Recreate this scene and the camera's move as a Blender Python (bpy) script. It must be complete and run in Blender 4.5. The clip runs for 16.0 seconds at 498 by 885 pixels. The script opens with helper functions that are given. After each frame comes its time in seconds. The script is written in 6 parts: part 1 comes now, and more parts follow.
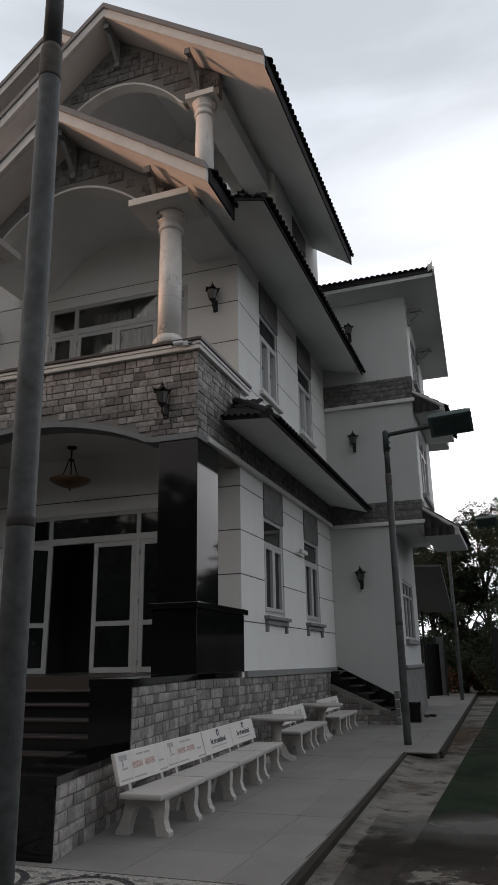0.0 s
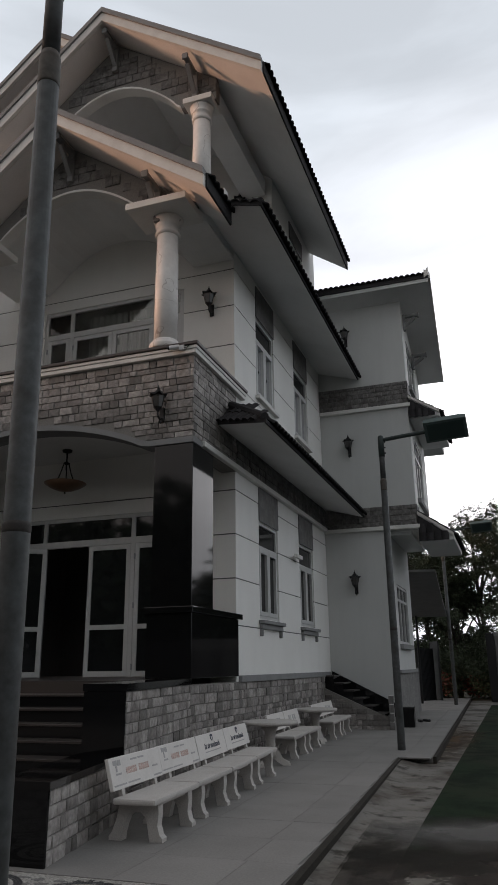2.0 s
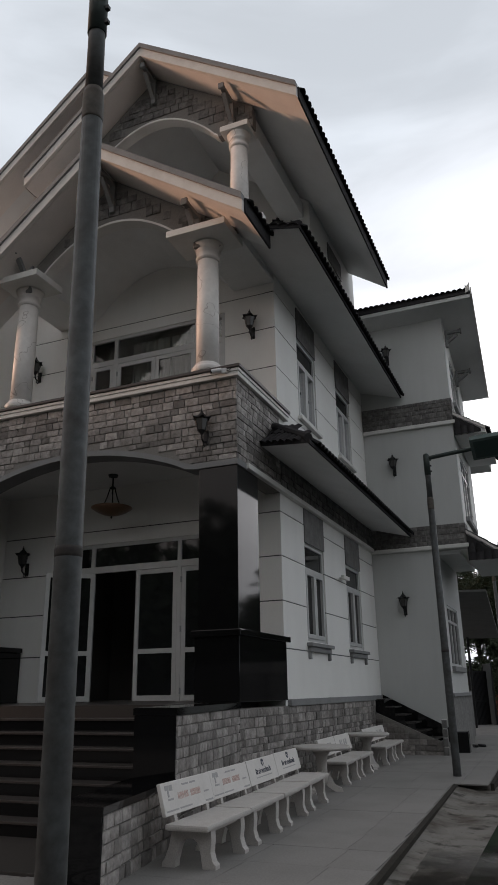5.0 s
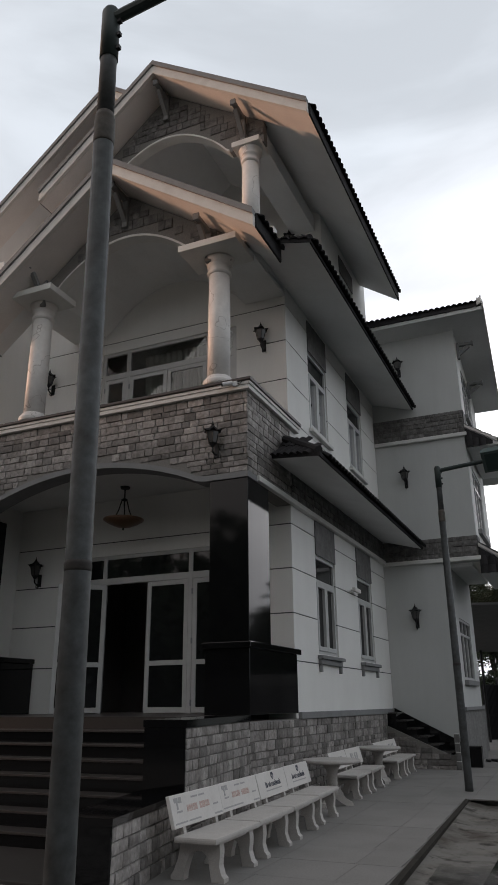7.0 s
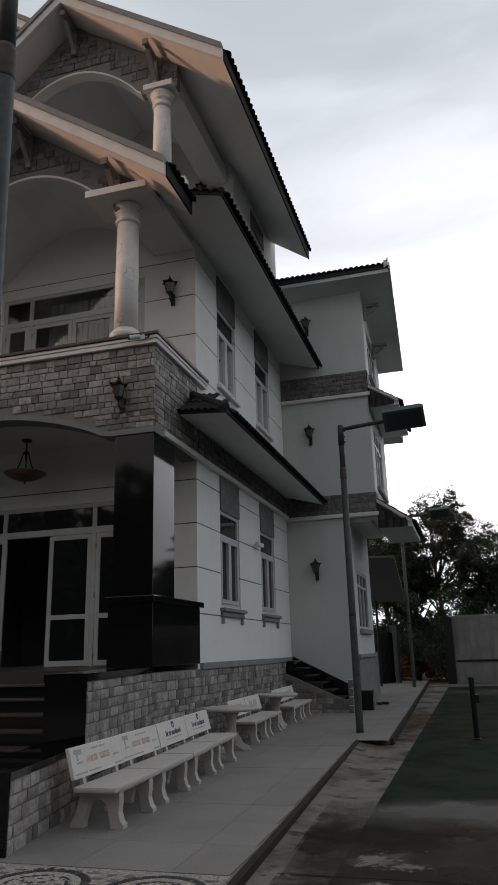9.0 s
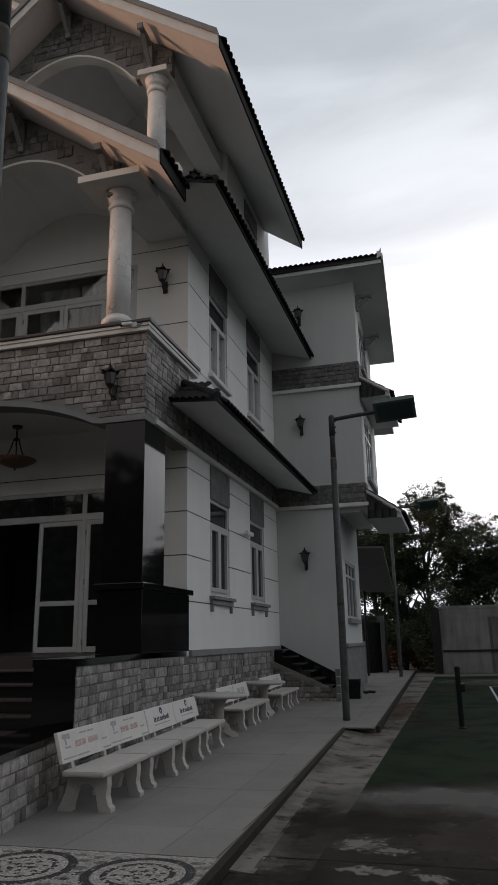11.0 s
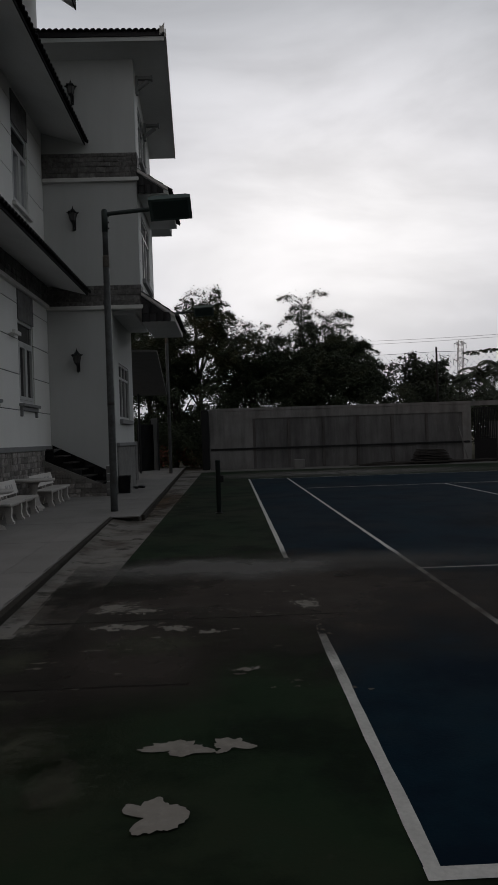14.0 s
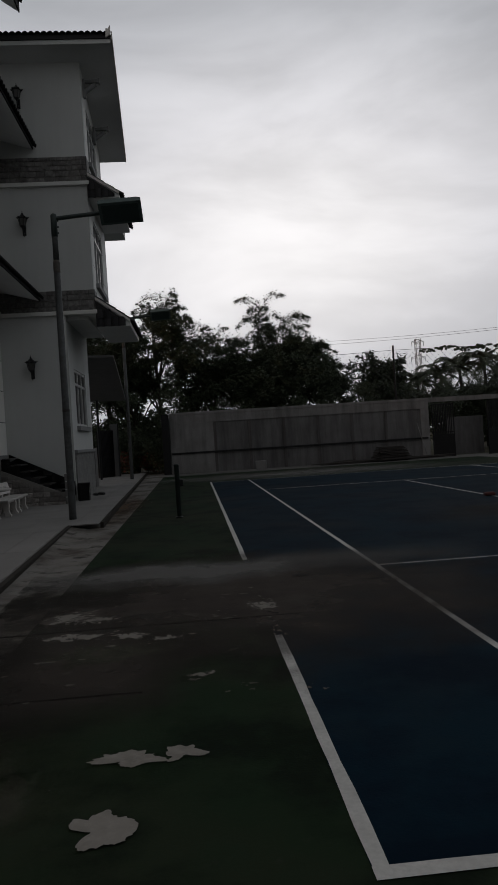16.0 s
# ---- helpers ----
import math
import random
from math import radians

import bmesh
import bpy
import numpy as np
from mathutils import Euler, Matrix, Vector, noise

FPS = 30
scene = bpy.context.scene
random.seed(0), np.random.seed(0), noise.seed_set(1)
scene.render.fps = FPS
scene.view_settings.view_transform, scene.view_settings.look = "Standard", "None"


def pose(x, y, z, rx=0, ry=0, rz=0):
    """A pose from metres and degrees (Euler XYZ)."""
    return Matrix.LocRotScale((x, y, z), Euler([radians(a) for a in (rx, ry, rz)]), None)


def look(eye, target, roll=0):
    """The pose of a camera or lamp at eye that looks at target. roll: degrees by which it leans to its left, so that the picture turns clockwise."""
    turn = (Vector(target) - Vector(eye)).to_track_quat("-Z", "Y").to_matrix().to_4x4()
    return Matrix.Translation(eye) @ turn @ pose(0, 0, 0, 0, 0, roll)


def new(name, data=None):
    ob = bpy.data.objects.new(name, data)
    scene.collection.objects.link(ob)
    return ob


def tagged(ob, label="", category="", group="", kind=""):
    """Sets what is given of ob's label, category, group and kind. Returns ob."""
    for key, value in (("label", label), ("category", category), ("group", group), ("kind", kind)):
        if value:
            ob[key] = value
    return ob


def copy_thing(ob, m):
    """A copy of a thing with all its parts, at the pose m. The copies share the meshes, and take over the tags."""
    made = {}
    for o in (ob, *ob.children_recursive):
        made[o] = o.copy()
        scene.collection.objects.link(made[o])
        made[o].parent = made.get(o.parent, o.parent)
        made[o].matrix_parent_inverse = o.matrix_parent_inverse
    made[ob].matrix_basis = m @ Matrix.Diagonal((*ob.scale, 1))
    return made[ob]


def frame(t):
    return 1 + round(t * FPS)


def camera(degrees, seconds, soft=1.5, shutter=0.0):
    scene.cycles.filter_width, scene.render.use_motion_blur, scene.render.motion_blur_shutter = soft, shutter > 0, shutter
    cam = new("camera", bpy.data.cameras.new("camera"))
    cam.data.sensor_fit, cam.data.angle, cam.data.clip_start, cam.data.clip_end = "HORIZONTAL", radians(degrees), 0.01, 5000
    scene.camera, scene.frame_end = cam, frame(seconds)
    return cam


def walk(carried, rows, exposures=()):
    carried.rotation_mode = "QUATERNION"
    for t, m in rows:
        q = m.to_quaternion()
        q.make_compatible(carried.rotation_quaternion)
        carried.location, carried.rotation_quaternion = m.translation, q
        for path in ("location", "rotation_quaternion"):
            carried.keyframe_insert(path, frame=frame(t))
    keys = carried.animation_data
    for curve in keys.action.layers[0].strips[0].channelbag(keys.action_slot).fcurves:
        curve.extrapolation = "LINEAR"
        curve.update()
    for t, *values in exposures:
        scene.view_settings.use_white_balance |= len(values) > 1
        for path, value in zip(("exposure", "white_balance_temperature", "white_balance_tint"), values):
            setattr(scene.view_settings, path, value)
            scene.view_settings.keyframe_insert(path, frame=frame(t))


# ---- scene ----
cam = camera(37.8, 16.0, soft=1.6)
PATH = [
    (0.0, pose(-0.831, -2.213, 1.571, 106.90, 0.88, 19.78)),
    (0.5, pose(-0.826, -2.228, 1.582, 107.06, 0.63, 19.19)),
    (1.0, pose(-0.831, -2.215, 1.574, 107.25, 0.63, 19.38)),
    (1.5, pose(-0.830, -2.213, 1.575, 107.19, 0.66, 19.39)),
    (2.0, pose(-0.828, -2.229, 1.586, 107.16, 0.68, 19.34)),
    (2.5, pose(-0.826, -2.212, 1.565, 107.46, 0.69, 19.27)),
    (3.0, pose(-0.833, -2.225, 1.570, 107.06, 0.61, 18.73)),
    (3.5, pose(-0.850, -2.195, 1.576, 107.00, 0.57, 18.16)),
    (4.0, pose(-0.838, -2.243, 1.581, 107.47, 0.53, 18.27)),
    (4.5, pose(-0.845, -2.251, 1.580, 108.31, 0.62, 20.14)),
    (5.0, pose(-0.849, -2.241, 1.582, 108.91, 0.85, 22.90)),
    (5.2, pose(-0.843, -2.242, 1.574, 108.94, 0.89, 23.77)),
    (7.3, pose(-0.762, -2.301, 1.590, 109.80, 0.43, 23.79)),
    (7.5, pose(-0.747, -2.302, 1.591, 109.01, 0.91, 22.87)),
    (8.0, pose(-0.745, -2.293, 1.597, 107.65, 1.60, 20.05)),
    (8.5, pose(-0.764, -2.309, 1.607, 106.29, 1.81, 17.98)),
    (9.0, pose(-0.760, -2.312, 1.608, 106.07, 1.56, 16.57)),
    (11.5, pose(-0.760, -2.329, 1.585, 105.15, 1.08, 15.65)),
    (12.0, pose(-0.752, -2.305, 1.592, 105.19, 1.13, 14.96)),
    (12.5, pose(-0.726, -2.276, 1.559, 101.77, 1.66, 11.20)),
    (13.0, pose(-0.673, -2.332, 1.546, 95.75, 1.50, 5.83)),
    (13.5, pose(-0.641, -2.365, 1.509, 92.02, 1.90, 2.49)),
    (14.0, pose(-0.601, -2.358, 1.470, 89.68, 1.89, -1.47)),
    (14.5, pose(-0.527, -2.318, 1.460, 88.40, 1.85, -4.75)),
    (15.0, pose(-0.500, -2.310, 1.448, 87.55, 3.00, -7.06)),
    (15.5, pose(-0.491, -2.323, 1.452, 88.60, 3.89, -6.57)),
    (16.0, pose(-0.504, -2.327, 1.461, 89.74, 3.64, -4.38)),
]
EXPOSURES = [(0.0, 0.04), (5.2, 0.05), (7.3, 0.09), (8.2, 0.03), (9.0, -0.08), (12.0, -0.31), (12.5, -0.42), (13.0, -0.64), (13.5, -0.86), (14.0, -1.08), (16.0, -1.14)]
walk(cam, PATH, EXPOSURES)

# ---------------------------------------------------------------- world and light
world = bpy.data.worlds.new("world")
scene.world = world
world.use_nodes = True
wn, wl = world.node_tree.nodes, world.node_tree.links
wn.clear()
w_out = wn.new("ShaderNodeOutputWorld")
w_bg = wn.new("ShaderNodeBackground")
w_geo = wn.new("ShaderNodeTexCoord")
w_sky = wn.new("ShaderNodeTexSky")
w_sky.sky_type = "NISHITA"
w_sky.sun_disc = False
w_sky.sun_elevation = radians(5.9)
w_sky.sun_rotation = radians(258.8)
w_sky.dust_density = 3.0
# soft overcast: a pale cloud sheet, brightest in a broad gap of thin cloud low in the north
w_flat = wn.new("ShaderNodeMapping")
w_flat.inputs["Scale"].default_value = (1.0, 1.0, 1.8)
w_unit = wn.new("ShaderNodeVectorMath")
w_unit.operation = "NORMALIZE"
w_sun = wn.new("ShaderNodeVectorMath")
w_sun.operation = "DOT_PRODUCT"
w_sun.inputs[1].default_value = Vector((0.14, 0.96, 0.24 * 1.8)).normalized()
w_half = wn.new("ShaderNodeMapRange")
w_half.inputs["From Min"].default_value = -1.0
w_glow = wn.new("ShaderNodeValToRGB")
w_glow.color_ramp.elements[0].position = 0.25
w_glow.color_ramp.elements[0].color = (0.62, 0.63, 0.65, 1)
w_glow.color_ramp.elements[1].position = 1.0
w_glow.color_ramp.elements[1].color = (2.10, 2.05, 2.06, 1)
for at, rgb in ((0.75, (0.645, 0.69, 0.75)), (0.905, (0.75, 0.80, 0.87)), (0.96, (1.13, 1.15, 1.22)), (0.985, (1.68, 1.66, 1.72))):
    w_glow.color_ramp.elements.new(at).color = (*rgb, 1)
w_map = wn.new("ShaderNodeMapping")
w_map.inputs["Scale"].default_value = (1.0, 1.0, 3.4)
w_map.inputs["Location"].default_value = (0.35, 0.0, 0.4)
w_noise = wn.new("ShaderNodeTexNoise")
w_noise.inputs["Scale"].default_value = 2.1
w_noise.inputs["Detail"].default_value = 6.0
w_noise.inputs["Roughness"].default_value = 0.52
w_noise.inputs["Distortion"].default_value = 0.35
w_cl = wn.new("ShaderNodeMapRange")
w_cl.interpolation_type = "SMOOTHSTEP"
w_cl.inputs["From Min"].default_value = 0.36
w_cl.inputs["From Max"].default_value = 0.66
w_cl.inputs["To Min"].default_value = 0.84
w_cl.inputs["To Max"].default_value = 1.10
w_mul = wn.new("ShaderNodeVectorMath")
w_mul.operation = "SCALE"
w_mix = wn.new("ShaderNodeMix")
w_mix.data_type = "RGBA"
w_mix.inputs["Factor"].default_value = 0.96
w_scale = wn.new("ShaderNodeVectorMath")
w_scale.operation = "SCALE"
w_scale.inputs["Scale"].default_value = 0.08
wl.new(w_geo.outputs["Generated"], w_flat.inputs["Vector"])
wl.new(w_flat.outputs["Vector"], w_unit.inputs[0])
wl.new(w_unit.outputs["Vector"], w_sun.inputs[0])
wl.new(w_sun.outputs["Value"], w_half.inputs["Value"])
wl.new(w_half.outputs["Result"], w_glow.inputs["Fac"])
wl.new(w_geo.outputs["Generated"], w_map.inputs["Vector"])
wl.new(w_map.outputs["Vector"], w_noise.inputs["Vector"])
wl.new(w_noise.outputs["Fac"], w_cl.inputs["Value"])
wl.new(w_glow.outputs["Color"], w_mul.inputs[0])
wl.new(w_cl.outputs["Result"], w_mul.inputs["Scale"])
wl.new(w_sky.outputs["Color"], w_scale.inputs[0])
wl.new(w_scale.outputs["Vector"], w_mix.inputs["A"])
wl.new(w_mul.outputs["Vector"], w_mix.inputs["B"])
# overhead the dusk sky is deeper than towards the horizon
w_sep = wn.new("ShaderNodeSeparateXYZ")
w_zen = wn.new("ShaderNodeMapRange")
w_zen.interpolation_type = "SMOOTHSTEP"
for key, v in (("From Min", 0.74), ("From Max", 1.0), ("To Min", 1.0), ("To Max", 0.55)):
    w_zen.inputs[key].default_value = v
w_dusk = wn.new("ShaderNodeVectorMath")
w_dusk.operation = "SCALE"
wl.new(w_geo.outputs["Generated"], w_sep.inputs["Vector"])
wl.new(w_sep.outputs["Z"], w_zen.inputs["Value"])
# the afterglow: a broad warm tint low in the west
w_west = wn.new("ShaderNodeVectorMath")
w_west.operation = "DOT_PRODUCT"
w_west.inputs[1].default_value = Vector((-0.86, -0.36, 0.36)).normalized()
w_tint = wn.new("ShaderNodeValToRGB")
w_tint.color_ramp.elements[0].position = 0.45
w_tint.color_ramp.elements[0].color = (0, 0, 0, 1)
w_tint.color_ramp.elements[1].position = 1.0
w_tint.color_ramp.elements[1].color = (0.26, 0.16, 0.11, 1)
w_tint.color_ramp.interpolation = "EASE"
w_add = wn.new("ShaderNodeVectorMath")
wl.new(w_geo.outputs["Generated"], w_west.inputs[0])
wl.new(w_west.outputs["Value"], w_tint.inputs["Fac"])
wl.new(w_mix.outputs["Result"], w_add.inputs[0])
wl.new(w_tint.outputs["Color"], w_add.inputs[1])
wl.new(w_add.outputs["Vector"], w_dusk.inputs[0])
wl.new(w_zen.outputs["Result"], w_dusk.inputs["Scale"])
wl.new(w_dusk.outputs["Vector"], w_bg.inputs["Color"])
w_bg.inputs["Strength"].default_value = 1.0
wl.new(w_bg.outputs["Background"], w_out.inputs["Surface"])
sun = new("sun", bpy.data.lights.new("sun", "SUN"))
sun.data.energy = 1.75
sun.data.angle = radians(7)
sun.data.color = (1.0, 0.58, 0.38)
sun.matrix_world = look((-96, -19, 10), (0, 0, 0))


# ---------------------------------------------------------------- materials
def mat(name, rgb, rough=0.7, metal=0.0, grain=0.0, gscale=40.0, stain=0.0, sscale=1.5, stain_rgb=None,
        bump=0.0, bscale=None, vary=0.0, spec=0.5, island=False, streak=0.0, vein=None):
    """A surface with fine grain, larger stains, relief, and a shift of tone from piece to piece."""
    m = bpy.data.materials.new(name)
    m.use_nodes = True
    n, l = m.node_tree.nodes, m.node_tree.links
    b = n["Principled BSDF"]
    b.inputs["Roughness"].default_value = rough
    b.inputs["Metallic"].default_value = metal
    b.inputs["Specular IOR Level"].default_value = spec
    co = n.new("ShaderNodeTexCoord")
    geo = n.new("ShaderNodeNewGeometry")
    base = n.new("ShaderNodeRGB")
    base.outputs[0].default_value = (*rgb, 1)
    out = base.outputs[0]

    def noise_fac(scale, detail, lo, hi, f0=0.3, f1=0.7):
        t = n.new("ShaderNodeTexNoise")
        t.inputs["Scale"].default_value = scale
        t.inputs["Detail"].default_value = detail
        t.inputs["Roughness"].default_value = 0.6
        l.new(geo.outputs["Position"], t.inputs["Vector"])
        r = n.new("ShaderNodeMapRange")
        for key, v in (("From Min", f0), ("From Max", f1), ("To Min", lo), ("To Max", hi)):
            r.inputs[key].default_value = v
        l.new(t.outputs["Fac"], r.inputs["Value"])
        return r.outputs["Result"]

    def times(colour, fac):
        s = n.new("ShaderNodeVectorMath")
        s.operation = "SCALE"
        l.new(colour, s.inputs[0])
        l.new(fac, s.inputs["Scale"])
        return s.outputs["Vector"]

    if vary:
        if island:
            rnd = geo.outputs["Random Per Island"]
        else:
            info = n.new("ShaderNodeObjectInfo")
            rnd = info.outputs["Random"]
        r = n.new("ShaderNodeMapRange")
        r.inputs["To Min"].default_value = 1 - vary
        r.inputs["To Max"].default_value = 1 + vary
        l.new(rnd, r.inputs["Value"])
        out = times(out, r.outputs["Result"])
    if stain:
        mx = n.new("ShaderNodeMix")
        mx.data_type = "RGBA"
        sr = stain_rgb or tuple(c * 0.5 for c in rgb)
        mx.inputs["B"].default_value = (*sr, 1)
        l.new(out, mx.inputs["A"])
        l.new(noise_fac(sscale, 6, 0, stain, 0.42, 0.72), mx.inputs["Factor"])
        out = mx.outputs["Result"]
    if grain:
        out = times(out, noise_fac(gscale, 3, 1 - grain, 1 + grain))
    if streak:
        # rain streaks: blotches drawn out down the wall
        sq = n.new("ShaderNodeVectorMath")
        sq.operation = "MULTIPLY"
        sq.inputs[1].default_value = (2.6, 2.6, 0.30)
        l.new(geo.outputs["Position"], sq.inputs[0])
        t = n.new("ShaderNodeTexNoise")
        t.inputs["Scale"].default_value = 1.0
        t.inputs["Detail"].default_value = 6
        t.inputs["Roughness"].default_value = 0.65
        l.new(sq.outputs["Vector"], t.inputs["Vector"])
        r = n.new("ShaderNodeMapRange")
        for key, v in (("From Min", 0.40), ("From Max", 0.66), ("To Min", 1.0), ("To Max", 1.0 - streak)):
            r.inputs[key].default_value = v
        l.new(t.outputs["Fac"], r.inputs["Value"])
        out = times(out, r.outputs["Result"])
    if vein:
        # thin wandering veins where a slow noise crosses its middle
        t = n.new("ShaderNodeTexNoise")
        t.inputs["Scale"].default_value = vein[1]
        t.inputs["Detail"].default_value = 3
        t.inputs["Distortion"].default_value = 0.3
        l.new(geo.outputs["Position"], t.inputs["Vector"])
        away = n.new("ShaderNodeMath")
        away.operation = "COMPARE"
        away.inputs[1].default_value = 0.5
        away.inputs[2].default_value = vein[2]
        l.new(t.outputs["Fac"], away.inputs[0])
        mx = n.new("ShaderNodeMix")
        mx.data_type = "RGBA"
        mx.inputs["B"].default_value = (*vein[0], 1)
        l.new(out, mx.inputs["A"])
        l.new(away.outputs["Value"], mx.inputs["Factor"])
        out = mx.outputs["Result"]
    l.new(out, b.inputs["Base Color"])
    if bump:
        t = n.new("ShaderNodeTexNoise")
        t.inputs["Scale"].default_value = bscale or gscale
        t.inputs["Detail"].default_value = 4
        l.new(geo.outputs["Position"], t.inputs["Vector"])
        bp = n.new("ShaderNodeBump")
        bp.inputs["Strength"].default_value = bump
        bp.inputs["Distance"].default_value = 0.02
        l.new(t.outputs["Fac"], bp.inputs["Height"])
        l.new(bp.outputs["Normal"], b.inputs["Normal"])
    return m


M_WALL = mat("white_wall_paint", (0.80, 0.79, 0.76), 0.85, grain=0.03, gscale=60, stain=0.25, sscale=0.7, stain_rgb=(0.64, 0.62, 0.58), bump=0.05, streak=0.03)
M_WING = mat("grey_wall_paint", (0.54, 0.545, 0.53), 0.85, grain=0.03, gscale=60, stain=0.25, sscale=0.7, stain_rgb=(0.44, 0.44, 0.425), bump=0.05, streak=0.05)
M_TRIM = mat("white_trim", (0.68, 0.67, 0.64), 0.75, grain=0.04, stain=0.35, sscale=2.0, stain_rgb=(0.45, 0.43, 0.39))
M_LEDGE = mat("grey_ledge", (0.22, 0.22, 0.22), 0.8, grain=0.06, stain=0.3, sscale=3)
M_GROOVE = mat("groove_dark", (0.10, 0.10, 0.10), 0.9)
M_JOINT = mat("sawn_joint", (0.014, 0.012, 0.011), 0.95, spec=0.05)
M_STONE = mat("grey_split_stone", (0.27, 0.25, 0.235), 0.85, grain=0.3, gscale=16, stain=0.6, sscale=5.0, stain_rgb=(0.13, 0.112, 0.10), bump=0.6, bscale=22, vary=0.5)
M_STONE_J = mat("split_stone_small", (0.27, 0.25, 0.235), 0.85, grain=0.3, gscale=16, stain=0.6, sscale=5.0, stain_rgb=(0.13, 0.112, 0.10), bump=0.6, bscale=22, vary=0.5, island=True)
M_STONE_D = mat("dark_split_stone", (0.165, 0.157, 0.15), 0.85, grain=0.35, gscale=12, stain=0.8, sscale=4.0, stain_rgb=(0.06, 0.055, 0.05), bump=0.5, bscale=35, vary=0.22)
M_MORTAR = mat("mortar", (0.20, 0.188, 0.175), 0.95, grain=0.15, bump=0.2)
M_SLATE = mat("dark_stone_panel", (0.16, 0.155, 0.15), 0.75, grain=0.2, gscale=14, stain=0.7, sscale=4.0, stain_rgb=(0.07, 0.065, 0.06), bump=0.3)
M_BLACK = mat("black_granite", (0.006, 0.006, 0.0065), 0.06, grain=0.5, gscale=160, spec=0.32)
M_BROWN = mat("dark_coping", (0.035, 0.026, 0.022), 0.35, grain=0.2)
M_STEP = mat("step_granite", (0.042, 0.037, 0.034), 0.35, grain=0.3, gscale=120)
M_MARBLE = mat("column_marble", (0.74, 0.71, 0.68), 0.5, grain=0.06, gscale=9, stain=0.35, sscale=5.0, stain_rgb=(0.56, 0.52, 0.48), vein=((0.50, 0.46, 0.43), 1.1, 0.003))
M_SOFFIT = mat("soffit_white", (0.72, 0.72, 0.71), 0.85, grain=0.03, stain=0.3, sscale=1.2, stain_rgb=(0.50, 0.49, 0.47))
# white soffit with part of the low sun's warmth put into its colour
M_SOFFIT_WARM = mat("warm_lit_soffit", (0.72, 0.67, 0.63), 0.8, grain=0.05, stain=0.2, sscale=1.5)
M_FASCIA = mat("fascia_white", (0.66, 0.63, 0.59), 0.75, grain=0.04, stain=0.4, sscale=2.5, stain_rgb=(0.42, 0.38, 0.34))
M_TILE = mat("dark_roof_tile", (0.035, 0.033, 0.034), 0.85, spec=0.12, grain=0.2, gscale=30, vary=0.25, bump=0.15)
M_FRAME = mat("white_window_frame", (0.50, 0.50, 0.49), 0.4, grain=0.03, stain=0.2, sscale=5)
M_GLASS = mat("dark_window_glass", (0.012, 0.013, 0.014), 0.04, spec=0.6)
M_COAT = mat("reflective_window_glass", (0.74, 0.75, 0.77), 0.03, metal=0.92)
M_CURTAIN = mat("curtain", (0.5, 0.48, 0.44), 0.9, grain=0.1)
M_WALK = mat("walkway_slab", (0.232, 0.222, 0.211), 0.9, grain=0.10, gscale=50, stain=0.5, sscale=1.1, stain_rgb=(0.165, 0.156, 0.147), bump=0.08, vary=0.05, spec=0.15)
M_GAP = mat("slab_joint", (0.19, 0.18, 0.168), 0.95, spec=0.1)
M_PEB_G = mat("pebble_grey", (0.15, 0.145, 0.14), 0.7, grain=0.15, vary=0.25, island=True)
M_PEB_W = mat("pebble_white", (0.33, 0.315, 0.29), 0.6, grain=0.15, vary=0.25, island=True)
M_PEB_K = mat("pebble_black", (0.03, 0.03, 0.032), 0.5, grain=0.2, island=True, vary=0.3)
M_KERB = mat("kerb_concrete", (0.038, 0.034, 0.029), 0.9, grain=0.2, stain=0.6, sscale=3, stain_rgb=(0.02, 0.018, 0.015), bump=0.3, spec=0.1)
M_BENCH = mat("terrazzo_concrete", (0.47, 0.445, 0.42), 0.7, grain=0.16, gscale=110, stain=0.35, sscale=5, stain_rgb=(0.33, 0.30, 0.27), bump=0.08)
M_PANEL = mat("bench_back_panel", (0.66, 0.63, 0.60), 0.6, grain=0.04, stain=0.25, sscale=6, stain_rgb=(0.45, 0.42, 0.39))
M_RED = mat("faded_red_print", (0.56, 0.40, 0.35), 0.7)
M_INK = mat("dark_print", (0.045, 0.05, 0.07), 0.7)
M_GREYINK = mat("faded_grey_print", (0.38, 0.37, 0.36), 0.7)
M_POLE = mat("grey_painted_steel", (0.060, 0.064, 0.064), 0.6, metal=0.15, grain=0.3, gscale=14, stain=0.8, sscale=5, stain_rgb=(0.026, 0.022, 0.019), bump=0.05)
M_HEAD = mat("green_lamp_housing", (0.075, 0.105, 0.098), 0.5, grain=0.1)
M_IRON = mat("black_cast_iron", (0.012, 0.012, 0.013), 0.45, metal=0.3)
M_LGLASS = mat("lantern_glass", (0.05, 0.048, 0.045), 0.3, spec=0.6)
M_SHADE = mat("amber_glass_bowl", (0.16, 0.09, 0.05), 0.35, grain=0.2)
M_CAM = mat("camera_plastic", (0.6, 0.6, 0.6), 0.4)
M_LINE = mat("court_line_paint", (0.52, 0.51, 0.48), 0.8, grain=0.12, stain=0.45, sscale=5, stain_rgb=(0.28, 0.27, 0.25))
M_WALLC = mat("weathered_boundary_wall", (0.16, 0.155, 0.155), 0.9, grain=0.1, stain=0.6, sscale=0.8, stain_rgb=(0.085, 0.08, 0.078), bump=0.1, streak=0.45)
M_WALLD = mat("boundary_wall_bands", (0.22, 0.215, 0.21), 0.9, grain=0.1, stain=0.5, sscale=1.5, stain_rgb=(0.115, 0.10, 0.093), streak=0.4)
M_BARK = mat("bark", (0.05, 0.042, 0.034), 0.9, grain=0.3, bump=0.5)
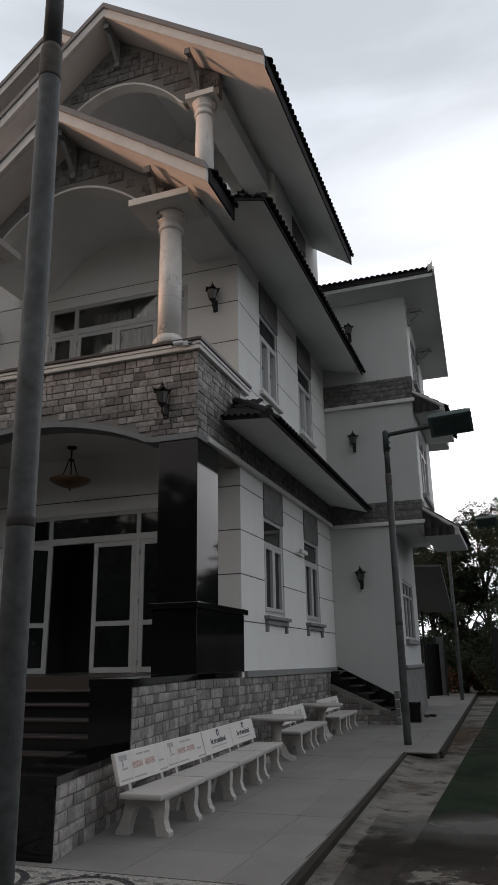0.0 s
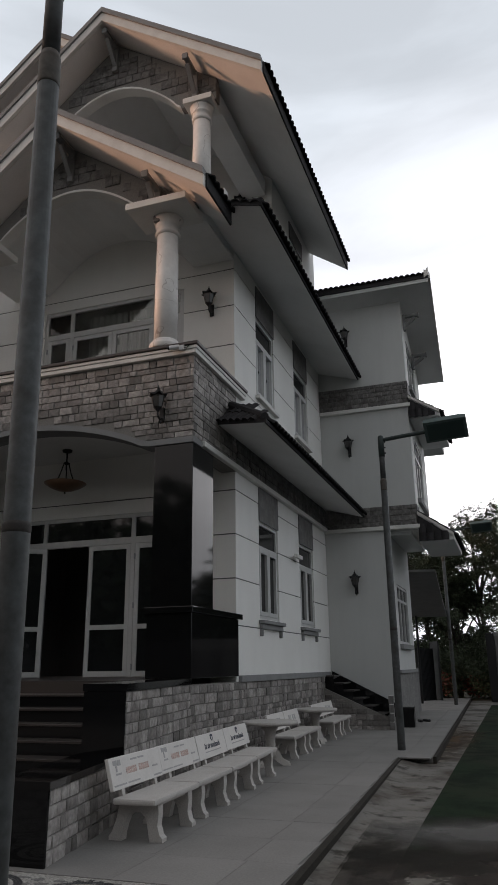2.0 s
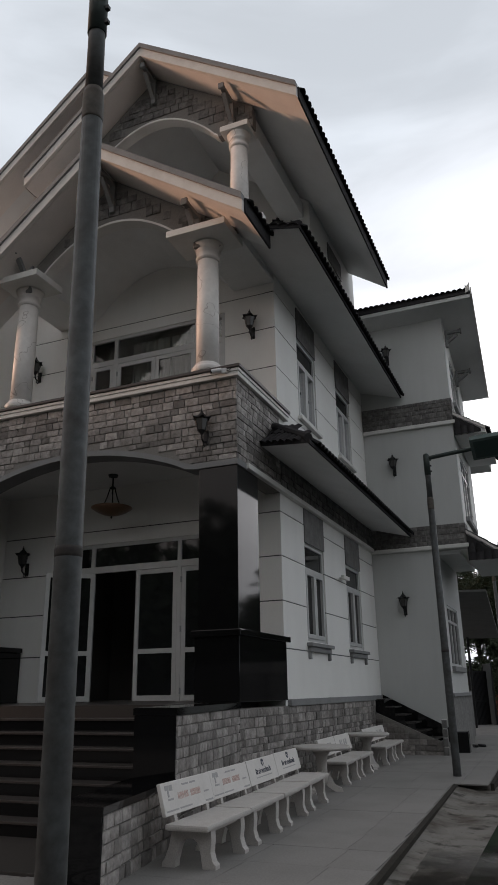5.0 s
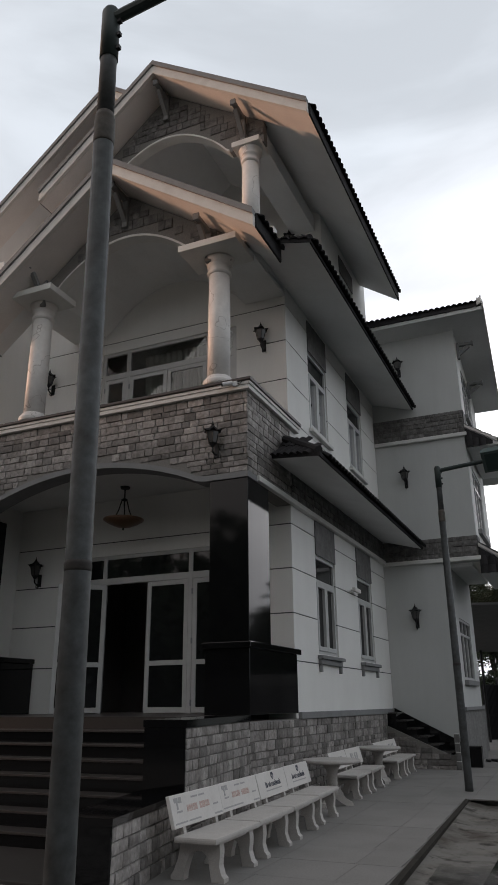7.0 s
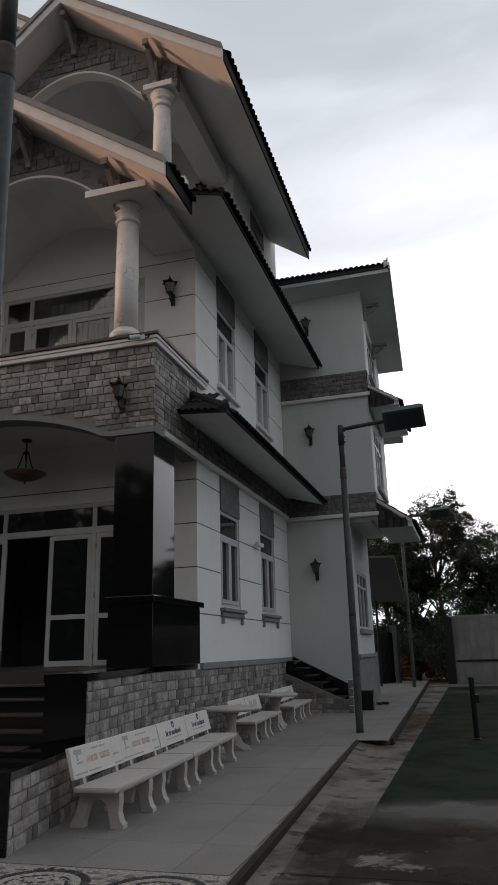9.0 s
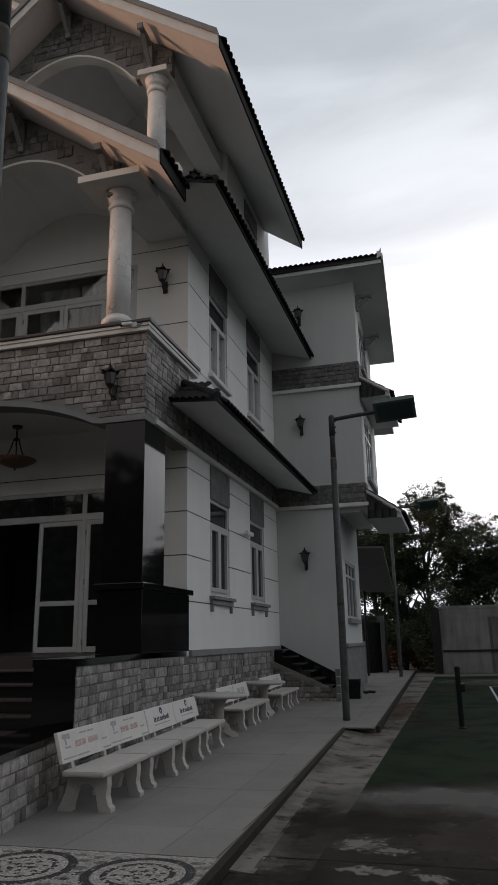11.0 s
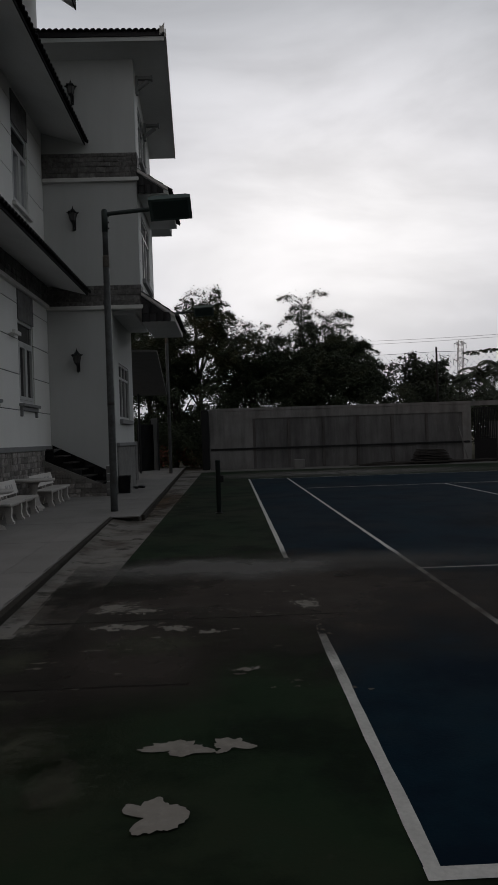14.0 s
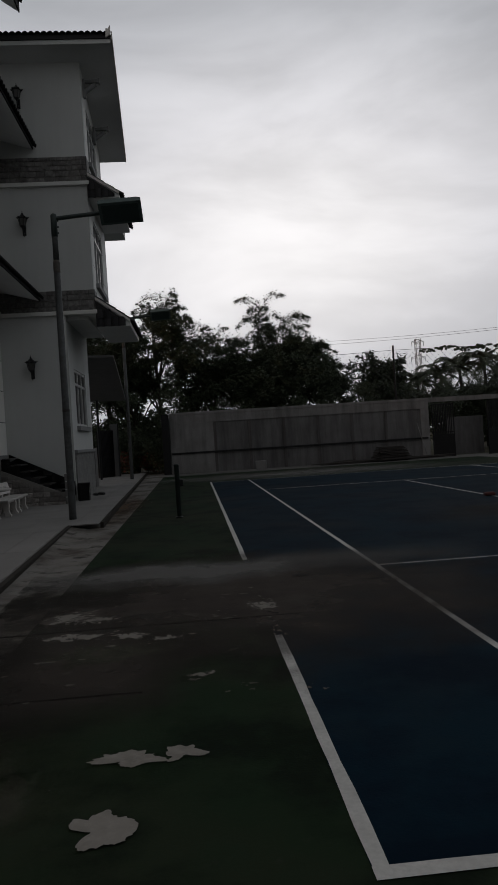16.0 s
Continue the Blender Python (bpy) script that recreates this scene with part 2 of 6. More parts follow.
M_LEAF = mat("dark_leaves", (0.040, 0.055, 0.028), 0.7, vary=0.45, island=True)
M_PALM = mat("palm_leaves", (0.045, 0.06, 0.03), 0.65, vary=0.35, island=True)
M_SHRUB = mat("shrub_leaves", (0.06, 0.075, 0.035), 0.7, vary=0.5, island=True)
M_REDLEAF = mat("red_flowers", (0.20, 0.06, 0.04), 0.7, vary=0.4, island=True)
M_STEEL = mat("pylon_steel", (0.25, 0.26, 0.27), 0.6)
M_MESH = mat("fence_wire", (0.06, 0.06, 0.06), 0.6, metal=0.4)
M_RUST = mat("rusty_bars", (0.032, 0.027, 0.024), 0.8, grain=0.3)
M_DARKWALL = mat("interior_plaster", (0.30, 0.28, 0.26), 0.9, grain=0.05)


def clear_glass():
    """Clear glass: lets the view through, with a gloss that grows towards grazing."""
    m = bpy.data.materials.new("clear_glass")
    m.use_nodes = True
    n, l = m.node_tree.nodes, m.node_tree.links
    n.clear()
    o, mx = n.new("ShaderNodeOutputMaterial"), n.new("ShaderNodeMixShader")
    tr, gl, fr = n.new("ShaderNodeBsdfTransparent"), n.new("ShaderNodeBsdfGlossy"), n.new("ShaderNodeFresnel")
    tr.inputs["Color"].default_value = (0.80, 0.82, 0.81, 1)
    gl.inputs["Roughness"].default_value = 0.03
    l.new(fr.outputs["Fac"], mx.inputs["Fac"])
    l.new(tr.outputs["BSDF"], mx.inputs[1])
    l.new(gl.outputs["BSDF"], mx.inputs[2])
    l.new(mx.outputs["Shader"], o.inputs["Surface"])
    return m


M_CLEAR = clear_glass()


def mix_ground(name, layers, rough=0.95, bump=0.2):
    """Ground paint in layers: each (rgb, scale, from, to, amount) is blotched over the last."""
    m = bpy.data.materials.new(name)
    m.use_nodes = True
    n, l = m.node_tree.nodes, m.node_tree.links
    b = n["Principled BSDF"]
    geo = n.new("ShaderNodeNewGeometry")
    col = n.new("ShaderNodeRGB")
    col.outputs[0].default_value = (*layers[0][0], 1)
    out = col.outputs[0]
    for k, (rgb, scale, f0, f1, amount) in enumerate(layers[1:]):
        off = n.new("ShaderNodeVectorMath")
        off.inputs[1].default_value = (7.3 * k, 3.1 * k, 0)
        l.new(geo.outputs["Position"], off.inputs[0])
        t = n.new("ShaderNodeTexNoise")
        t.inputs["Scale"].default_value = scale
        t.inputs["Detail"].default_value = 8
        t.inputs["Roughness"].default_value = 0.62
        l.new(off.outputs["Vector"], t.inputs["Vector"])
        r = n.new("ShaderNodeMapRange")
        for key, v in (("From Min", f0), ("From Max", f1), ("To Min", 0), ("To Max", amount)):
            r.inputs[key].default_value = v
        l.new(t.outputs["Fac"], r.inputs["Value"])
        mx = n.new("ShaderNodeMix")
        mx.data_type = "RGBA"
        mx.inputs["B"].default_value = (*rgb, 1)
        l.new(out, mx.inputs["A"])
        l.new(r.outputs["Result"], mx.inputs["Factor"])
        out = mx.outputs["Result"]
    l.new(out, b.inputs["Base Color"])
    t = n.new("ShaderNodeTexNoise")
    t.inputs["Scale"].default_value = 60
    t.inputs["Detail"].default_value = 5
    l.new(geo.outputs["Position"], t.inputs["Vector"])
    bp = n.new("ShaderNodeBump")
    bp.inputs["Strength"].default_value = bump
    bp.inputs["Distance"].default_value = 0.01
    l.new(t.outputs["Fac"], bp.inputs["Height"])
    l.new(bp.outputs["Normal"], b.inputs["Normal"])
    b.inputs["Roughness"].default_value = rough
    b.inputs["Specular IOR Level"].default_value = 0.06
    return m


M_GREEN = mix_ground("court_green", [((0.014, 0.027, 0.013),), ((0.034, 0.031, 0.021), 0.30, 0.42, 0.70, 0.85), ((0.006, 0.010, 0.006), 1.3, 0.47, 0.60, 0.85), ((0.015, 0.032, 0.018), 2.6, 0.55, 0.75, 0.5), ((0.045, 0.045, 0.038), 9, 0.62, 0.8, 0.35)])
M_BLUE = mix_ground("court_blue", [((0.003, 0.0165, 0.028),), ((0.020, 0.020, 0.019), 0.3, 0.44, 0.72, 0.85), ((0.0010, 0.007, 0.016), 1.1, 0.46, 0.60, 0.85), ((0.006, 0.018, 0.032), 2.3, 0.55, 0.75, 0.5), ((0.025, 0.034, 0.044), 12, 0.64, 0.8, 0.3)])
M_MUD = mix_ground("dried_mud", [((0.050, 0.042, 0.036),), ((0.08, 0.074, 0.066), 0.7, 0.5, 0.7, 0.7), ((0.028, 0.024, 0.021), 2.2, 0.45, 0.7, 0.7), ((0.10, 0.092, 0.08), 3.4, 0.62, 0.70, 0.55), ((0.012, 0.010, 0.008), 7.0, 0.60, 0.70, 0.6)])
M_GRIME = mix_ground("wet_grime", [((0.026, 0.025, 0.021),), ((0.05, 0.043, 0.036), 1.4, 0.5, 0.68, 0.7), ((0.012, 0.011, 0.009), 3.2, 0.5, 0.7, 0.6)])
M_STRIP = mix_ground("dirty_concrete", [((0.19, 0.18, 0.165),), ((0.065, 0.054, 0.044), 0.8, 0.46, 0.62, 0.85), ((0.21, 0.195, 0.17), 1.7, 0.53, 0.64, 0.75), ((0.022, 0.02, 0.015), 3.4, 0.55, 0.66, 0.8), ((0.014, 0.012, 0.010), 14, 0.62, 0.70, 0.7)])
M_CONC = mix_ground("bare_concrete", [((0.15, 0.146, 0.138),), ((0.07, 0.066, 0.062), 0.5, 0.45, 0.7, 0.7), ((0.18, 0.172, 0.158), 3, 0.55, 0.75, 0.4)])
M_PATCH = mix_ground("worn_patch", [((0.25, 0.232, 0.205),), ((0.15, 0.135, 0.115), 6, 0.45, 0.7, 0.6), ((0.32, 0.30, 0.27), 20, 0.5, 0.7, 0.5)])
M_PATCH_DULL = mix_ground("dirty_worn_patch", [((0.13, 0.12, 0.104),), ((0.06, 0.054, 0.046), 9, 0.42, 0.62, 0.8)])
M_EARTH = mix_ground("earth", [((0.07, 0.06, 0.045),), ((0.04, 0.05, 0.025), 0.4, 0.45, 0.65, 0.9)])


# ---------------------------------------------------------------- mesh helpers
def part(name, bm, material, parent=None, label="", smooth=False):
    """Links a bmesh as one mesh object, under its parent if it has one."""
    me = bpy.data.meshes.new(name)
    bm.normal_update()
    bm.to_mesh(me)
    bm.free()
    for m in (material if isinstance(material, (list, tuple)) else [material]):
        me.materials.append(m)
    if smooth:
        for p in me.polygons:
            p.use_smooth = len(p.vertices) <= 4
    ob = new(name, me)
    if parent is not None:
        ob.parent = parent
    return tagged(ob, label)


def thing(name, label, category, group="", kind="", at=None):
    ob = new(name)
    if at is not None:
        ob.matrix_basis = at
    return tagged(ob, label, category, group, kind)


def add_box(bm, x0, x1, y0, y1, z0, z1, m=None, mat_index=0):
    """An axis-aligned box, turned by m if given."""
    vs = [Vector((x, y, z)) for z in (z0, z1) for y in (y0, y1) for x in (x0, x1)]
    if m is not None:
        vs = [m @ v for v in vs]
    v = [bm.verts.new(p) for p in vs]
    for f in ((0, 2, 3, 1), (4, 5, 7, 6), (0, 1, 5, 4), (2, 6, 7, 3), (0, 4, 6, 2), (1, 3, 7, 5)):
        bm.faces.new([v[i] for i in f]).material_index = mat_index
    return v


def box(x0, x1, y0, y1, z0, z1, bevel=0.0, m=None):
    bm = bmesh.new()
    add_box(bm, min(x0, x1), max(x0, x1), min(y0, y1), max(y0, y1), min(z0, z1), max(z0, z1), m)
    if bevel:
        bmesh.ops.bevel(bm, geom=bm.edges[:], offset=bevel, segments=2, affect="EDGES", profile=0.6)
    return bm


def lathe(profile, segs=20, m=None):
    """A turned shape from (radius, height) pairs."""
    bm = bmesh.new()
    rings = []
    for r, z in profile:
        ring = []
        for k in range(segs):
            a = 2 * math.pi * k / segs
            p = Vector((r * math.cos(a), r * math.sin(a), z))
            ring.append(bm.verts.new(m @ p if m is not None else p))
        rings.append(ring)
    for a, b in zip(rings, rings[1:]):
        for k in range(segs):
            bm.faces.new((a[k], a[(k + 1) % segs], b[(k + 1) % segs], b[k]))
    bm.faces.new(rings[0][::-1])
    bm.faces.new(rings[-1])
    return bm


def tube(points, radius, segs=8, end_radius=None, bm=None):
    """A round bar along a line of points."""
    bm = bm or bmesh.new()
    pts = [Vector(p) for p in points]
    rings = []
    for i, p in enumerate(pts):
        d = (pts[min(i + 1, len(pts) - 1)] - pts[max(i - 1, 0)]).normalized()
        q = d.to_track_quat("Z", "Y")
        r = radius + ((end_radius if end_radius is not None else radius) - radius) * i / max(1, len(pts) - 1)
        rings.append([bm.verts.new(p + q @ Vector((r * math.cos(2 * math.pi * k / segs), r * math.sin(2 * math.pi * k / segs), 0))) for k in range(segs)])
    for a, b in zip(rings, rings[1:]):
        for k in range(segs):
            bm.faces.new((a[k], a[(k + 1) % segs], b[(k + 1) % segs], b[k]))
    bm.faces.new(rings[0][::-1])
    bm.faces.new(rings[-1])
    return bm


def prism(outline, axis, a, b):
    """A flat outline drawn in the two other axes, pushed from a to b along axis."""
    bm = bmesh.new()
    i = "xyz".index(axis)

    def place(p, c):
        q = list(p)
        q.insert(i, c)
        return bm.verts.new(q)
    lo = [place(p, a) for p in outline]
    hi = [place(p, b) for p in outline]
    n = len(outline)
    bm.faces.new(lo[::-1])
    bm.faces.new(hi)
    for k in range(n):
        bm.faces.new((lo[k], lo[(k + 1) % n], hi[(k + 1) % n], hi[k]))
    bmesh.ops.recalc_face_normals(bm, faces=bm.faces[:])
    return bm


def hexa(lo, hi):
    """A solid between two quads of corners."""
    bm = bmesh.new()
    a = [bm.verts.new(p) for p in lo]
    b = [bm.verts.new(p) for p in hi]
    bm.faces.new(a[::-1])
    bm.faces.new(b)
    for k in range(4):
        bm.faces.new((a[k], a[(k + 1) % 4], b[(k + 1) % 4], b[k]))
    bmesh.ops.recalc_face_normals(bm, faces=bm.faces[:])
    return bm


def cells(us, vs, openings, grooves):
    """The rectangles of a wall between its openings, with the joints that cut it: (u0, u1, v0, v1, is_joint)."""
    us = sorted({*us, *[o[0] for o in openings], *[o[1] for o in openings]})
    gap = 0.011
    cuts = {*vs, *[o[2] for o in openings], *[o[3] for o in openings]}
    for g in grooves:
        cuts |= {g - gap, g + gap}
    cuts = sorted(c for c in cuts if vs[0] <= c <= vs[1])
    for u0, u1 in zip(us, us[1:]):
        for v0, v1 in zip(cuts, cuts[1:]):
            uc, vc = (u0 + u1) / 2, (v0 + v1) / 2
            if not any(o[0] < uc < o[1] and o[2] < vc < o[3] for o in openings):
                yield u0, u1, v0, v1, any(abs(vc - g) < gap for g in grooves)


# stone cladding: each stone is a piece on its wall
STONES = {}


def stone_mesh(width, height, variant, dark=False):
    key = (round(width, 2), round(height, 3), variant, dark)
    if key not in STONES:
        rng = random.Random(hash(key) % 9973)
        bm = bmesh.new()
        d = 0.012 + 0.005 * variant
        w, h, c = width / 2 - 0.003, height / 2 - 0.0035, 0.006
        back = [bm.verts.new((x, 0.0, z)) for x, z in ((-w, -h), (w, -h), (w, h), (-w, h))]
        front = [bm.verts.new((x + rng.uniform(-0.004, 0.004), -d + rng.uniform(-0.005, 0.005), z + rng.uniform(-0.003, 0.003)))
                 for x, z in ((-w + c, -h + c), (w - c, -h + c), (w - c, h - c), (-w + c, h - c))]
        mid = bm.verts.new((rng.uniform(-0.3, 0.3) * w, -d - 0.006, rng.uniform(-0.3, 0.3) * h))
        for k in range(4):
            bm.faces.new((back[k], back[(k + 1) % 4], front[(k + 1) % 4], front[k]))
            bm.faces.new((front[k], front[(k + 1) % 4], mid))
        me = bpy.data.meshes.new("stone")
        bm.to_mesh(me)
        bm.free()
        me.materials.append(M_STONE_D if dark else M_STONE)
        STONES[key] = me
    return STONES[key]


def stonework(parent, origin, along, length, height, keep=None, row=0.115, limit=300, seed=1, dark=False):
    """Courses of stones on a face that starts at origin and runs along a level direction; the face's outside is on the right hand."""
    rng = random.Random(seed)
    u = Vector(along).normalized()
    turn = math.atan2(u.y, u.x)
    base = Matrix.Translation(origin) @ Matrix.Rotation(turn, 4, "Z")
    rest, count = [], 0
    rows = max(1, round(height / row))
    shares = [rng.choice((0.8, 1.0, 1.2)) for _ in range(rows)]
    z0 = 0.0
    for share in shares:
        h = height * share / sum(shares)
        z0 += h
        x = -rng.uniform(0, 0.2)
        while x < length:
            w = rng.choice((0.13, 0.17, 0.22, 0.27, 0.33))
            x0, x1 = max(x, 0.0), min(x + w, length)
            x += w
            if x1 - x0 < 0.05:
                continue
            cx, cz, w2 = (x0 + x1) / 2, z0 - h / 2, round(x1 - x0, 2)
            if keep and not keep(cx, cz, w2, h):
                continue
            m = base @ Matrix.Translation((cx, 0, cz))
            me = stone_mesh(w2, h, rng.randrange(3), dark)
            if count < limit:
                ob = new("stone", me)
                ob.matrix_basis = m
                ob.parent = parent
                count += 1
            else:
                rest.append((me, m))
    if rest:
        verts, faces = [], []
        for me, m in rest:
            o = len(verts)
            verts += [m @ v.co for v in me.vertices]
            faces += [[o + i for i in p.vertices] for p in me.polygons]
        me = bpy.data.meshes.new("stone_courses")
        me.from_pydata(verts, [], faces)
        me.materials.append(M_STONE_J)
        ob = new("stone_courses", me)
        ob.parent = parent
        tagged(ob, kind="stuff")


# ---------------------------------------------------------------- ground
def sheet(name, x0, x1, y0, y1, z, material, label, category, nx=1, ny=1):
    bm = bmesh.new()
    g = [[bm.verts.new((x0 + (x1 - x0) * i / nx, y0 + (y1 - y0) * j / ny, z)) for i in range(nx + 1)] for j in range(ny + 1)]
    for j in range(ny):
        for i in range(nx):
            bm.faces.new((g[j][i], g[j][i + 1], g[j + 1][i + 1], g[j + 1][i]))
    return tagged(part(name, bm, material), label, category, kind="structure")


sheet("ground", -1500, 1500, -1500, 1500, -0.03, M_EARTH, "dark earth ground reaching to the horizon", "ground", 8, 8)
sheet("yard", -40, 30, -25, 34, -0.0062, M_CONC, "dirty grey concrete yard round the court", "yard")
sheet("concrete_strip", -3.2, -1.90, -12, 33.5, -0.006, M_STRIP, "stained concrete strip along the kerb", "pavement")
sheet("court_surround", -1.93, 12.6, -7.5, 30.5, 0.0, M_GREEN, "worn dark green painted court surround", "court")
sheet("court", 0.0, 10.97, 0.0, 23.77, 0.002, M_BLUE, "worn dark blue painted tennis court", "court")


def line(x0, x1, y0, y1):
    bm = bmesh.new()
    n = max(1, int(max(abs(x1 - x0), abs(y1 - y0)) / 0.25))
    rng = random.Random(int(abs(x0 * 31 + y0 * 17 + y1 * 7)) + 3)
    a, b = [], []
    for k in range(n + 1):
        t = k / n
        j0, j1 = rng.uniform(-0.004, 0.004), rng.uniform(-0.004, 0.004)
        if abs(x1 - x0) > abs(y1 - y0):
            x = x0 + (x1 - x0) * t
            a.append(bm.verts.new((x, y0 + j0, 0.004)))
            b.append(bm.verts.new((x, y1 + j1, 0.004)))
        else:
            y = y0 + (y1 - y0) * t
            a.append(bm.verts.new((x1 + j0, y, 0.004)))
            b.append(bm.verts.new((x0 + j1, y, 0.004)))
    for k in range(n):
        bm.faces.new((a[k], a[k + 1], b[k + 1], b[k]))
    return tagged(part("court_line", bm, M_LINE), "worn white painted court line", "court line", "court lines", "structure")


line(0, 0.062, 0.075, 3.02)
line(0, 0.06, 6.45, 23.77)
line(1.372, 1.425, 0.075, 23.77)
line(0, 10.97, 0, 0.075)
line(1.43, 9.6, 5.46, 5.51)
line(1.43, 9.6, 18.26, 18.31)
line(5.46, 5.51, 5.51, 18.26)
line(0.06, 10.97, 23.72, 23.77)
line(9.54, 9.6, 0.10, 23.72)
line(10.91, 10.97, 0.10, 23.72)


def blob(name, x, y, rx, ry, z, material, label, seed, rough=0.35, n=56, notch=None):
    """A flat worn patch with a ragged rim."""
    bm = bmesh.new()
    mid = bm.verts.new((x, y, z))
    vs = []
    for k in range(n):
        a = 2 * math.pi * k / n
        q = noise.noise(Vector((1.1 * math.cos(a) + seed, 1.1 * math.sin(a), seed * 0.7))) * rough * 1.6
        q += noise.noise(Vector((3.5 * math.cos(a) + seed, 3.5 * math.sin(a), 9 + seed))) * rough * 0.6
        q += noise.noise(Vector((11 * math.cos(a) + seed, 11 * math.sin(a), 5 + seed))) * rough * 0.25
        if notch:
            q -= notch[1] * math.exp(-((a - notch[0] % (2 * math.pi)) / 0.42) ** 2)
        q = max(q, -0.8)
        vs.append(bm.verts.new((x + rx * (1 + q) * math.cos(a), y + ry * (1 + q) * math.sin(a), z)))
    for k in range(n):
        bm.faces.new((mid, vs[k], vs[(k + 1) % n]))
    return tagged(part(name, bm, material), label, "stain", "worn patches", "structure")


def fade(material, x, y, rx, ry, scale, hard=0.35, top=1.0, ragged=1.6):
    """Lets a stain thin out raggedly towards its rim."""
    m = material.copy()
    n, l = m.node_tree.nodes, m.node_tree.links
    b = n["Principled BSDF"]
    geo = n.new("ShaderNodeNewGeometry")
    mp = n.new("ShaderNodeMapping")
    mp.vector_type = "TEXTURE"
    mp.inputs["Location"].default_value = (x, y, 0)
    mp.inputs["Scale"].default_value = (rx, ry, 1)
    ln = n.new("ShaderNodeVectorMath")
    ln.operation = "LENGTH"
    t = n.new("ShaderNodeTexNoise")
    t.inputs["Scale"].default_value = scale
    t.inputs["Detail"].default_value = 7
    t.inputs["Roughness"].default_value = 0.65
    ad = n.new("ShaderNodeMath")
    ad.operation = "MULTIPLY_ADD"
    ad.inputs[1].default_value = -ragged
    r = n.new("ShaderNodeMapRange")
    for key, v in (("From Min", 1.05 - ragged / 2), ("From Max", 1.05 - ragged / 2 - hard), ("To Min", 0), ("To Max", top)):
        r.inputs[key].default_value = v
    l.new(geo.outputs["Position"], mp.inputs["Vector"])
    l.new(mp.outputs["Vector"], ln.inputs[0])
    l.new(geo.outputs["Position"], t.inputs["Vector"])
    l.new(t.outputs["Fac"], ad.inputs[0])
    l.new(ln.outputs["Value"], ad.inputs[2])
    l.new(ad.outputs["Value"], r.inputs["Value"])
    l.new(r.outputs["Result"], b.inputs["Alpha"])
    return m


def stain(x, y, rx, ry, z, material, scale, label, hard=0.35, top=1.0, ragged=1.6):
    ob = sheet("mud_stain", x - 1.5 * rx, x + 1.5 * rx, y - 1.5 * ry, y + 1.5 * ry, z, fade(material, x, y, rx, ry, scale, hard, top, ragged), label, "stain")
    return ob


stain(-0.2, 4.6, 2.9, 2.5, 0.005, M_MUD, 0.9, "brown dried mud washed across the court", 0.7, 0.95)
stain(-0.8, 5.95, 2.0, 0.75, 0.0066, M_CONC, 1.3, "pale silt film on the court", 0.6, 0.75)
stain(1.2, 6.2, 2.0, 0.8, 0.0062, M_CONC, 0.9, "thin grey silt film on the blue court", 0.9, 0.35)
stain(-1.3, 2.6, 0.9, 1.3, 0.0056, M_MUD, 1.0, "brown mud along the edge of the court", 0.8, 0.9)
stain(5.5, 9.5, 2.6, 1.5, 0.005, M_MUD, 0.8, "brown dried mud on the blue court", 0.9, 0.6)
stain(4.0, 26.5, 7.0, 3.0, 0.005, M_CONC, 0.5, "pale dust along the back of the court", 0.8, 0.7)
stain(-2.25, 2.3, 1.0, 1.15, 0.0052, M_GRIME, 1.6, "dark wet grime over the slab edge", 0.5, 0.95)
stain(-1.75, 4.85, 0.75, 0.35, 0.0070, M_GRIME, 1.5, "dark damp streak on the slab", 0.6, 0.6)
# worn bare patches
blob("worn_patch", -0.90, 1.10, 0.15, 0.078, 0.0078, M_PATCH, "bare pale concrete patch in the green paint", 7.3, 0.6, 90)
blob("worn_patch", -0.645, 1.10, 0.085, 0.085, 0.0078, M_PATCH, "bare pale concrete patch in the green paint", 5.0, 0.6, 56, (-0.9, 0.75))
blob("worn_patch", -0.965, 0.485, 0.125, 0.14, 0.0078, M_PATCH, "bare pale concrete patch in the green paint", 14.5, 0.38, 90, (3.45, 0.9))
for x, y, rx, ry, s in ((-1.66, 4.10, 0.17, 0.20, 9), (-1.42, 3.95, 0.16, 0.09, 14), (-1.50, 3.42, 0.26, 0.10, 11), (-1.08, 3.33, 0.12, 0.09, 14), (-0.80, 3.2, 0.12, 0.05, 16), (-0.55, 2.25, 0.09, 0.04, 18), (0.02, 4.0, 0.10, 0.16, 15)):
    stain(x, y, rx, ry, 0.0076, M_PATCH, s, "bare pale concrete patch by the slab joint", 0.35, 0.7, 5.0)
stain(-2.30, 3.45, 0.30, 0.16, 0.0075, M_PATCH_DULL, 7, "bare concrete patch on the strip", 0.5, 0.8, 4.0)
stain(-2.35, 4.9, 0.45, 0.8, 0.0074, M_GRIME, 4, "dark grime on the concrete strip", 1.0, 0.8, 4.0)
stain(-2.25, 15.5, 0.5, 4.0, 0.004, mix_ground("rusty_silt", [((0.10, 0.07, 0.048),), ((0.04, 0.03, 0.022), 2.5, 0.5, 0.65, 0.8)]), 2, "rust brown silt along the far kerb", 0.8, 0.8, 2.5)
M_LICHEN = mix_ground("pale_lichen", [((0.085, 0.088, 0.062),), ((0.04, 0.038, 0.028), 6, 0.45, 0.62, 0.8)])
for x, y, rx, ry in ((-1.75, 1.15, 0.26, 0.42), (-1.95, 1.75, 0.20, 0.16), (-1.40, 0.75, 0.20, 0.22), (-2.1, 2.6, 0.2, 0.3), (-1.2, 2.9, 0.5, 0.3)):
    stain(x, y, rx, ry, 0.0073, M_LICHEN, 6, "pale lichen and dirt on the slab", 0.9, 0.7, 4.0)
rng = random.Random(4)
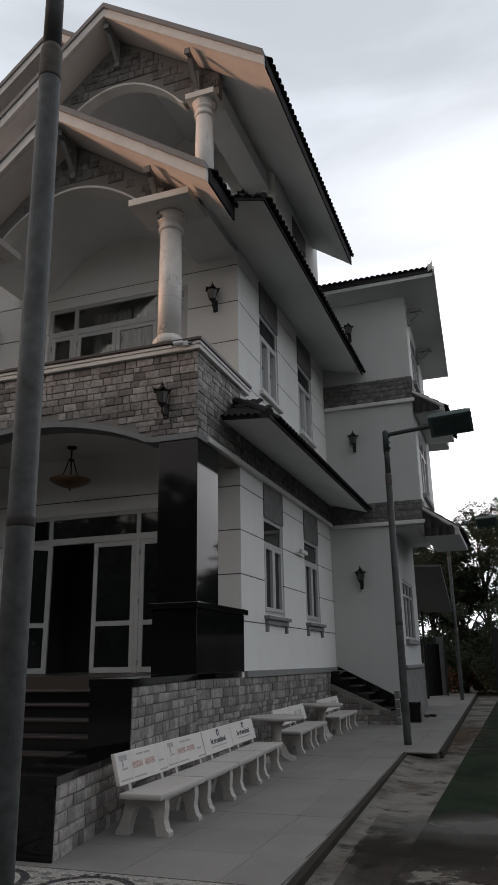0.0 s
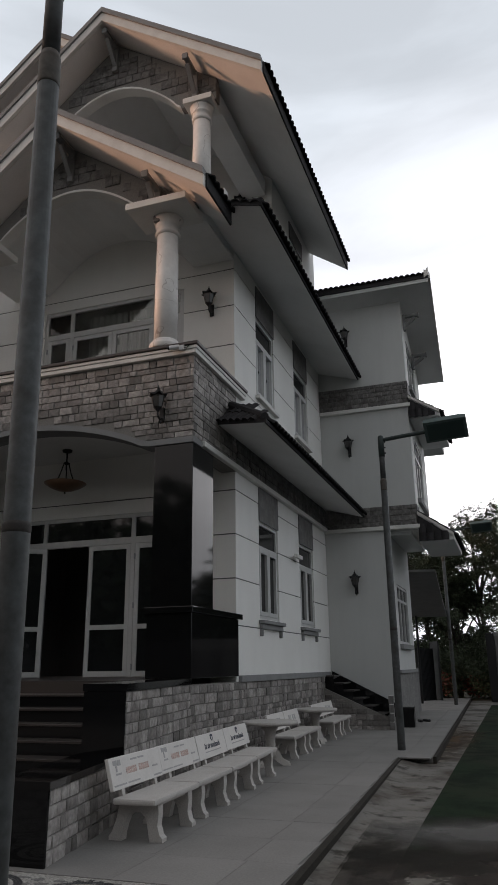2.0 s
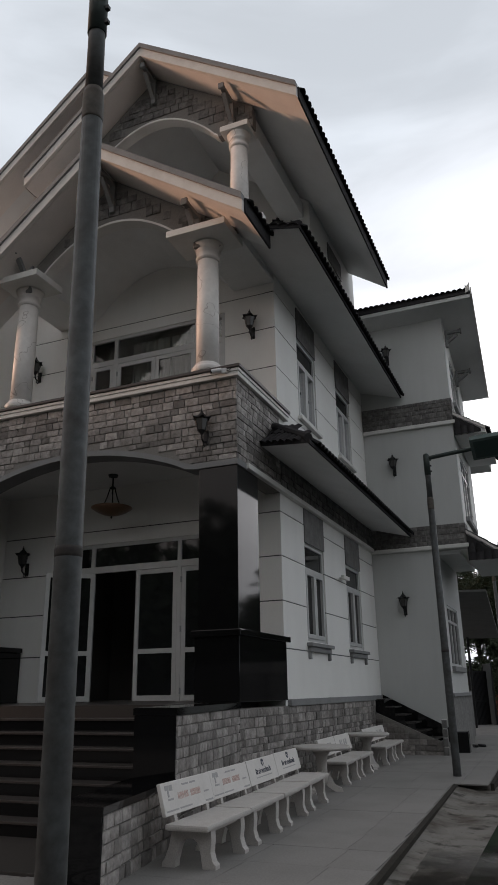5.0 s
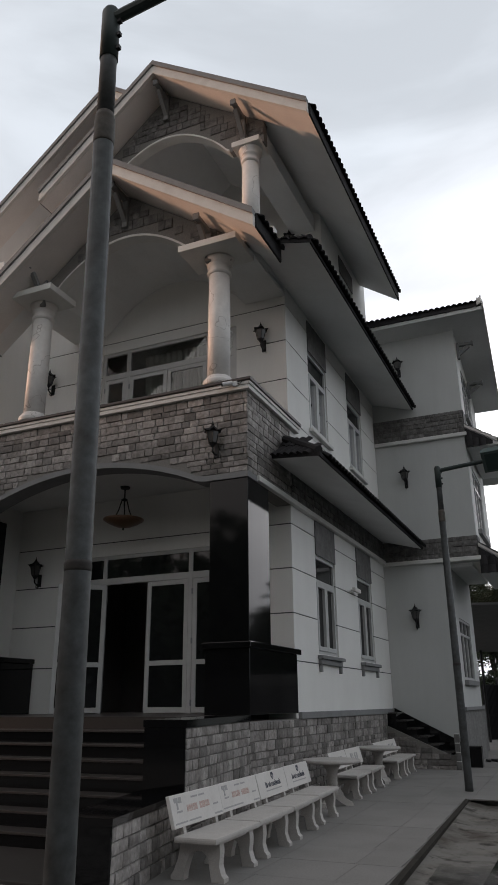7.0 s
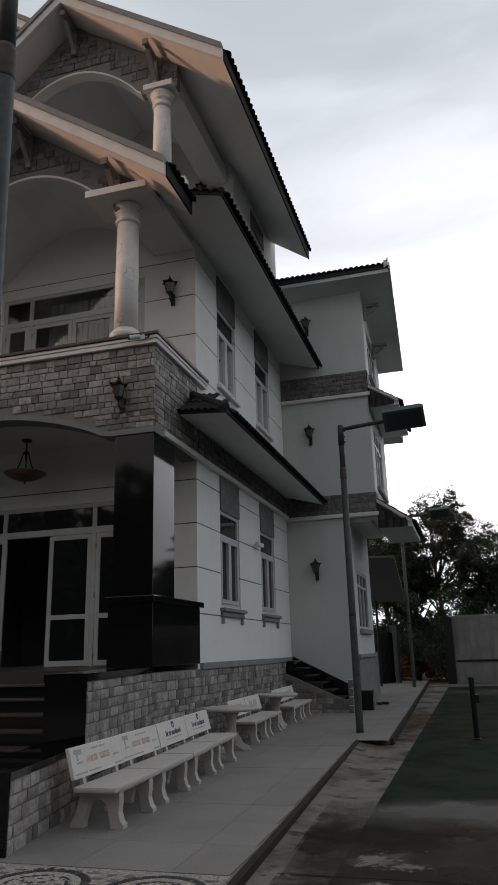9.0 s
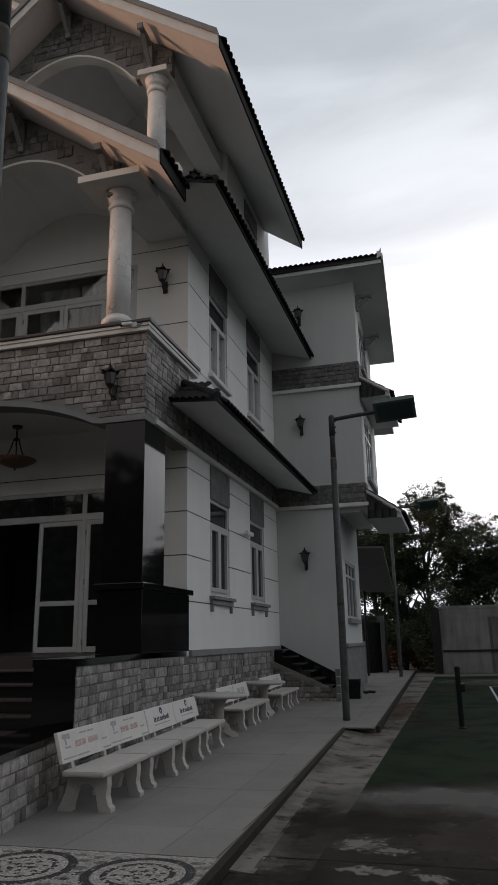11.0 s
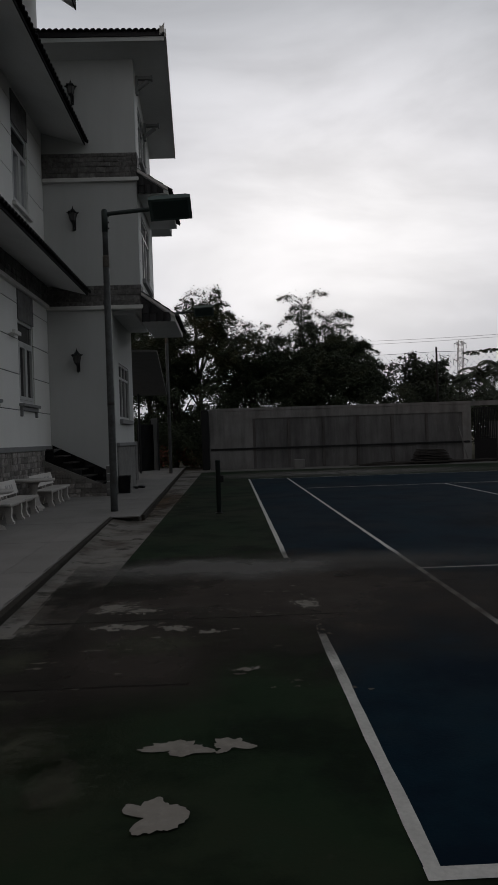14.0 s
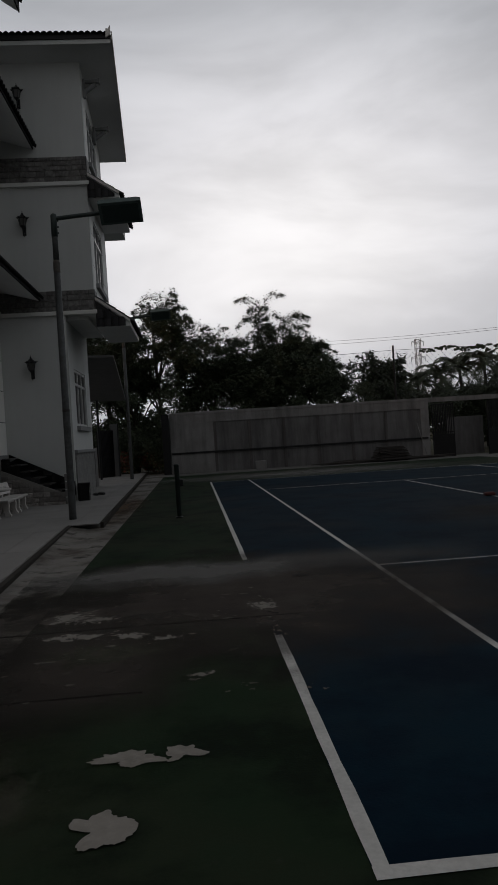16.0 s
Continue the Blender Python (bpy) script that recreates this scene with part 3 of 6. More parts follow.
for k in range(30):
    px, py = rng.uniform(-2.1, 0.1), rng.uniform(1.6, 5.4)
    s = rng.uniform(0.008, 0.026)
    for q in range(rng.choice((1, 1, 2, 3))):
        blob("worn_patch", px + rng.gauss(0, 0.05), py + rng.gauss(0, 0.03), s * rng.uniform(1.0, 1.9), s * rng.uniform(0.6, 1.0), 0.0080, M_PATCH_DULL, "small bare patch of dull concrete", k + 20.0 + 3.7 * q, 0.8, 24)
        s *= 0.6
for k in range(18):
    px, py = 0.03 + rng.gauss(0, 0.03), rng.choice((3.0, 3.05, 3.12, 3.25, 3.5, 3.9, 4.3, 4.8, 6.2, 6.35)) + rng.gauss(0, 0.06)
    blob("worn_patch", px, py, rng.uniform(0.006, 0.016), rng.uniform(0.008, 0.03), 0.0082, M_PATCH_DULL, "fleck of white line paint left on the slab", k + 90.0, 0.9, 24)
# joints sawn across the slab
for y0, xa, xb in ((3.62, -2.5, 0.3), (2.02, -2.5, -0.9)):
    bm = box(xa, xb, y0 - 0.009, y0 + 0.009, 0.0, 0.0072)
    tagged(part("slab_joint", bm, M_JOINT), "dark joint sawn across the concrete slab", "joint", kind="structure")
blob("drain_cap", -2.58, 6.85, 0.06, 0.05, 0.012, M_IRON, "small black drain cap in the concrete strip", 3.0, 0.1, 20)

# ---------------------------------------------------------------- walkway
ZW = 0.10


def kerb_x(y):
    return -2.40 - 0.042 * (y - 1.0)


bm = prism([(-5.6, 5.2), (-5.6, 3.16), (kerb_x(3.16) - 0.05, 3.16), (kerb_x(11.35) - 0.05, 11.35), (-2.32, 11.35), (-2.96, 34.5), (-5.6, 34.5)], "z", -0.02, ZW - 0.012)
walkway = tagged(part("walkway", bm, M_GAP), "grey paved walkway beside the house", "walkway", kind="structure")
bm = prism([(-14, -6), (kerb_x(-6) - 0.05, -6), (kerb_x(3.16) - 0.05, 3.16), (-4.6, 3.16), (-4.6, 5.3), (-14, 5.3)], "z", -0.02, ZW - 0.006)
mosaic = tagged(part("mosaic_pavement", bm, mat("mosaic_mortar", (0.20, 0.19, 0.175), 0.9, grain=0.2)), "black and white pebble mosaic pavement before the steps", "pavement", kind="structure")
bm = hexa([(kerb_x(-6) - 0.05, -6, -0.02), (kerb_x(-6), -6, -0.02), (kerb_x(11.35), 11.35, -0.02), (kerb_x(11.35) - 0.05, 11.35, -0.02)],
          [(kerb_x(-6) - 0.05, -6, ZW), (kerb_x(-6), -6, ZW - 0.015), (kerb_x(11.35), 11.35, ZW - 0.015), (kerb_x(11.35) - 0.05, 11.35, ZW)])
silt = hexa([(kerb_x(3.2), 3.2, -0.02), (kerb_x(3.2) + 0.3, 3.2, -0.02), (kerb_x(11.3) + 0.3, 11.3, -0.02), (kerb_x(11.3), 11.3, -0.02)],
            [(kerb_x(3.2) + 0.001, 3.2, 0.02), (kerb_x(3.2) + 0.3, 3.2, -0.004), (kerb_x(11.3) + 0.3, 11.3, -0.004), (kerb_x(11.3) + 0.001, 11.3, 0.06)])
tagged(part("silt_bank", silt, M_STRIP), "dirty silt banked against the walkway kerb", "silt", kind="structure")
tagged(part("kerb", bm, M_KERB), "dirty concrete kerb edging the walkway", "kerb", kind="structure")
bm = hexa([(-2.32, 11.35, -0.02), (-2.26, 11.35, -0.02), (-2.90, 34.5, -0.02), (-2.96, 34.5, -0.02)],
          [(-2.32, 11.35, ZW), (-2.26, 11.35, ZW), (-2.90, 34.5, ZW), (-2.96, 34.5, ZW)])
tagged(part("kerb", bm, M_KERB), "dirty concrete kerb edging the far walkway", "kerb", kind="structure")

# ---------------------------------------------------------------- house shell
XW, XB, YF, YB, YG, Z1 = -5.49, -5.45, 10.39, 8.28, 17.63, 1.43
XL = -11.97


def clad_wall(name, axis, face, depth, us, vs, openings, grooves, material, label):
    """A wall whose outside face is at `face` on the given axis and which is `depth` thick (signed inwards)."""
    bm = bmesh.new()
    for u0, u1, v0, v1, joint in cells(us, vs, openings, grooves):
        f = face + (math.copysign(0.014, depth) if joint else 0)
        a, b = sorted((f, face + depth))
        if axis == "x":
            add_box(bm, a, b, u0, u1, v0, v1, mat_index=1 if joint else 0)
        else:
            add_box(bm, u0, u1, a, b, v0, v1, mat_index=1 if joint else 0)
    return tagged(part(name, bm, [material, M_GROOVE]), label, "wall", kind="structure")


WINDOWS_SIDE = [(11.75, 13.06, 2.50, 4.45), (14.81, 16.13, 2.50, 4.45), (11.75, 13.06, 7.20, 9.08), (14.81, 16.13, 7.20, 9.08), (14.81, 16.13, 11.20, 12.95)]
GROOVES = [2.31, 3.15, 3.97, 4.81, 7.00, 7.83, 8.71, 9.55]
clad_wall("wall_east", "x", XW, -0.22, [YF, YG], [0.1, 14.3], WINDOWS_SIDE + [(YF, 13.27, 10.3, 14.4)], GROOVES, M_WALL, "white painted side wall with horizontal joints")
DOOR = (-10.40, -6.90, Z1, 4.53)
UDOOR = (-10.05, -6.62, 5.80, 9.30)
clad_wall("wall_south", "y", YF, 0.22, [XL, XW - 0.22], [0.1, 11.6], [DOOR, UDOOR], GROOVES, M_WALL, "white painted front wall behind the porch")
clad_wall("wall_south_upper", "y", 13.27, 0.22, [XL, XW - 0.22], [10.4, 15.9], [(-9.6, -6.9, 10.6, 12.9)], [12.3, 13.2], M_WALL, "white painted top storey front wall")
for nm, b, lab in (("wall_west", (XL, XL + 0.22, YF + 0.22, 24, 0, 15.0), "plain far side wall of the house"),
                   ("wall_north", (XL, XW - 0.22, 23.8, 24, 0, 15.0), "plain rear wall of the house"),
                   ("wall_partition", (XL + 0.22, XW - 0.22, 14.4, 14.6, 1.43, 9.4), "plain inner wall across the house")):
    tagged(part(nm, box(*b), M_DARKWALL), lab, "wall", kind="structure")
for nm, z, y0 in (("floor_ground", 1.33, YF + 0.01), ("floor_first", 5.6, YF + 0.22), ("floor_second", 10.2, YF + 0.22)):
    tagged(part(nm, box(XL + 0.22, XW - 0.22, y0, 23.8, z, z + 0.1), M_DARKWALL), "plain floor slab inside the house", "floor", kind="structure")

# only the flank shows; the unseen bulk is added to keep west light off the porch
tagged(part("west_block", box(-22.0, XL - 0.01, 8.9, 22.0, 0.0, 11.5), M_WALL), "plain white flank of the far block, unseen bulk added to block west light", "wall", kind="structure")
# plinth under the side wall
plinth = tagged(part("plinth", box(XW - 0.2, XB - 0.025, YB, 17.35, 0.0, 1.34), M_MORTAR), "grey split stone plinth along the house wall", "plinth", kind="structure")
tagged(part("ledge", box(XW - 0.1, XB + 0.03, 10.5, 17.4, 1.33, 1.445, 0.012), M_LEDGE), "dark grey ledge on top of the stone plinth", "ledge", kind="structure")
# stair cheek: a tall pier that splays out, then a low wall
FL = Vector((XB + 0.98, 3.27, 0)) - Vector((XB, YB, 0))


def splay(y, off=0.0):
    t = (YB - y) / (YB - 3.27)
    return XB + 0.98 * t - off


pier = tagged(part("stair_pier", hexa([(splay(5.19, 0.5), 5.19, 0), (splay(5.19, 0.02), 5.215, 0), (XB - 0.02, YB, 0), (XB - 0.52, YB, 0)],
                                      [(splay(5.19, 0.5), 5.19, 1.35), (splay(5.19, 0.02), 5.215, 1.35), (XB - 0.02, YB, 1.35), (XB - 0.52, YB, 1.35)]), M_MORTAR),
              "tall stone faced pier flanking the front steps", "pier", kind="structure")
low_wall = tagged(part("low_wall", hexa([(splay(3.27, 0.42), 3.29, 0), (splay(3.27, 0.02), 3.29, 0), (splay(5.2, 0.02), 5.19, 0), (splay(5.2, 0.45), 5.19, 0)],
                                        [(splay(3.27, 0.42), 3.29, 0.66), (splay(3.27, 0.02), 3.29, 0.66), (splay(5.2, 0.02), 5.19, 0.66), (splay(5.2, 0.45), 5.19, 0.66)]), M_MORTAR),
                  "low stone faced wall beside the front steps", "wall", kind="structure")
for par, lo, hi, z0, z1, w in ((pier, 5.165, YB + 0.02, 1.352, 1.43, 0.53), (low_wall, 3.25, 5.163, 0.662, 0.722, 0.52)):
    part("granite_cap", hexa([(splay(lo, w), lo, z0), (splay(lo, -0.02), lo, z0), (splay(hi, -0.02), hi, z0), (splay(hi, w), hi, z0)],
                             [(splay(lo, w), lo, z1), (splay(lo, -0.02), lo, z1), (splay(hi, -0.02), hi, z1), (splay(hi, w), hi, z1)]), M_BLACK, par, "polished black granite cap")
part("granite_end", box(splay(5.19, 0.51), splay(5.19, 0.0), 5.168, 5.188, 0.72, 1.35), M_BLACK, pier, "polished black granite end face")
part("granite_end", box(splay(3.27, 0.50), splay(3.27, 0.0), 3.262, 3.286, 0.09, 0.66), M_BLACK, low_wall, "polished black granite end face")
part("inner_face", hexa([(splay(5.19, 0.52), 5.19, 0), (splay(5.19, 0.502), 5.19, 0), (XB - 0.522, YB, 0), (XB - 0.54, YB, 0)],
                        [(splay(5.19, 0.52), 5.19, 1.35), (splay(5.19, 0.502), 5.19, 1.35), (XB - 0.522, YB, 1.35), (XB - 0.54, YB, 1.35)]), M_BLACK, pier, "black granite face towards the steps")

# porch floor and steps
tagged(part("porch_floor", box(-12.0, XB - 0.55, 7.04, YF, 0.0, Z1, 0.0), M_STEP), "dark granite porch floor", "floor", kind="structure")
steps = thing("front_steps", "flight of dark granite steps up to the porch", "steps", kind="structure")
for k in range(7):
    z = Z1 - 0.165 * (k + 1)
    y1 = 7.04 - 0.30 * k
    xr = splay(max(y1 - 0.3, 5.2), 0.53) if y1 > 5.3 else splay(y1, 0.47)
    part("step", box(-12.0, xr, y1 - 0.30, y1, 0.0, z - 0.03), M_BLACK, steps)
    part("tread", box(-12.0, xr, y1 - 0.325, y1, z - 0.029, z, 0.006), M_STEP, steps)

part("landing", box(-12.0, splay(4.9, 0.47), 3.6, 4.94, 0.0, 0.125, 0.008), M_STEP, steps, "low dark landing at the foot of the steps")

# ---------------------------------------------------------------- porch and balcony
ARC_X, ARC_W, ARC_Z0, ARC_Z1 = -8.73, 2.36, 5.16, 5.70


def arch(x, cx, w, z0, z1):
    t = (x - cx) / w
    return z0 if abs(t) >= 1 else z0 + (z1 - z0) * math.cos(t * math.pi / 2) ** 0.8


def arched_wall(name, y0, y1, xa, xb, top, cx, w, z0, z1, material, n=40):
    """A wall with an arch cut from below; top is a function of x."""
    bm = bmesh.new()
    xs = sorted({xa, xb, *[xa + (xb - xa) * k / n for k in range(n + 1)]})
    rows = []
    for x in xs:
        za, zb = arch(x, cx, w, z0, z1), top(x)
        zb = max(zb, za + 0.005)
        rows.append([bm.verts.new(p) for p in ((x, y0, za), (x, y1, za), (x, y1, zb), (x, y0, zb))])
    for a, b in zip(rows, rows[1:]):
        for k in range(4):
            bm.faces.new((a[k], b[k], b[(k + 1) % 4], a[(k + 1) % 4]))
    bm.faces.new(rows[0])
    bm.faces.new(rows[-1][::-1])
    bmesh.ops.recalc_face_normals(bm, faces=bm.faces[:])
    return part(name, bm, material)


def arch_trim(y0, y1, xa, xb, cx, w, z0, z1, thick, parent, label, n=40):
    bm = bmesh.new()
    rows = []
    for k in range(n + 1):
        x = xa + (xb - xa) * k / n
        za = arch(x, cx, w, z0, z1)
        rows.append([bm.verts.new(p) for p in ((x, y0, za - 0.015), (x, y1, za - 0.015), (x, y1, za + thick), (x, y0, za + thick))])
    for a, b in zip(rows, rows[1:]):
        for q in range(4):
            bm.faces.new((a[q], b[q], b[(q + 1) % 4], a[(q + 1) % 4]))
    bm.faces.new(rows[0])
    bm.faces.new(rows[-1][::-1])
    bmesh.ops.recalc_face_normals(bm, faces=bm.faces[:])
    return part("arch_trim", bm, M_LEDGE if "grey" in label else M_TRIM, parent, label)


balcony = tagged(arched_wall("balcony_front", YB + 0.03, YB + 0.33, XL, XB - 0.03, lambda x: 6.72, ARC_X, ARC_W, ARC_Z0, ARC_Z1, M_MORTAR), "stone clad balcony parapet over a wide porch arch", "parapet", kind="structure")
arch_trim(YB - 0.03, YB + 0.36, XL, XB + 0.02, ARC_X, ARC_W, ARC_Z0, ARC_Z1, 0.085, balcony, "grey plaster band along the arch")
balc_side = tagged(part("balcony_side", box(XB - 0.33, XB - 0.03, YB + 0.331, YF - 0.002, ARC_Z0, 6.72), M_MORTAR), "stone clad side of the balcony parapet", "parapet", kind="structure")
for par, b in ((balcony, (XL, XB + 0.06, YB - 0.06, YB + 0.40)), (balc_side, (XB - 0.40, XB + 0.06, YB + 0.401, 10.75))):
    part("cornice", box(*b, 6.722, 6.80, 0.01), M_TRIM, par, "white cornice strip")
    part("cornice", box(b[0], b[1] + 0.02, b[2] - (0.02 if par is balcony else 0), b[3], 6.801, 6.86, 0.01), M_TRIM, par, "white cornice strip")
    part("coping", box(b[0], b[1] + 0.05, b[2] - (0.05 if par is balcony else 0), b[3], 6.862, 6.92, 0.012), M_BROWN, par, "dark polished coping")
tagged(part("balcony_floor", box(XL, XB - 0.35, YB + 0.34, YF - 0.005, 5.72, 5.82), M_SOFFIT), "white porch ceiling under the balcony", "ceiling", kind="structure")

# white moulding and stone band along the side wall
tagged(part("moulding", box(XW - 0.05, XB + 0.06, YB + 0.37, 17.55, 5.165, 5.265, 0.015), M_TRIM), "white plaster moulding along the side wall", "trim", kind="structure")
band = tagged(part("stone_band", box(XW - 0.02, XB - 0.02, YF + 0.005, 17.6, 5.27, 5.95), M_MORTAR), "stone band below the tiled rooflet", "band", kind="structure")

# black granite columns on pedestals
for x0, x1, tag in ((-6.15, XB, 1), (-12.0, -11.30, 2)):
    col = thing("porch_column", "square polished black granite porch column on a pedestal", "column", "porch columns")
    part("shaft", box(x0, x1, YB + 0.0, 9.18, 2.50, 5.14, 0.01), M_BLACK, col)
    part("pedestal", box(x0 - 0.05, x1 + 0.015, YB - 0.02, 10.36, Z1 + 0.002, 2.40, 0.01), M_BLACK, col)
    part("pedestal_cap", box(x0 - 0.09, x1 + 0.05, YB - 0.06, 10.50 if tag == 1 else 10.36, 2.402, 2.498, 0.012), M_BLACK, col)


# ---------------------------------------------------------------- openings
def casement(name, y0, y1, z0, z1, zt, sill, label):
    """A window in the side wall: fixed light above, two casements below."""
    w = thing(name, label, "window", "side wall windows", "structure")
    x0, x1 = XW - 0.10, XW - 0.03
    f = 0.065
    ym = (y0 + y1) / 2

    def bar(ya, yb, za, zb, proud=0.0, nm="frame_bar"):
        part(nm, box(x0, x1 + proud, ya, yb, za, zb, 0.006), M_FRAME, w)
    bar(y0, y0 + f, z0, z1, nm="window_frame")
    bar(y1 - f, y1, z0, z1, nm="window_frame")
    bar(y0 + f, y1 - f, z1 - f, z1, nm="window_frame")
    bar(y0 + f, y1 - f, z0, z0 + f, nm="window_frame")
    bar(y0 + f, y1 - f, zt - f / 2, zt + f / 2, nm="transom_bar")
    part("pane", box(x0 + 0.02, x0 + 0.03, y0 + f, y1 - f, zt + f / 2, z1 - f), M_GLASS, w)
    for ya, yb in ((y0 + f, ym - 0.002), (ym + 0.002, y1 - f)):
        c = part("casement", box(x0 + 0.005, x1 + 0.02, ya, ya + 0.085, z0 + f, zt - f / 2, 0.006), M_FRAME, w)
        part("stile", box(x0 + 0.005, x1 + 0.02, yb - 0.085, yb, z0 + f, zt - f / 2, 0.006), M_FRAME, c)
        part("rail", box(x0 + 0.005, x1 + 0.02, ya + 0.085, yb - 0.085, z0 + f, z0 + f + 0.085, 0.006), M_FRAME, c)
        part("rail", box(x0 + 0.005, x1 + 0.02, ya + 0.085, yb - 0.085, zt - f / 2 - 0.085, zt - f / 2, 0.006), M_FRAME, c)
        part("pane", box(x0 + 0.02, x0 + 0.03, ya + 0.085, yb - 0.085, z0 + f + 0.085, zt - f / 2 - 0.085), M_COAT if z0 > 5 else M_GLASS, c)
    if sill:
        part("sill", box(XW - 0.02, XW + 0.12, y0 - 0.08, y1 + 0.10, z0 - 0.10, z0 - 0.03, 0.012), M_LEDGE, w, "grey moulded sill")
        part("sill_board", box(XW - 0.02, XW + 0.07, y0 - 0.04, y1 + 0.06, z0 - 0.20, z0 - 0.102, 0.02), M_LEDGE, w)
        for yb in (y0 - 0.02, y1 - 0.04):
            part("bracket", box(XW - 0.02, XW + 0.06, yb, yb + 0.08, z0 - 0.34, z0 - 0.202, 0.015), M_LEDGE, w, "small grey sill bracket")
    else:
        part("sill", box(XW - 0.02, XW + 0.10, y0 - 0.08, y1 + 0.08, z0 - 0.09, z0 - 0.01, 0.012), M_TRIM, w)
    return w


for k, (y0, y1, z0, z1) in enumerate(WINDOWS_SIDE):
    casement(f"window_{k + 1}", y0, y1, z0, z1, z0 + 0.735 * (z1 - z0), z0 < 5, "white framed casement window with a fixed light above")
    part_z = 5.16 if z0 < 5 else (9.85 if z0 < 10 else 13.5)
    tagged(part("stone_panel", box(XW - 0.02, XW + 0.022, y0, y1, z1 + 0.004, part_z), M_SLATE), "dark stone panel above the window", "panel", "window head panels", "structure")


def glazed_leaf(w, h, rail, parent, name="door_leaf", m=None, glass=M_GLASS):
    """A white framed glass door leaf, hinged at its origin and lying along x."""
    leaf = part(name, box(0, 0.09, -0.025, 0.025, 0, h, 0.006), M_FRAME, parent)
    if m is not None:
        leaf.matrix_basis = m
    part("stile", box(w - 0.09, w, -0.025, 0.025, 0, h, 0.006), M_FRAME, leaf)
    for za, zb in ((0, 0.10), (rail, rail + 0.09), (h - 0.09, h)):
        part("rail", box(0.09, w - 0.09, -0.024, 0.024, za, zb, 0.005), M_FRAME, leaf)
    for za, zb in ((0.10, rail), (rail + 0.09, h - 0.09)):
        part("pane", box(0.09, w - 0.09, -0.005, 0.005, za, zb), glass, leaf)
    for z in (0.12, h * 0.5, h - 0.3):
        part("hinge", box(-0.018, 0.012, -0.045, -0.026, z, z + 0.11, 0.004), M_STEEL, leaf, "small metal hinge")
    part("handle", box(w - 0.06, w - 0.03, -0.07, -0.026, h * 0.42, h * 0.42 + 0.22, 0.008), M_STEEL, leaf, "small metal handle")
    return leaf


def door_set(name, x0, x1, z0, z1, zd, posts, rail, leaves, label, glass=M_GLASS):
    """A glazed door screen in the front wall."""
    d = thing(name, label, "door", kind="structure")
    y0, y1 = YF + 0.02, YF + 0.10
    for px in posts:
        part("post", box(px - 0.045, px + 0.045, y0, y1, z0, z1, 0.006), M_FRAME, d)
    part("head", box(x0, x1, y0 + 0.002, y1 - 0.002, z1 - 0.08, z1 - 0.001, 0.006), M_FRAME, d)
    part("transom_bar", box(x0, x1, y0 + 0.002, y1 - 0.002, zd, zd + 0.13, 0.006), M_FRAME, d)
    for a, b in zip(posts, posts[1:]):
        part("transom_pane", box(a + 0.045, b - 0.045, y0 + 0.03, y0 + 0.04, zd + 0.13, z1 - 0.08), glass, d)
    for a, w, ang in leaves:
        glazed_leaf(w, zd - z0 - 0.02, rail, d, "door_leaf", Matrix.Translation((a, y0 + 0.03, z0 + 0.012)) @ Matrix.Rotation(radians(ang), 4, "Z"), glass)
    return d


door_set("door_1", -10.40, -6.90, Z1, 4.53, 3.93, [-10.355, -9.66, -7.64, -6.945], 0.86,
         [(-9.61, 0.98, -140), (-7.69, 0.93, 180), (-7.59, 0.60, 0), (-10.31, 0.60, 0)], "white framed glass entrance doors with one leaf standing open")
door_set("door_2", -10.05, -6.62, 5.80, 9.30, 8.62, [-10.005, -9.35, -7.30, -6.665], 0.9,
         [(-9.30, 0.97, 0), (-7.35, 0.97, 180), (-7.25, 0.54, 0), (-9.96, 0.56, 0)], "white framed glass balcony doors with a transom light", M_CLEAR)
for ob in bpy.data.objects["door_2"].children_recursive:
    if "pane" in ob.name:
        ob.visible_shadow = False


def curtain(x0, x1, y, z0, z1, seed):
    """A gathered curtain hanging in soft folds."""
    rng = random.Random(seed)
    bm = bmesh.new()
    n = int((x1 - x0) / 0.02)
    a, b, ph = [], [], 0.0
    for k in range(n + 1):
        ph += rng.uniform(0.55, 1.05)
        dy = 0.035 * math.sin(ph)
        a.append(bm.verts.new((x0 + (x1 - x0) * k / n, y + dy * 1.3, z0)))
        b.append(bm.verts.new((x0 + (x1 - x0) * k / n, y + dy * 0.7, z1)))
    for k in range(n):
        bm.faces.new((a[k], a[k + 1], b[k + 1], b[k]))
    return tagged(part("curtain", bm, M_CURTAIN, None, "", True), "grey beige curtain hanging in folds behind the balcony doors", "curtain", "balcony curtains")


curtain(-9.1, -8.15, YF + 0.34, 5.95, 9.2, 3)
curtain(-8.1, -6.72, YF + 0.34, 5.95, 9.2, 4)


# ---------------------------------------------------------------- roofs
TILES = {}


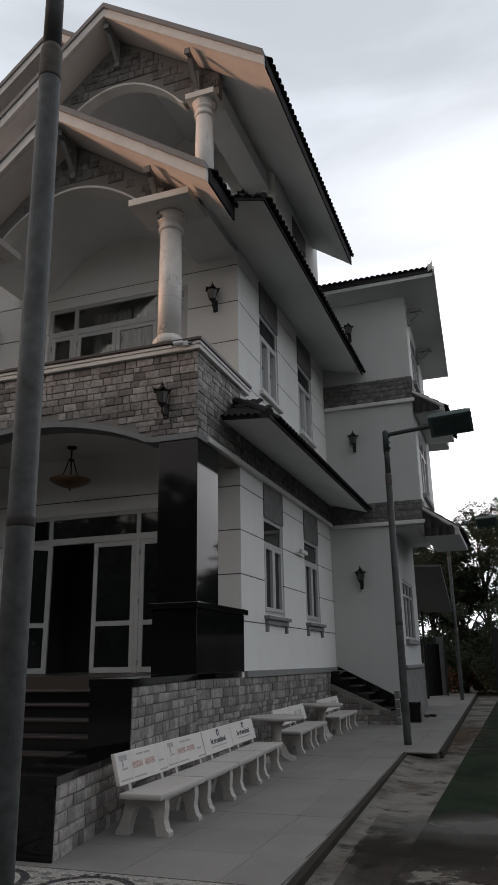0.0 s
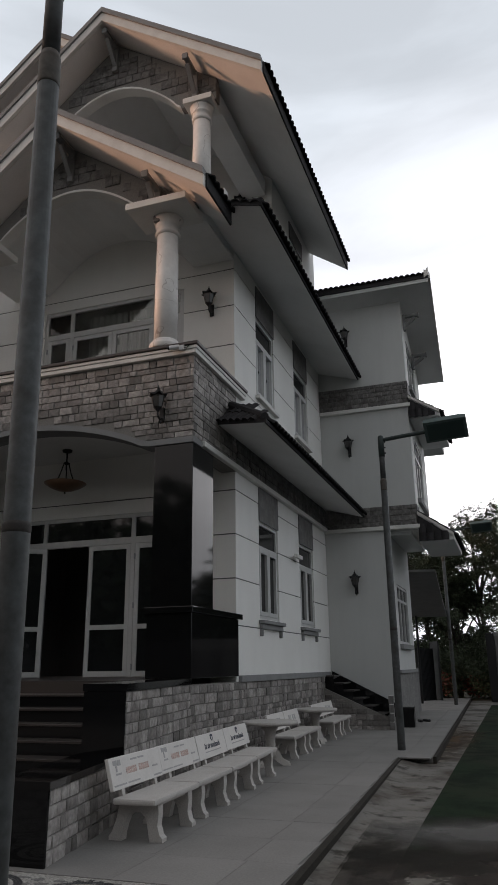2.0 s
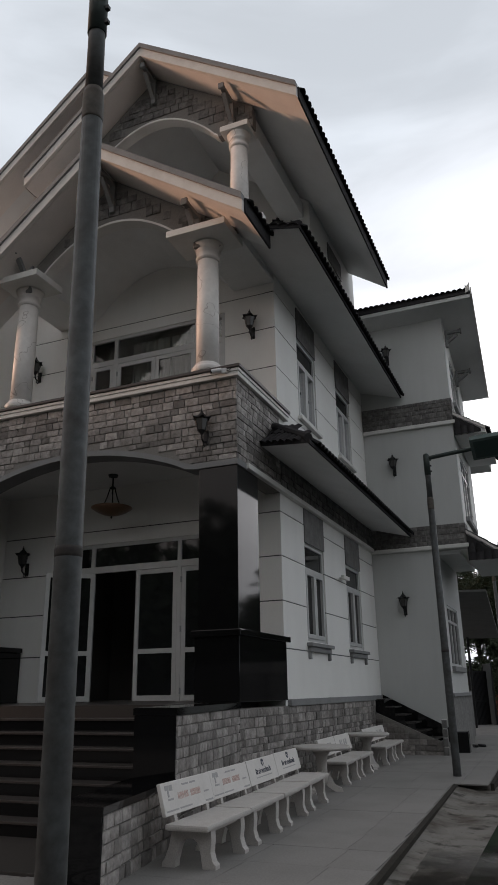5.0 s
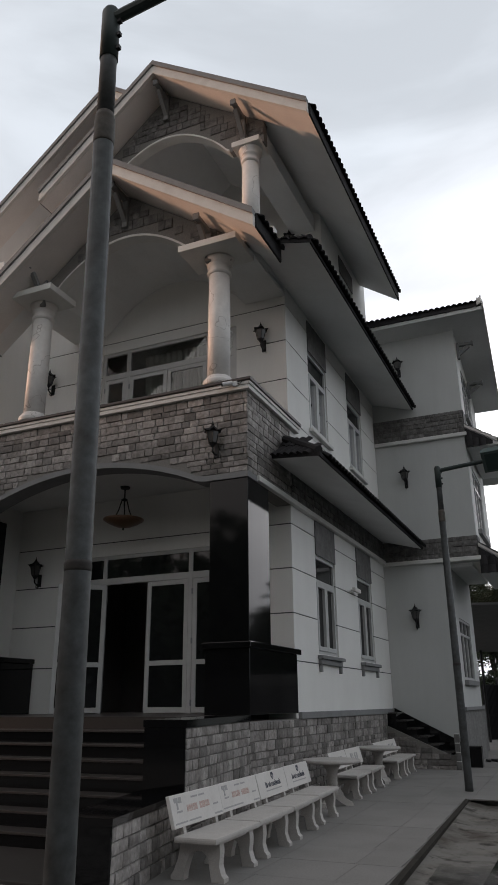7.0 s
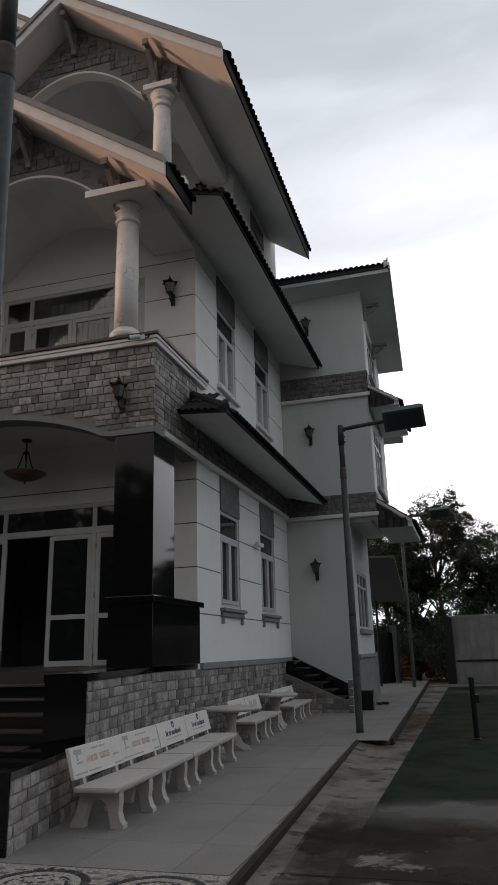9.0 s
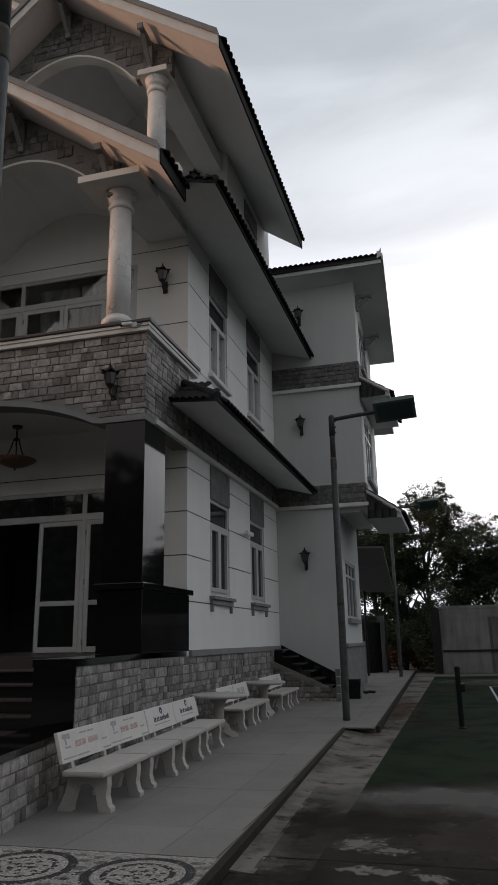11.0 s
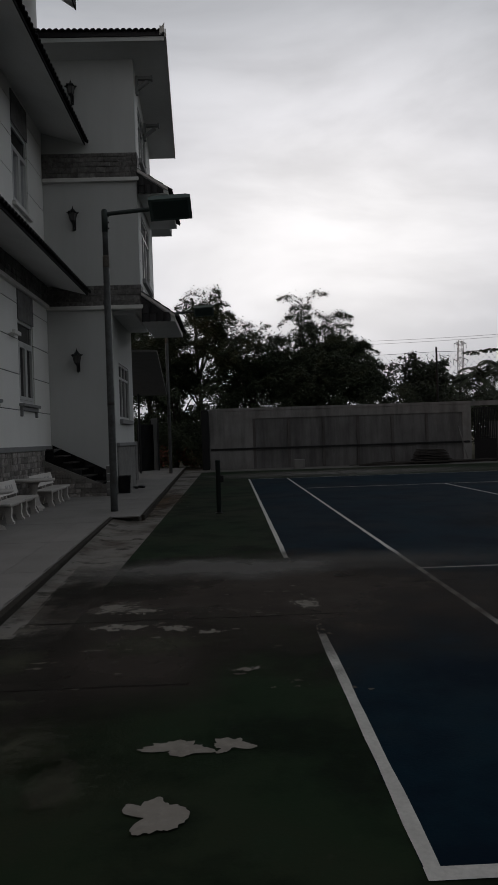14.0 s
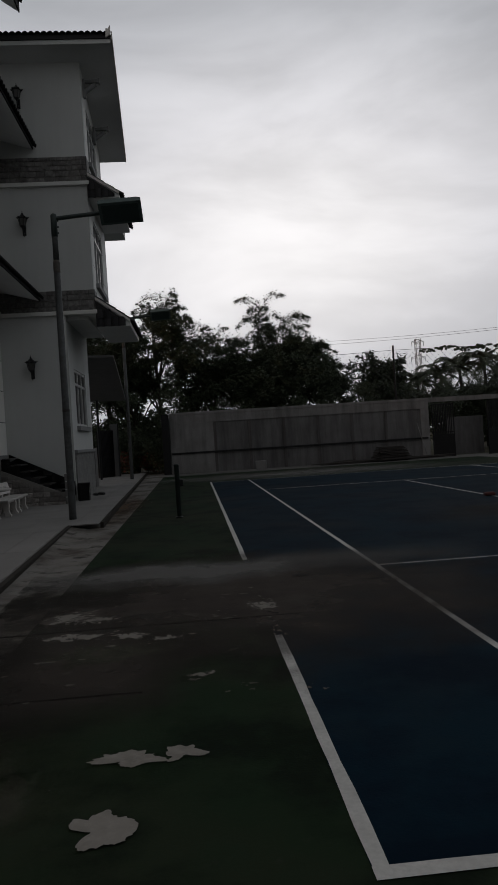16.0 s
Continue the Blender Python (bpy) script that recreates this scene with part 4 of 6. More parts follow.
def tile_mesh(w, l):
    key = (round(w, 3), round(l, 3))
    if key not in TILES:
        bm = bmesh.new()
        n = 6
        a, b, c, d = [], [], [], []
        for k in range(n + 1):
            t = k / n
            z = 0.05 * math.sin(math.pi * t) ** 0.8
            x = w * (t - 0.5)
            a.append(bm.verts.new((x, 0, z + 0.02)))
            b.append(bm.verts.new((x, l, z)))
            c.append(bm.verts.new((x, 0, z)))
        for k in range(n):
            bm.faces.new((a[k], a[k + 1], b[k + 1], b[k]))
            bm.faces.new((c[k + 1], c[k], a[k], a[k + 1])[::-1])
            bm.faces.new((c[k], c[k + 1], b[k + 1], b[k])[::-1])
        me = bpy.data.meshes.new("tile")
        bm.to_mesh(me)
        bm.free()
        me.materials.append(M_TILE)
        TILES[key] = me
    return TILES[key]


def tiling(parent, corner, along, up, length, run, keep=None, w=0.19, l=0.34, rows=None):
    """Courses of curved tiles on a slope: `along` its eave from `corner`, `up` its slope."""
    u, v = Vector(along).normalized(), Vector(up).normalized()
    nrm = u.cross(v)
    base = Matrix((u, v, nrm)).transposed().to_4x4()
    n = max(1, round(length / w))
    w2 = length / n
    me = tile_mesh(w2, l)
    for r in range(rows or max(1, math.ceil(run / (l * 0.9)))):
        for k in range(n):
            x, y = (k + 0.5) * w2, r * l * 0.9 - 0.05
            if keep and not keep(x, y + l / 2):
                continue
            ob = new("roof_tile", me)
            ob.matrix_basis = Matrix.Translation(Vector(corner) + u * x + v * y + nrm * 0.012) @ base
            ob.parent = parent


def gable_roof(name, cx, apex, half, drop, y0, y1, thick, label, soffit_to, side=(1, -1), left=None):
    """Two sloping slabs that meet at a ridge; white verge boards in front and a sun-tinted soffit up to soffit_to."""
    r = thing(name, label, "roof", kind="structure")
    for s in side:
        run, fall = (half, drop) if s > 0 or left is None else left
        tan = fall / run
        xa, xb = cx, cx + s * run
        za, zb = apex, apex - fall
        part("slab", hexa([(xa, y0 + 0.06, za - thick), (xb, y0 + 0.06, zb - thick), (xb, y1, zb - thick), (xa, y1, za - thick)],
                          [(xa, y0 + 0.06, za - 0.06), (xb, y0 + 0.06, zb - 0.06), (xb, y1, zb - 0.06), (xa, y1, za - 0.06)]), M_SOFFIT, r, "pale sloping eave slab")
        part("soffit", hexa([(xa, y0 + 0.07, za - thick - 0.022), (xb, y0 + 0.07, zb - thick - 0.022), (xb, soffit_to, zb - thick - 0.022), (xa, soffit_to, za - thick - 0.022)],
                            [(xa, y0 + 0.07, za - thick - 0.004), (xb, y0 + 0.07, zb - thick - 0.004), (xb, soffit_to, zb - thick - 0.004), (xa, soffit_to, za - thick - 0.004)]), M_SOFFIT_WARM, r, "white soffit tinted with the warmth of the low sun")
        # verge boards: lower broad white, upper narrow grey
        part("verge_board", hexa([(xa, y0 - 0.02, za - thick - 0.03), (xb, y0 - 0.02, zb - thick - 0.03), (xb, y0 + 0.058, zb - thick - 0.03), (xa, y0 + 0.058, za - thick - 0.03)],
                                 [(xa, y0 - 0.02, za - 0.10), (xb, y0 - 0.02, zb - 0.10), (xb, y0 + 0.058, zb - 0.10), (xa, y0 + 0.058, za - 0.10)]), M_FASCIA, r, "white plaster verge board")
        part("verge_cap", hexa([(xa, y0 - 0.06, za - 0.097), (xb, y0 - 0.06, zb - 0.097), (xb, y0 + 0.10, zb - 0.097), (xa, y0 + 0.10, za - 0.097)],
                               [(xa, y0 - 0.06, za + 0.03), (xb, y0 - 0.06, zb + 0.03), (xb, y0 + 0.10, zb + 0.03), (xa, y0 + 0.10, za + 0.03)]), M_LEDGE, r, "grey verge capping")
        part("eave_edge", hexa([(xb - s * 0.001, y0 + 0.075, zb - thick - 0.025), (xb + s * 0.03, y0 + 0.075, zb - thick - 0.01), (xb + s * 0.03, y1, zb - thick - 0.01), (xb - s * 0.001, y1, zb - thick - 0.025)],
                               [(xb - s * 0.001, y0 + 0.075, zb - 0.03), (xb + s * 0.03, y0 + 0.075, zb - 0.03), (xb + s * 0.03, y1, zb - 0.03), (xb - s * 0.001, y1, zb - 0.03)]), M_TILE, r, "dark eave edge")
        slope = Vector((-s, 0, tan)).normalized()
        if s > 0:
            tiling(r, (xb + 0.04, y0 + 0.12, zb - 0.055), (0, 1, 0), slope, y1 - y0 - 0.12, 1, rows=2)
        part("tile_field", hexa([(xa, y0 + 0.1, za - 0.055), (xb, y0 + 0.1, zb - 0.055), (xb, y1, zb - 0.055), (xa, y1, za - 0.055)],
                                [(xa, y0 + 0.1, za + 0.02), (xb - s * 0.5, y0 + 0.1, zb + 0.5 * tan + 0.02), (xb - s * 0.5, y1, zb + 0.5 * tan + 0.02), (xa, y1, za + 0.02)]), M_TILE, r, "dark roof tiles")
    return r


gable_roof("roof_balcony_gable", -8.16, 12.00, 3.21, 2.26, 7.47, 8.74, 0.30, "front gable roof over the balcony with white verge boards", 8.30, left=(3.4, 2.85))
gable_roof("roof_main_gable", -8.10, 15.95, 3.76, 2.65, 8.93, 17.10, 0.30, "main gable roof with dark tiles and white verge boards", 9.66, left=(3.05, 2.67))


def tympanum(name, y, cx, apex, tan, tan_left, thick, xa, xb, spring, aw, ah, base, label, limit, seed):
    """Stone clad gable wall over an arch."""
    def top(x):
        return apex - thick - 0.03 - (tan if x > cx else tan_left) * abs(x - cx)
    t = tagged(arched_wall(name, y + 0.03, y + 0.22, xa, xb, top, cx, aw, spring, ah, M_MORTAR), label, "gable wall", kind="structure")
    arch_trim(y - 0.02, y + 0.24, cx - aw - 0.05, cx + aw + 0.05, cx, aw, spring, ah, 0.035, t, "white arch moulding")
    h = apex - base
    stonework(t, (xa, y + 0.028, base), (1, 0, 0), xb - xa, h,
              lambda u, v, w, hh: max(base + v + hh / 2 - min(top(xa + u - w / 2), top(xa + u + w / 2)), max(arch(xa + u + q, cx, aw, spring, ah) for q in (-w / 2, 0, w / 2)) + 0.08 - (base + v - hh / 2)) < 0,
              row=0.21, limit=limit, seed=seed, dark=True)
    return t


def round_column(name, x, y, z0, z1, r, slab_w, label, group):
    c = thing(name, label, "column", group, at=Matrix.Translation((x, y, z0)))
    h = z1 - z0 - 0.14
    part("base", lathe([(r * 1.35, 0), (r * 1.35, 0.05), (r * 1.42, 0.08), (r * 1.35, 0.11), (r * 1.12, 0.13), (r * 1.18, 0.16), (r * 1.05, 0.19)], 28), M_MARBLE, c, "moulded column base", True)
    part("shaft", lathe([(r * 1.0, 0.185), (r * 1.0, h * 0.5), (r * 0.94, h - 0.36)], 28), M_MARBLE, c, "", True)
    part("capital", lathe([(r * 0.94, h - 0.365), (r * 1.12, h - 0.34), (r * 1.12, h - 0.30), (r * 0.98, h - 0.28), (r * 0.98, h - 0.19), (r * 1.15, h - 0.17), (r * 1.15, h - 0.13),
                           (r * 1.05, h - 0.11), (r * 1.32, h - 0.05), (r * 1.38, h)], 28), M_MARBLE, c, "moulded column capital", True)
    part("abacus", box(-slab_w / 2, slab_w / 2, -0.57 if slab_w > 1 else -0.30, 0.28, h + 0.002, h + 0.14, 0.01), M_TRIM, c, "flat white slab on the column")
    return c


for x in (-6.08, -10.24):
    round_column("balcony_column", x, YB + 0.17, 6.925, 9.74, 0.208, 1.20, "round veined marble balcony column with moulded capital", "balcony columns")
for x in (-5.97, -10.0):
    round_column("upper_column", x, 9.75, 11.0, 13.34, 0.195, 0.66, "round veined marble column under the main gable", "upper columns")
TY2 = tympanum("gable_wall_lower", YB, -8.16, 12.00, 0.704, 0.838, 0.30, -10.85, -5.47, 9.745, 1.66, 10.62, 9.75, "stone clad gable over the balcony arch", 260, 11)
TY3 = tympanum("gable_wall_upper", 9.63, -8.10, 15.95, 0.705, 0.875, 0.30, -10.3, -5.6, 13.30, 1.62, 14.28, 13.31, "stone clad gable over the upper arch", 200, 12)
for x0, x1 in ((-6.28, -5.66), (-10.3, -9.7)):
    tagged(part("balcony_beam", box(x0, x1, 9.86, 13.268, 13.345, 13.80, 0.01), M_SOFFIT), "pale boxed beam above the upper balcony", "beam", kind="structure")
# plain vault behind the balcony arch
tagged(part("vault", prism(
    [(-10.9 + 5.4 * k / 24, arch(-10.9 + 5.4 * k / 24, -8.16, 1.75, 9.76, 10.78)) for k in range(25)] + [(-5.5 - 5.4 * k / 24, arch(-5.5 - 5.4 * k / 24, -8.16, 1.75, 9.76, 10.78) + 0.08) for k in range(25)],
    "y", YB + 0.25, YF + 0.01), M_SOFFIT), "plain plastered barrel ceiling over the balcony", "ceiling", kind="structure")
tagged(part("upper_balcony_floor", box(XL, -5.55, 9.5, 13.3, 10.9, 11.0), M_SOFFIT), "plain floor of the upper balcony", "floor", kind="structure")


def knee_brace(x, y, z, h, d):
    """A shaped bracket under a verge, standing out from the gable wall."""
    b = thing("eave_bracket", "slim grey plaster bracket under the gable eave", "bracket", "eave brackets", at=Matrix.Translation((x, y, z)))
    part("arm", box(-0.05, 0.05, -d, -0.041, h - 0.085, h, 0.008), M_LEDGE, b)
    part("arm_end", box(-0.065, 0.065, -d - 0.05, -d - 0.001, h - 0.12, h + 0.02, 0.012), M_LEDGE, b)
    part("strut", hexa([(-0.045, -0.041, 0.02), (0.045, -0.041, 0.02), (0.045, -0.041, 0.13), (-0.045, -0.041, 0.13)],
                       [(-0.045, -d * 0.86, h - 0.16), (0.045, -d * 0.86, h - 0.16), (0.045, -d * 0.74, h - 0.087), (-0.045, -d * 0.74, h - 0.087)]), M_LEDGE, b)
    part("wall_plate", box(-0.06, 0.06, -0.04, 0.03, -0.10, h + 0.02, 0.01), M_LEDGE, b)
    return b


for cx, y, apex, dxs in ((-8.16, YB, 12.00, (0.0, -1.95, 1.95)), (-8.10, 9.63, 15.95, (0.0, 2.02))):
    for dx in dxs:
        z = apex - 0.33 - 0.704 * abs(dx) - 0.10
        knee_brace(cx + dx, y - 0.03, z - 0.62, 0.62, 0.52)


def side_eave(name, y0i, y0o, y1, xi, xo, zi, zo, zt, label, y_top, courses):
    """A lean-to of tiles along the side wall, with a hipped front end."""
    r = thing(name, label, "roof", kind="structure")
    part("soffit", hexa([(xi, y0i, zi), (xo, y0o, zo), (xo, y1, zo), (xi, y1, zi)],
                        [(xi, y0i, zi + 0.05), (xo, y0o, zo + 0.05), (xo, y1, zo + 0.05), (xi, y1, zi + 0.05)]), M_SOFFIT, r, "pale plastered soffit")
    bm = bmesh.new()
    v = [bm.verts.new(p) for p in ((xi, y0i, zi + 0.052), (xo, y0o, zo + 0.052), (xo, y1, zo + 0.052), (xi, y1, zi + 0.052), (xi, y_top, zt), (xi, y1, zt), (xi + 0.06, y_top, zt), (xi + 0.06, y1, zt))]
    for f in ((0, 1, 6, 4), (1, 2, 7, 6), (2, 3, 5, 7), (3, 0, 4, 5), (4, 6, 7, 5), (0, 3, 2, 1)):
        bm.faces.new([v[i] for i in f])
    bmesh.ops.recalc_face_normals(bm, faces=bm.faces[:])
    part("tile_bed", bm, M_TILE, r, "dark bed under the tiles")
    slope = Vector((xi + 0.06 - xo, 0, zt - zo - 0.05))
    tiling(r, (xo + 0.05, y0o, zo + 0.055), (0, 1, 0), slope, y1 - y0o, slope.length, lambda u, q: q < 0.1 or u > q * (y_top - y0o) / slope.length, rows=courses)
    front = Vector((0, y_top - y0i, zt - zi - 0.05))
    edge = Vector((xo, y0o, zo)) - Vector((xi, y0i, zi))
    up = (front - edge.normalized() * front.dot(edge.normalized())).normalized()
    tiling(r, Vector((xi, y0i, zi + 0.055)), edge, up, edge.length, front.length, lambda u, q: u < edge.length * (1 - q / front.length) + 0.1)
    # ridge of capping tiles up the hip
    part("hip_cap", tube([(xo, y0o, zo + 0.11), (xi + 0.06, y_top, zt + 0.05)], 0.075, 8), M_TILE, r, "dark hip capping")
    part("front_edge", hexa([(xi, y0i - 0.03, zi - 0.004), (xo + 0.03, y0o - 0.03, zo - 0.004), (xo + 0.03, y0o - 0.012, zo - 0.004), (xi, y0i - 0.002, zi - 0.004)],
                            [(xi, y0i - 0.03, zi + 0.075), (xo + 0.03, y0o - 0.03, zo + 0.075), (xo + 0.03, y0o - 0.012, zo + 0.075), (xi, y0i - 0.002, zi + 0.075)]), M_TILE, r, "dark front edge")
    part("gutter_edge", hexa([(xo, y0o - 0.01, zo - 0.01), (xo + 0.03, y0o - 0.02, zo - 0.01), (xo + 0.03, y1, zo - 0.01), (xo, y1, zo - 0.01)],
                             [(xo, y0o - 0.01, zo + 0.06), (xo + 0.03, y0o - 0.02, zo + 0.06), (xo + 0.03, y1, zo + 0.06), (xo, y1, zo + 0.06)]), M_TILE, r, "dark eave edge")
    return r


side_eave("roof_lower_eave", 9.42, 8.78, 17.48, XB - 0.005, -4.36, 5.80, 5.50, 6.30, "dark tiled rooflet along the side wall", 9.95, None)
side_eave("roof_upper_eave", 8.68, 8.62, 17.58, XW + 0.005, -4.31, 9.95, 9.60, 10.45, "dark tiled eave along the upper side wall", 9.6, None)
tagged(part("eave_front", hexa([(-5.50, 8.75, 9.76), (XW, 8.69, 9.76), (XW, YF, 9.96), (-6.2, YF, 9.96)], [(-5.50, 8.75, 10.2), (XW, 8.69, 10.2), (XW, YF, 10.5), (-6.2, YF, 10.5)]), M_SOFFIT), "pale soffit between gable and side eave", "soffit", kind="structure")

# big roof behind, showing beyond the gable's far slope
gable_roof("roof_rear", -10.25, 17.15, 1.6, 1.15, 10.0, 22.0, 0.30, "rear gable roof rising beyond the front gables", 10.7, left=(4.2, 3.68))

# ---------------------------------------------------------------- rear wing
WGX, WX, YE = -3.72, -2.93, 21.2
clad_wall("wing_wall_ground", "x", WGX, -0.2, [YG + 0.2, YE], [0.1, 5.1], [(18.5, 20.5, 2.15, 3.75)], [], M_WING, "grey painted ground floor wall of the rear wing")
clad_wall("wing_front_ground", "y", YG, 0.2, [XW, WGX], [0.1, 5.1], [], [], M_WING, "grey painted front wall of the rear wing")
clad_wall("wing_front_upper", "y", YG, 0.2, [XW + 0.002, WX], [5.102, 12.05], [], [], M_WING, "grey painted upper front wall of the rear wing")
clad_wall("wing_wall_upper", "x", WX, -0.2, [YG + 0.2, YE], [5.102, 12.05], [(18.4, 20.3, 6.1, 7.9), (18.4, 20.3, 9.5, 11.0)], [6.5, 7.4, 10.0], M_WALL, "white painted upper side wall of the rear wing")
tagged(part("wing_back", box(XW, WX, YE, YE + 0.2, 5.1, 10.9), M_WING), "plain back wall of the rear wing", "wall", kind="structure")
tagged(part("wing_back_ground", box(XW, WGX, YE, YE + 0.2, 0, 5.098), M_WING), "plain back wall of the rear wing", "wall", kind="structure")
tagged(part("wing_floor", box(XW, WX - 0.2, YG + 0.2, YE, 5.0, 5.1), M_SOFFIT), "plain slab under the overhanging storey", "slab", kind="structure")
wb = []
for z0, z1 in ((5.22, 5.77), (8.70, 9.37)):
    b = tagged(part("wing_band", box(XW + 0.004, WX + 0.02, YG - 0.045, YG - 0.002, z0, z1), M_MORTAR), "dark stone band across the rear wing", "band", "wing stone bands", "structure")
    part("moulding", box(XW + 0.004, WX + 0.07, YG - 0.10, YG - 0.002, z0 - 0.11, z0 - 0.002, 0.015), M_TRIM, b, "white moulding below the band")
    part("return", box(WX + 0.002, WX + 0.03, YG - 0.045, YG + 0.5, z0, z1), M_SLATE, b)
    wb.append((b, z0, z1))
r = thing("roof_wing", "sloping slab roof of the rear wing with dark ridge tiles", "roof", kind="structure")
part("slab", hexa([(XW - 0.2, 16.95, 12.12), (-1.98, 16.95, 12.12), (-2.14, 21.7, 10.77), (XW - 0.2, 21.7, 10.77)],
                  [(XW - 0.2, 16.95, 12.26), (-1.98, 16.95, 12.26), (-2.14, 21.7, 10.91), (XW - 0.2, 21.7, 10.91)]), M_SOFFIT, r)
part("eave_board", box(XW - 0.2, -2.00, 16.90, 16.945, 12.02, 12.14, 0.01), M_WING, r, "grey eave board")
part("tile_edge", hexa([(XW - 0.2, 16.87, 12.142), (-1.99, 16.87, 12.142), (-1.99, 16.945, 12.142), (XW - 0.2, 16.945, 12.142)],
                       [(XW - 0.2, 16.93, 12.36), (-1.99, 16.93, 12.31), (-1.99, 17.0, 12.31), (XW - 0.2, 17.0, 12.36)]), M_TILE, r, "dark front edge of the tiles")
part("tile_field", hexa([(XW - 0.2, 16.95, 12.285), (-2.0, 16.95, 12.285), (-2.14, 21.7, 10.915), (XW - 0.2, 21.7, 10.915)],
                        [(XW - 0.2, 17.0, 12.33), (-2.0, 17.0, 12.30), (-2.14, 21.7, 10.97), (XW - 0.2, 21.7, 10.97)]), M_TILE, r, "dark tiles")
tiling(r, (XW - 0.2, 16.90, 12.30), (1, 0, -0.014), (0, 1, 0.0), 3.68, 0.4, rows=1, w=0.16)
part("verge_edge", hexa([(-1.978, 16.90, 12.12), (-1.945, 16.90, 12.12), (-2.105, 21.7, 10.76), (-2.138, 21.7, 10.76)],
                        [(-1.978, 16.90, 12.33), (-1.945, 16.90, 12.33), (-2.105, 21.7, 10.96), (-2.138, 21.7, 10.96)]), M_FASCIA, r, "pale verge edge")
part("finial", prism([(-0.04, -0.10), (0.08, -0.02), (0.09, 0.22), (0.03, 0.12), (-0.03, 0.14)], "y", 16.84, 16.94), M_FASCIA, r, "pale corner finial").location = (-2.07, 0, 12.25)
for y in (18.0, 19.8):
    br = knee_brace(WX, y, 11.22 - (y - 18) * 0.3, 0.4, 0.4)
    br.matrix_basis = pose(WX + 0.045, y, 11.22 - (y - 18) * 0.3, 0, 0, 90)


def wedge_roof(name, xi, xo, y0, y1, zi, zo, zs, label):
    """A small tiled awning on the wing's side wall."""
    r = thing(name, label, "roof", "wing rooflets", "structure")
    part("body", prism([(xi, zs), (xo, zs), (xo, zo), (xi, zi)], "y", y0, y1), M_SOFFIT, r, "pale plastered body")
    slope = Vector((xi - xo, 0, zi - zo))
    tiling(r, (xo + 0.04, y0, zo + 0.01), (0, 1, 0), slope, y1 - y0, slope.length)
    part("verge", hexa([(xi, y0 - 0.05, zi - 0.02), (xo, y0 - 0.05, zo - 0.02), (xo, y0 + 0.04, zo - 0.02), (xi, y0 + 0.04, zi - 0.02)],
                       [(xi, y0 - 0.05, zi + 0.06), (xo, y0 - 0.05, zo + 0.06), (xo, y0 + 0.04, zo + 0.06), (xi, y0 + 0.04, zi + 0.06)]), M_FASCIA, r, "pale verge strip")
    part("end_tiles", prism([(xi, zs + 0.03), (xo - 0.12, zs + 0.03), (xo - 0.12, zo + 0.02), (xi, zi - 0.05)], "y", y0 - 0.03, y0 - 0.002), M_TILE, r, "dark tiled end face")
    tiling(r, (xi, y0 - 0.035, zs + 0.04), (1, 0, 0), (0, 0.12, 1), xo - xi - 0.12, zi - zs, lambda u, q: q + 0.10 < (zi - zs) + (zo - zi) * (u + 0.1) / (xo - xi), l=0.25)
    return r


wedge_roof("roof_wing_awning", WX + 0.03, -2.0, YG - 0.05, 20.7, 5.50, 4.86, 4.74, "dark tiled awning on the wing wall, lower storey")
wedge_roof("roof_wing_awning", WX + 0.03, -2.08, YG - 0.05, 20.9, 8.85, 8.32, 8.22, "dark tiled awning on the wing wall, upper storey")
for z in (5.6, 8.95):
    tagged(part("far_cornice", box(WX - 0.1, -2.35, YE + 0.2, YE + 1.2, z - 0.55, z + 0.1, 0.02), M_WING), "grey cornice block beyond the wing", "cornice", kind="structure")


def wing_window(name, face, y0, y1, z0, z1, label):
    w = thing(name, label, "window", "wing windows", "structure")
    n = 3
    for k in range(n + 1):
        y = y0 + (y1 - y0) * k / n
        part("window_frame", box(face - 0.10, face - 0.02, max(y - 0.04, y0), min(y + 0.04, y1), z0, z1, 0.005), M_FRAME, w)
    for z in (z0, z0 + (z1 - z0) * 0.72, z1 - 0.07):
        part("frame_bar", box(face - 0.098, face - 0.022, y0, y1, z, z + 0.07, 0.005), M_FRAME, w)
    for k in range(n):
        ya, yb = y0 + (y1 - y0) * k / n, y0 + (y1 - y0) * (k + 1) / n
        part("pane", box(face - 0.07, face - 0.06, ya + 0.04, yb - 0.04, z0 + 0.07, z1 - 0.07), M_GLASS, w)
    part("sill", box(face - 0.02, face + 0.10, y0 - 0.1, y1 + 0.1, z0 - 0.14, z0 - 0.01, 0.01), M_LEDGE, w, "grey window sill")
    return w


wing_window("window_8", WGX, 18.5, 20.5, 2.15, 3.75, "white framed ground floor window of the wing")
wing_window("window_9", WX, 18.4, 20.3, 6.1, 7.9, "white framed window of the wing's middle storey")
wing_window("window_10", WX, 18.4, 20.3, 9.5, 11.0, "white framed window of the wing's top storey")
wing_plinth = tagged(part("wing_plinth", box(WGX - 0.15, WGX + 0.04, 17.70, YE, 0.1, 1.38), mat("rendered_plinth", (0.19, 0.185, 0.178), 0.9, grain=0.25, gscale=16, stain=0.6, sscale=3, stain_rgb=(0.10, 0.097, 0.092), bump=0.3)), "rendered grey plinth of the rear wing", "plinth", kind="structure")
part("ledge", box(WGX - 0.1, WGX + 0.09, 17.68, YE, 1.382, 1.47, 0.01), M_LEDGE, wing_plinth, "grey ledge")

# side stair up to the house, along the wing's front
stair = thing("side_stair", "dark side stair with a stone faced flank", "stairs", kind="structure")
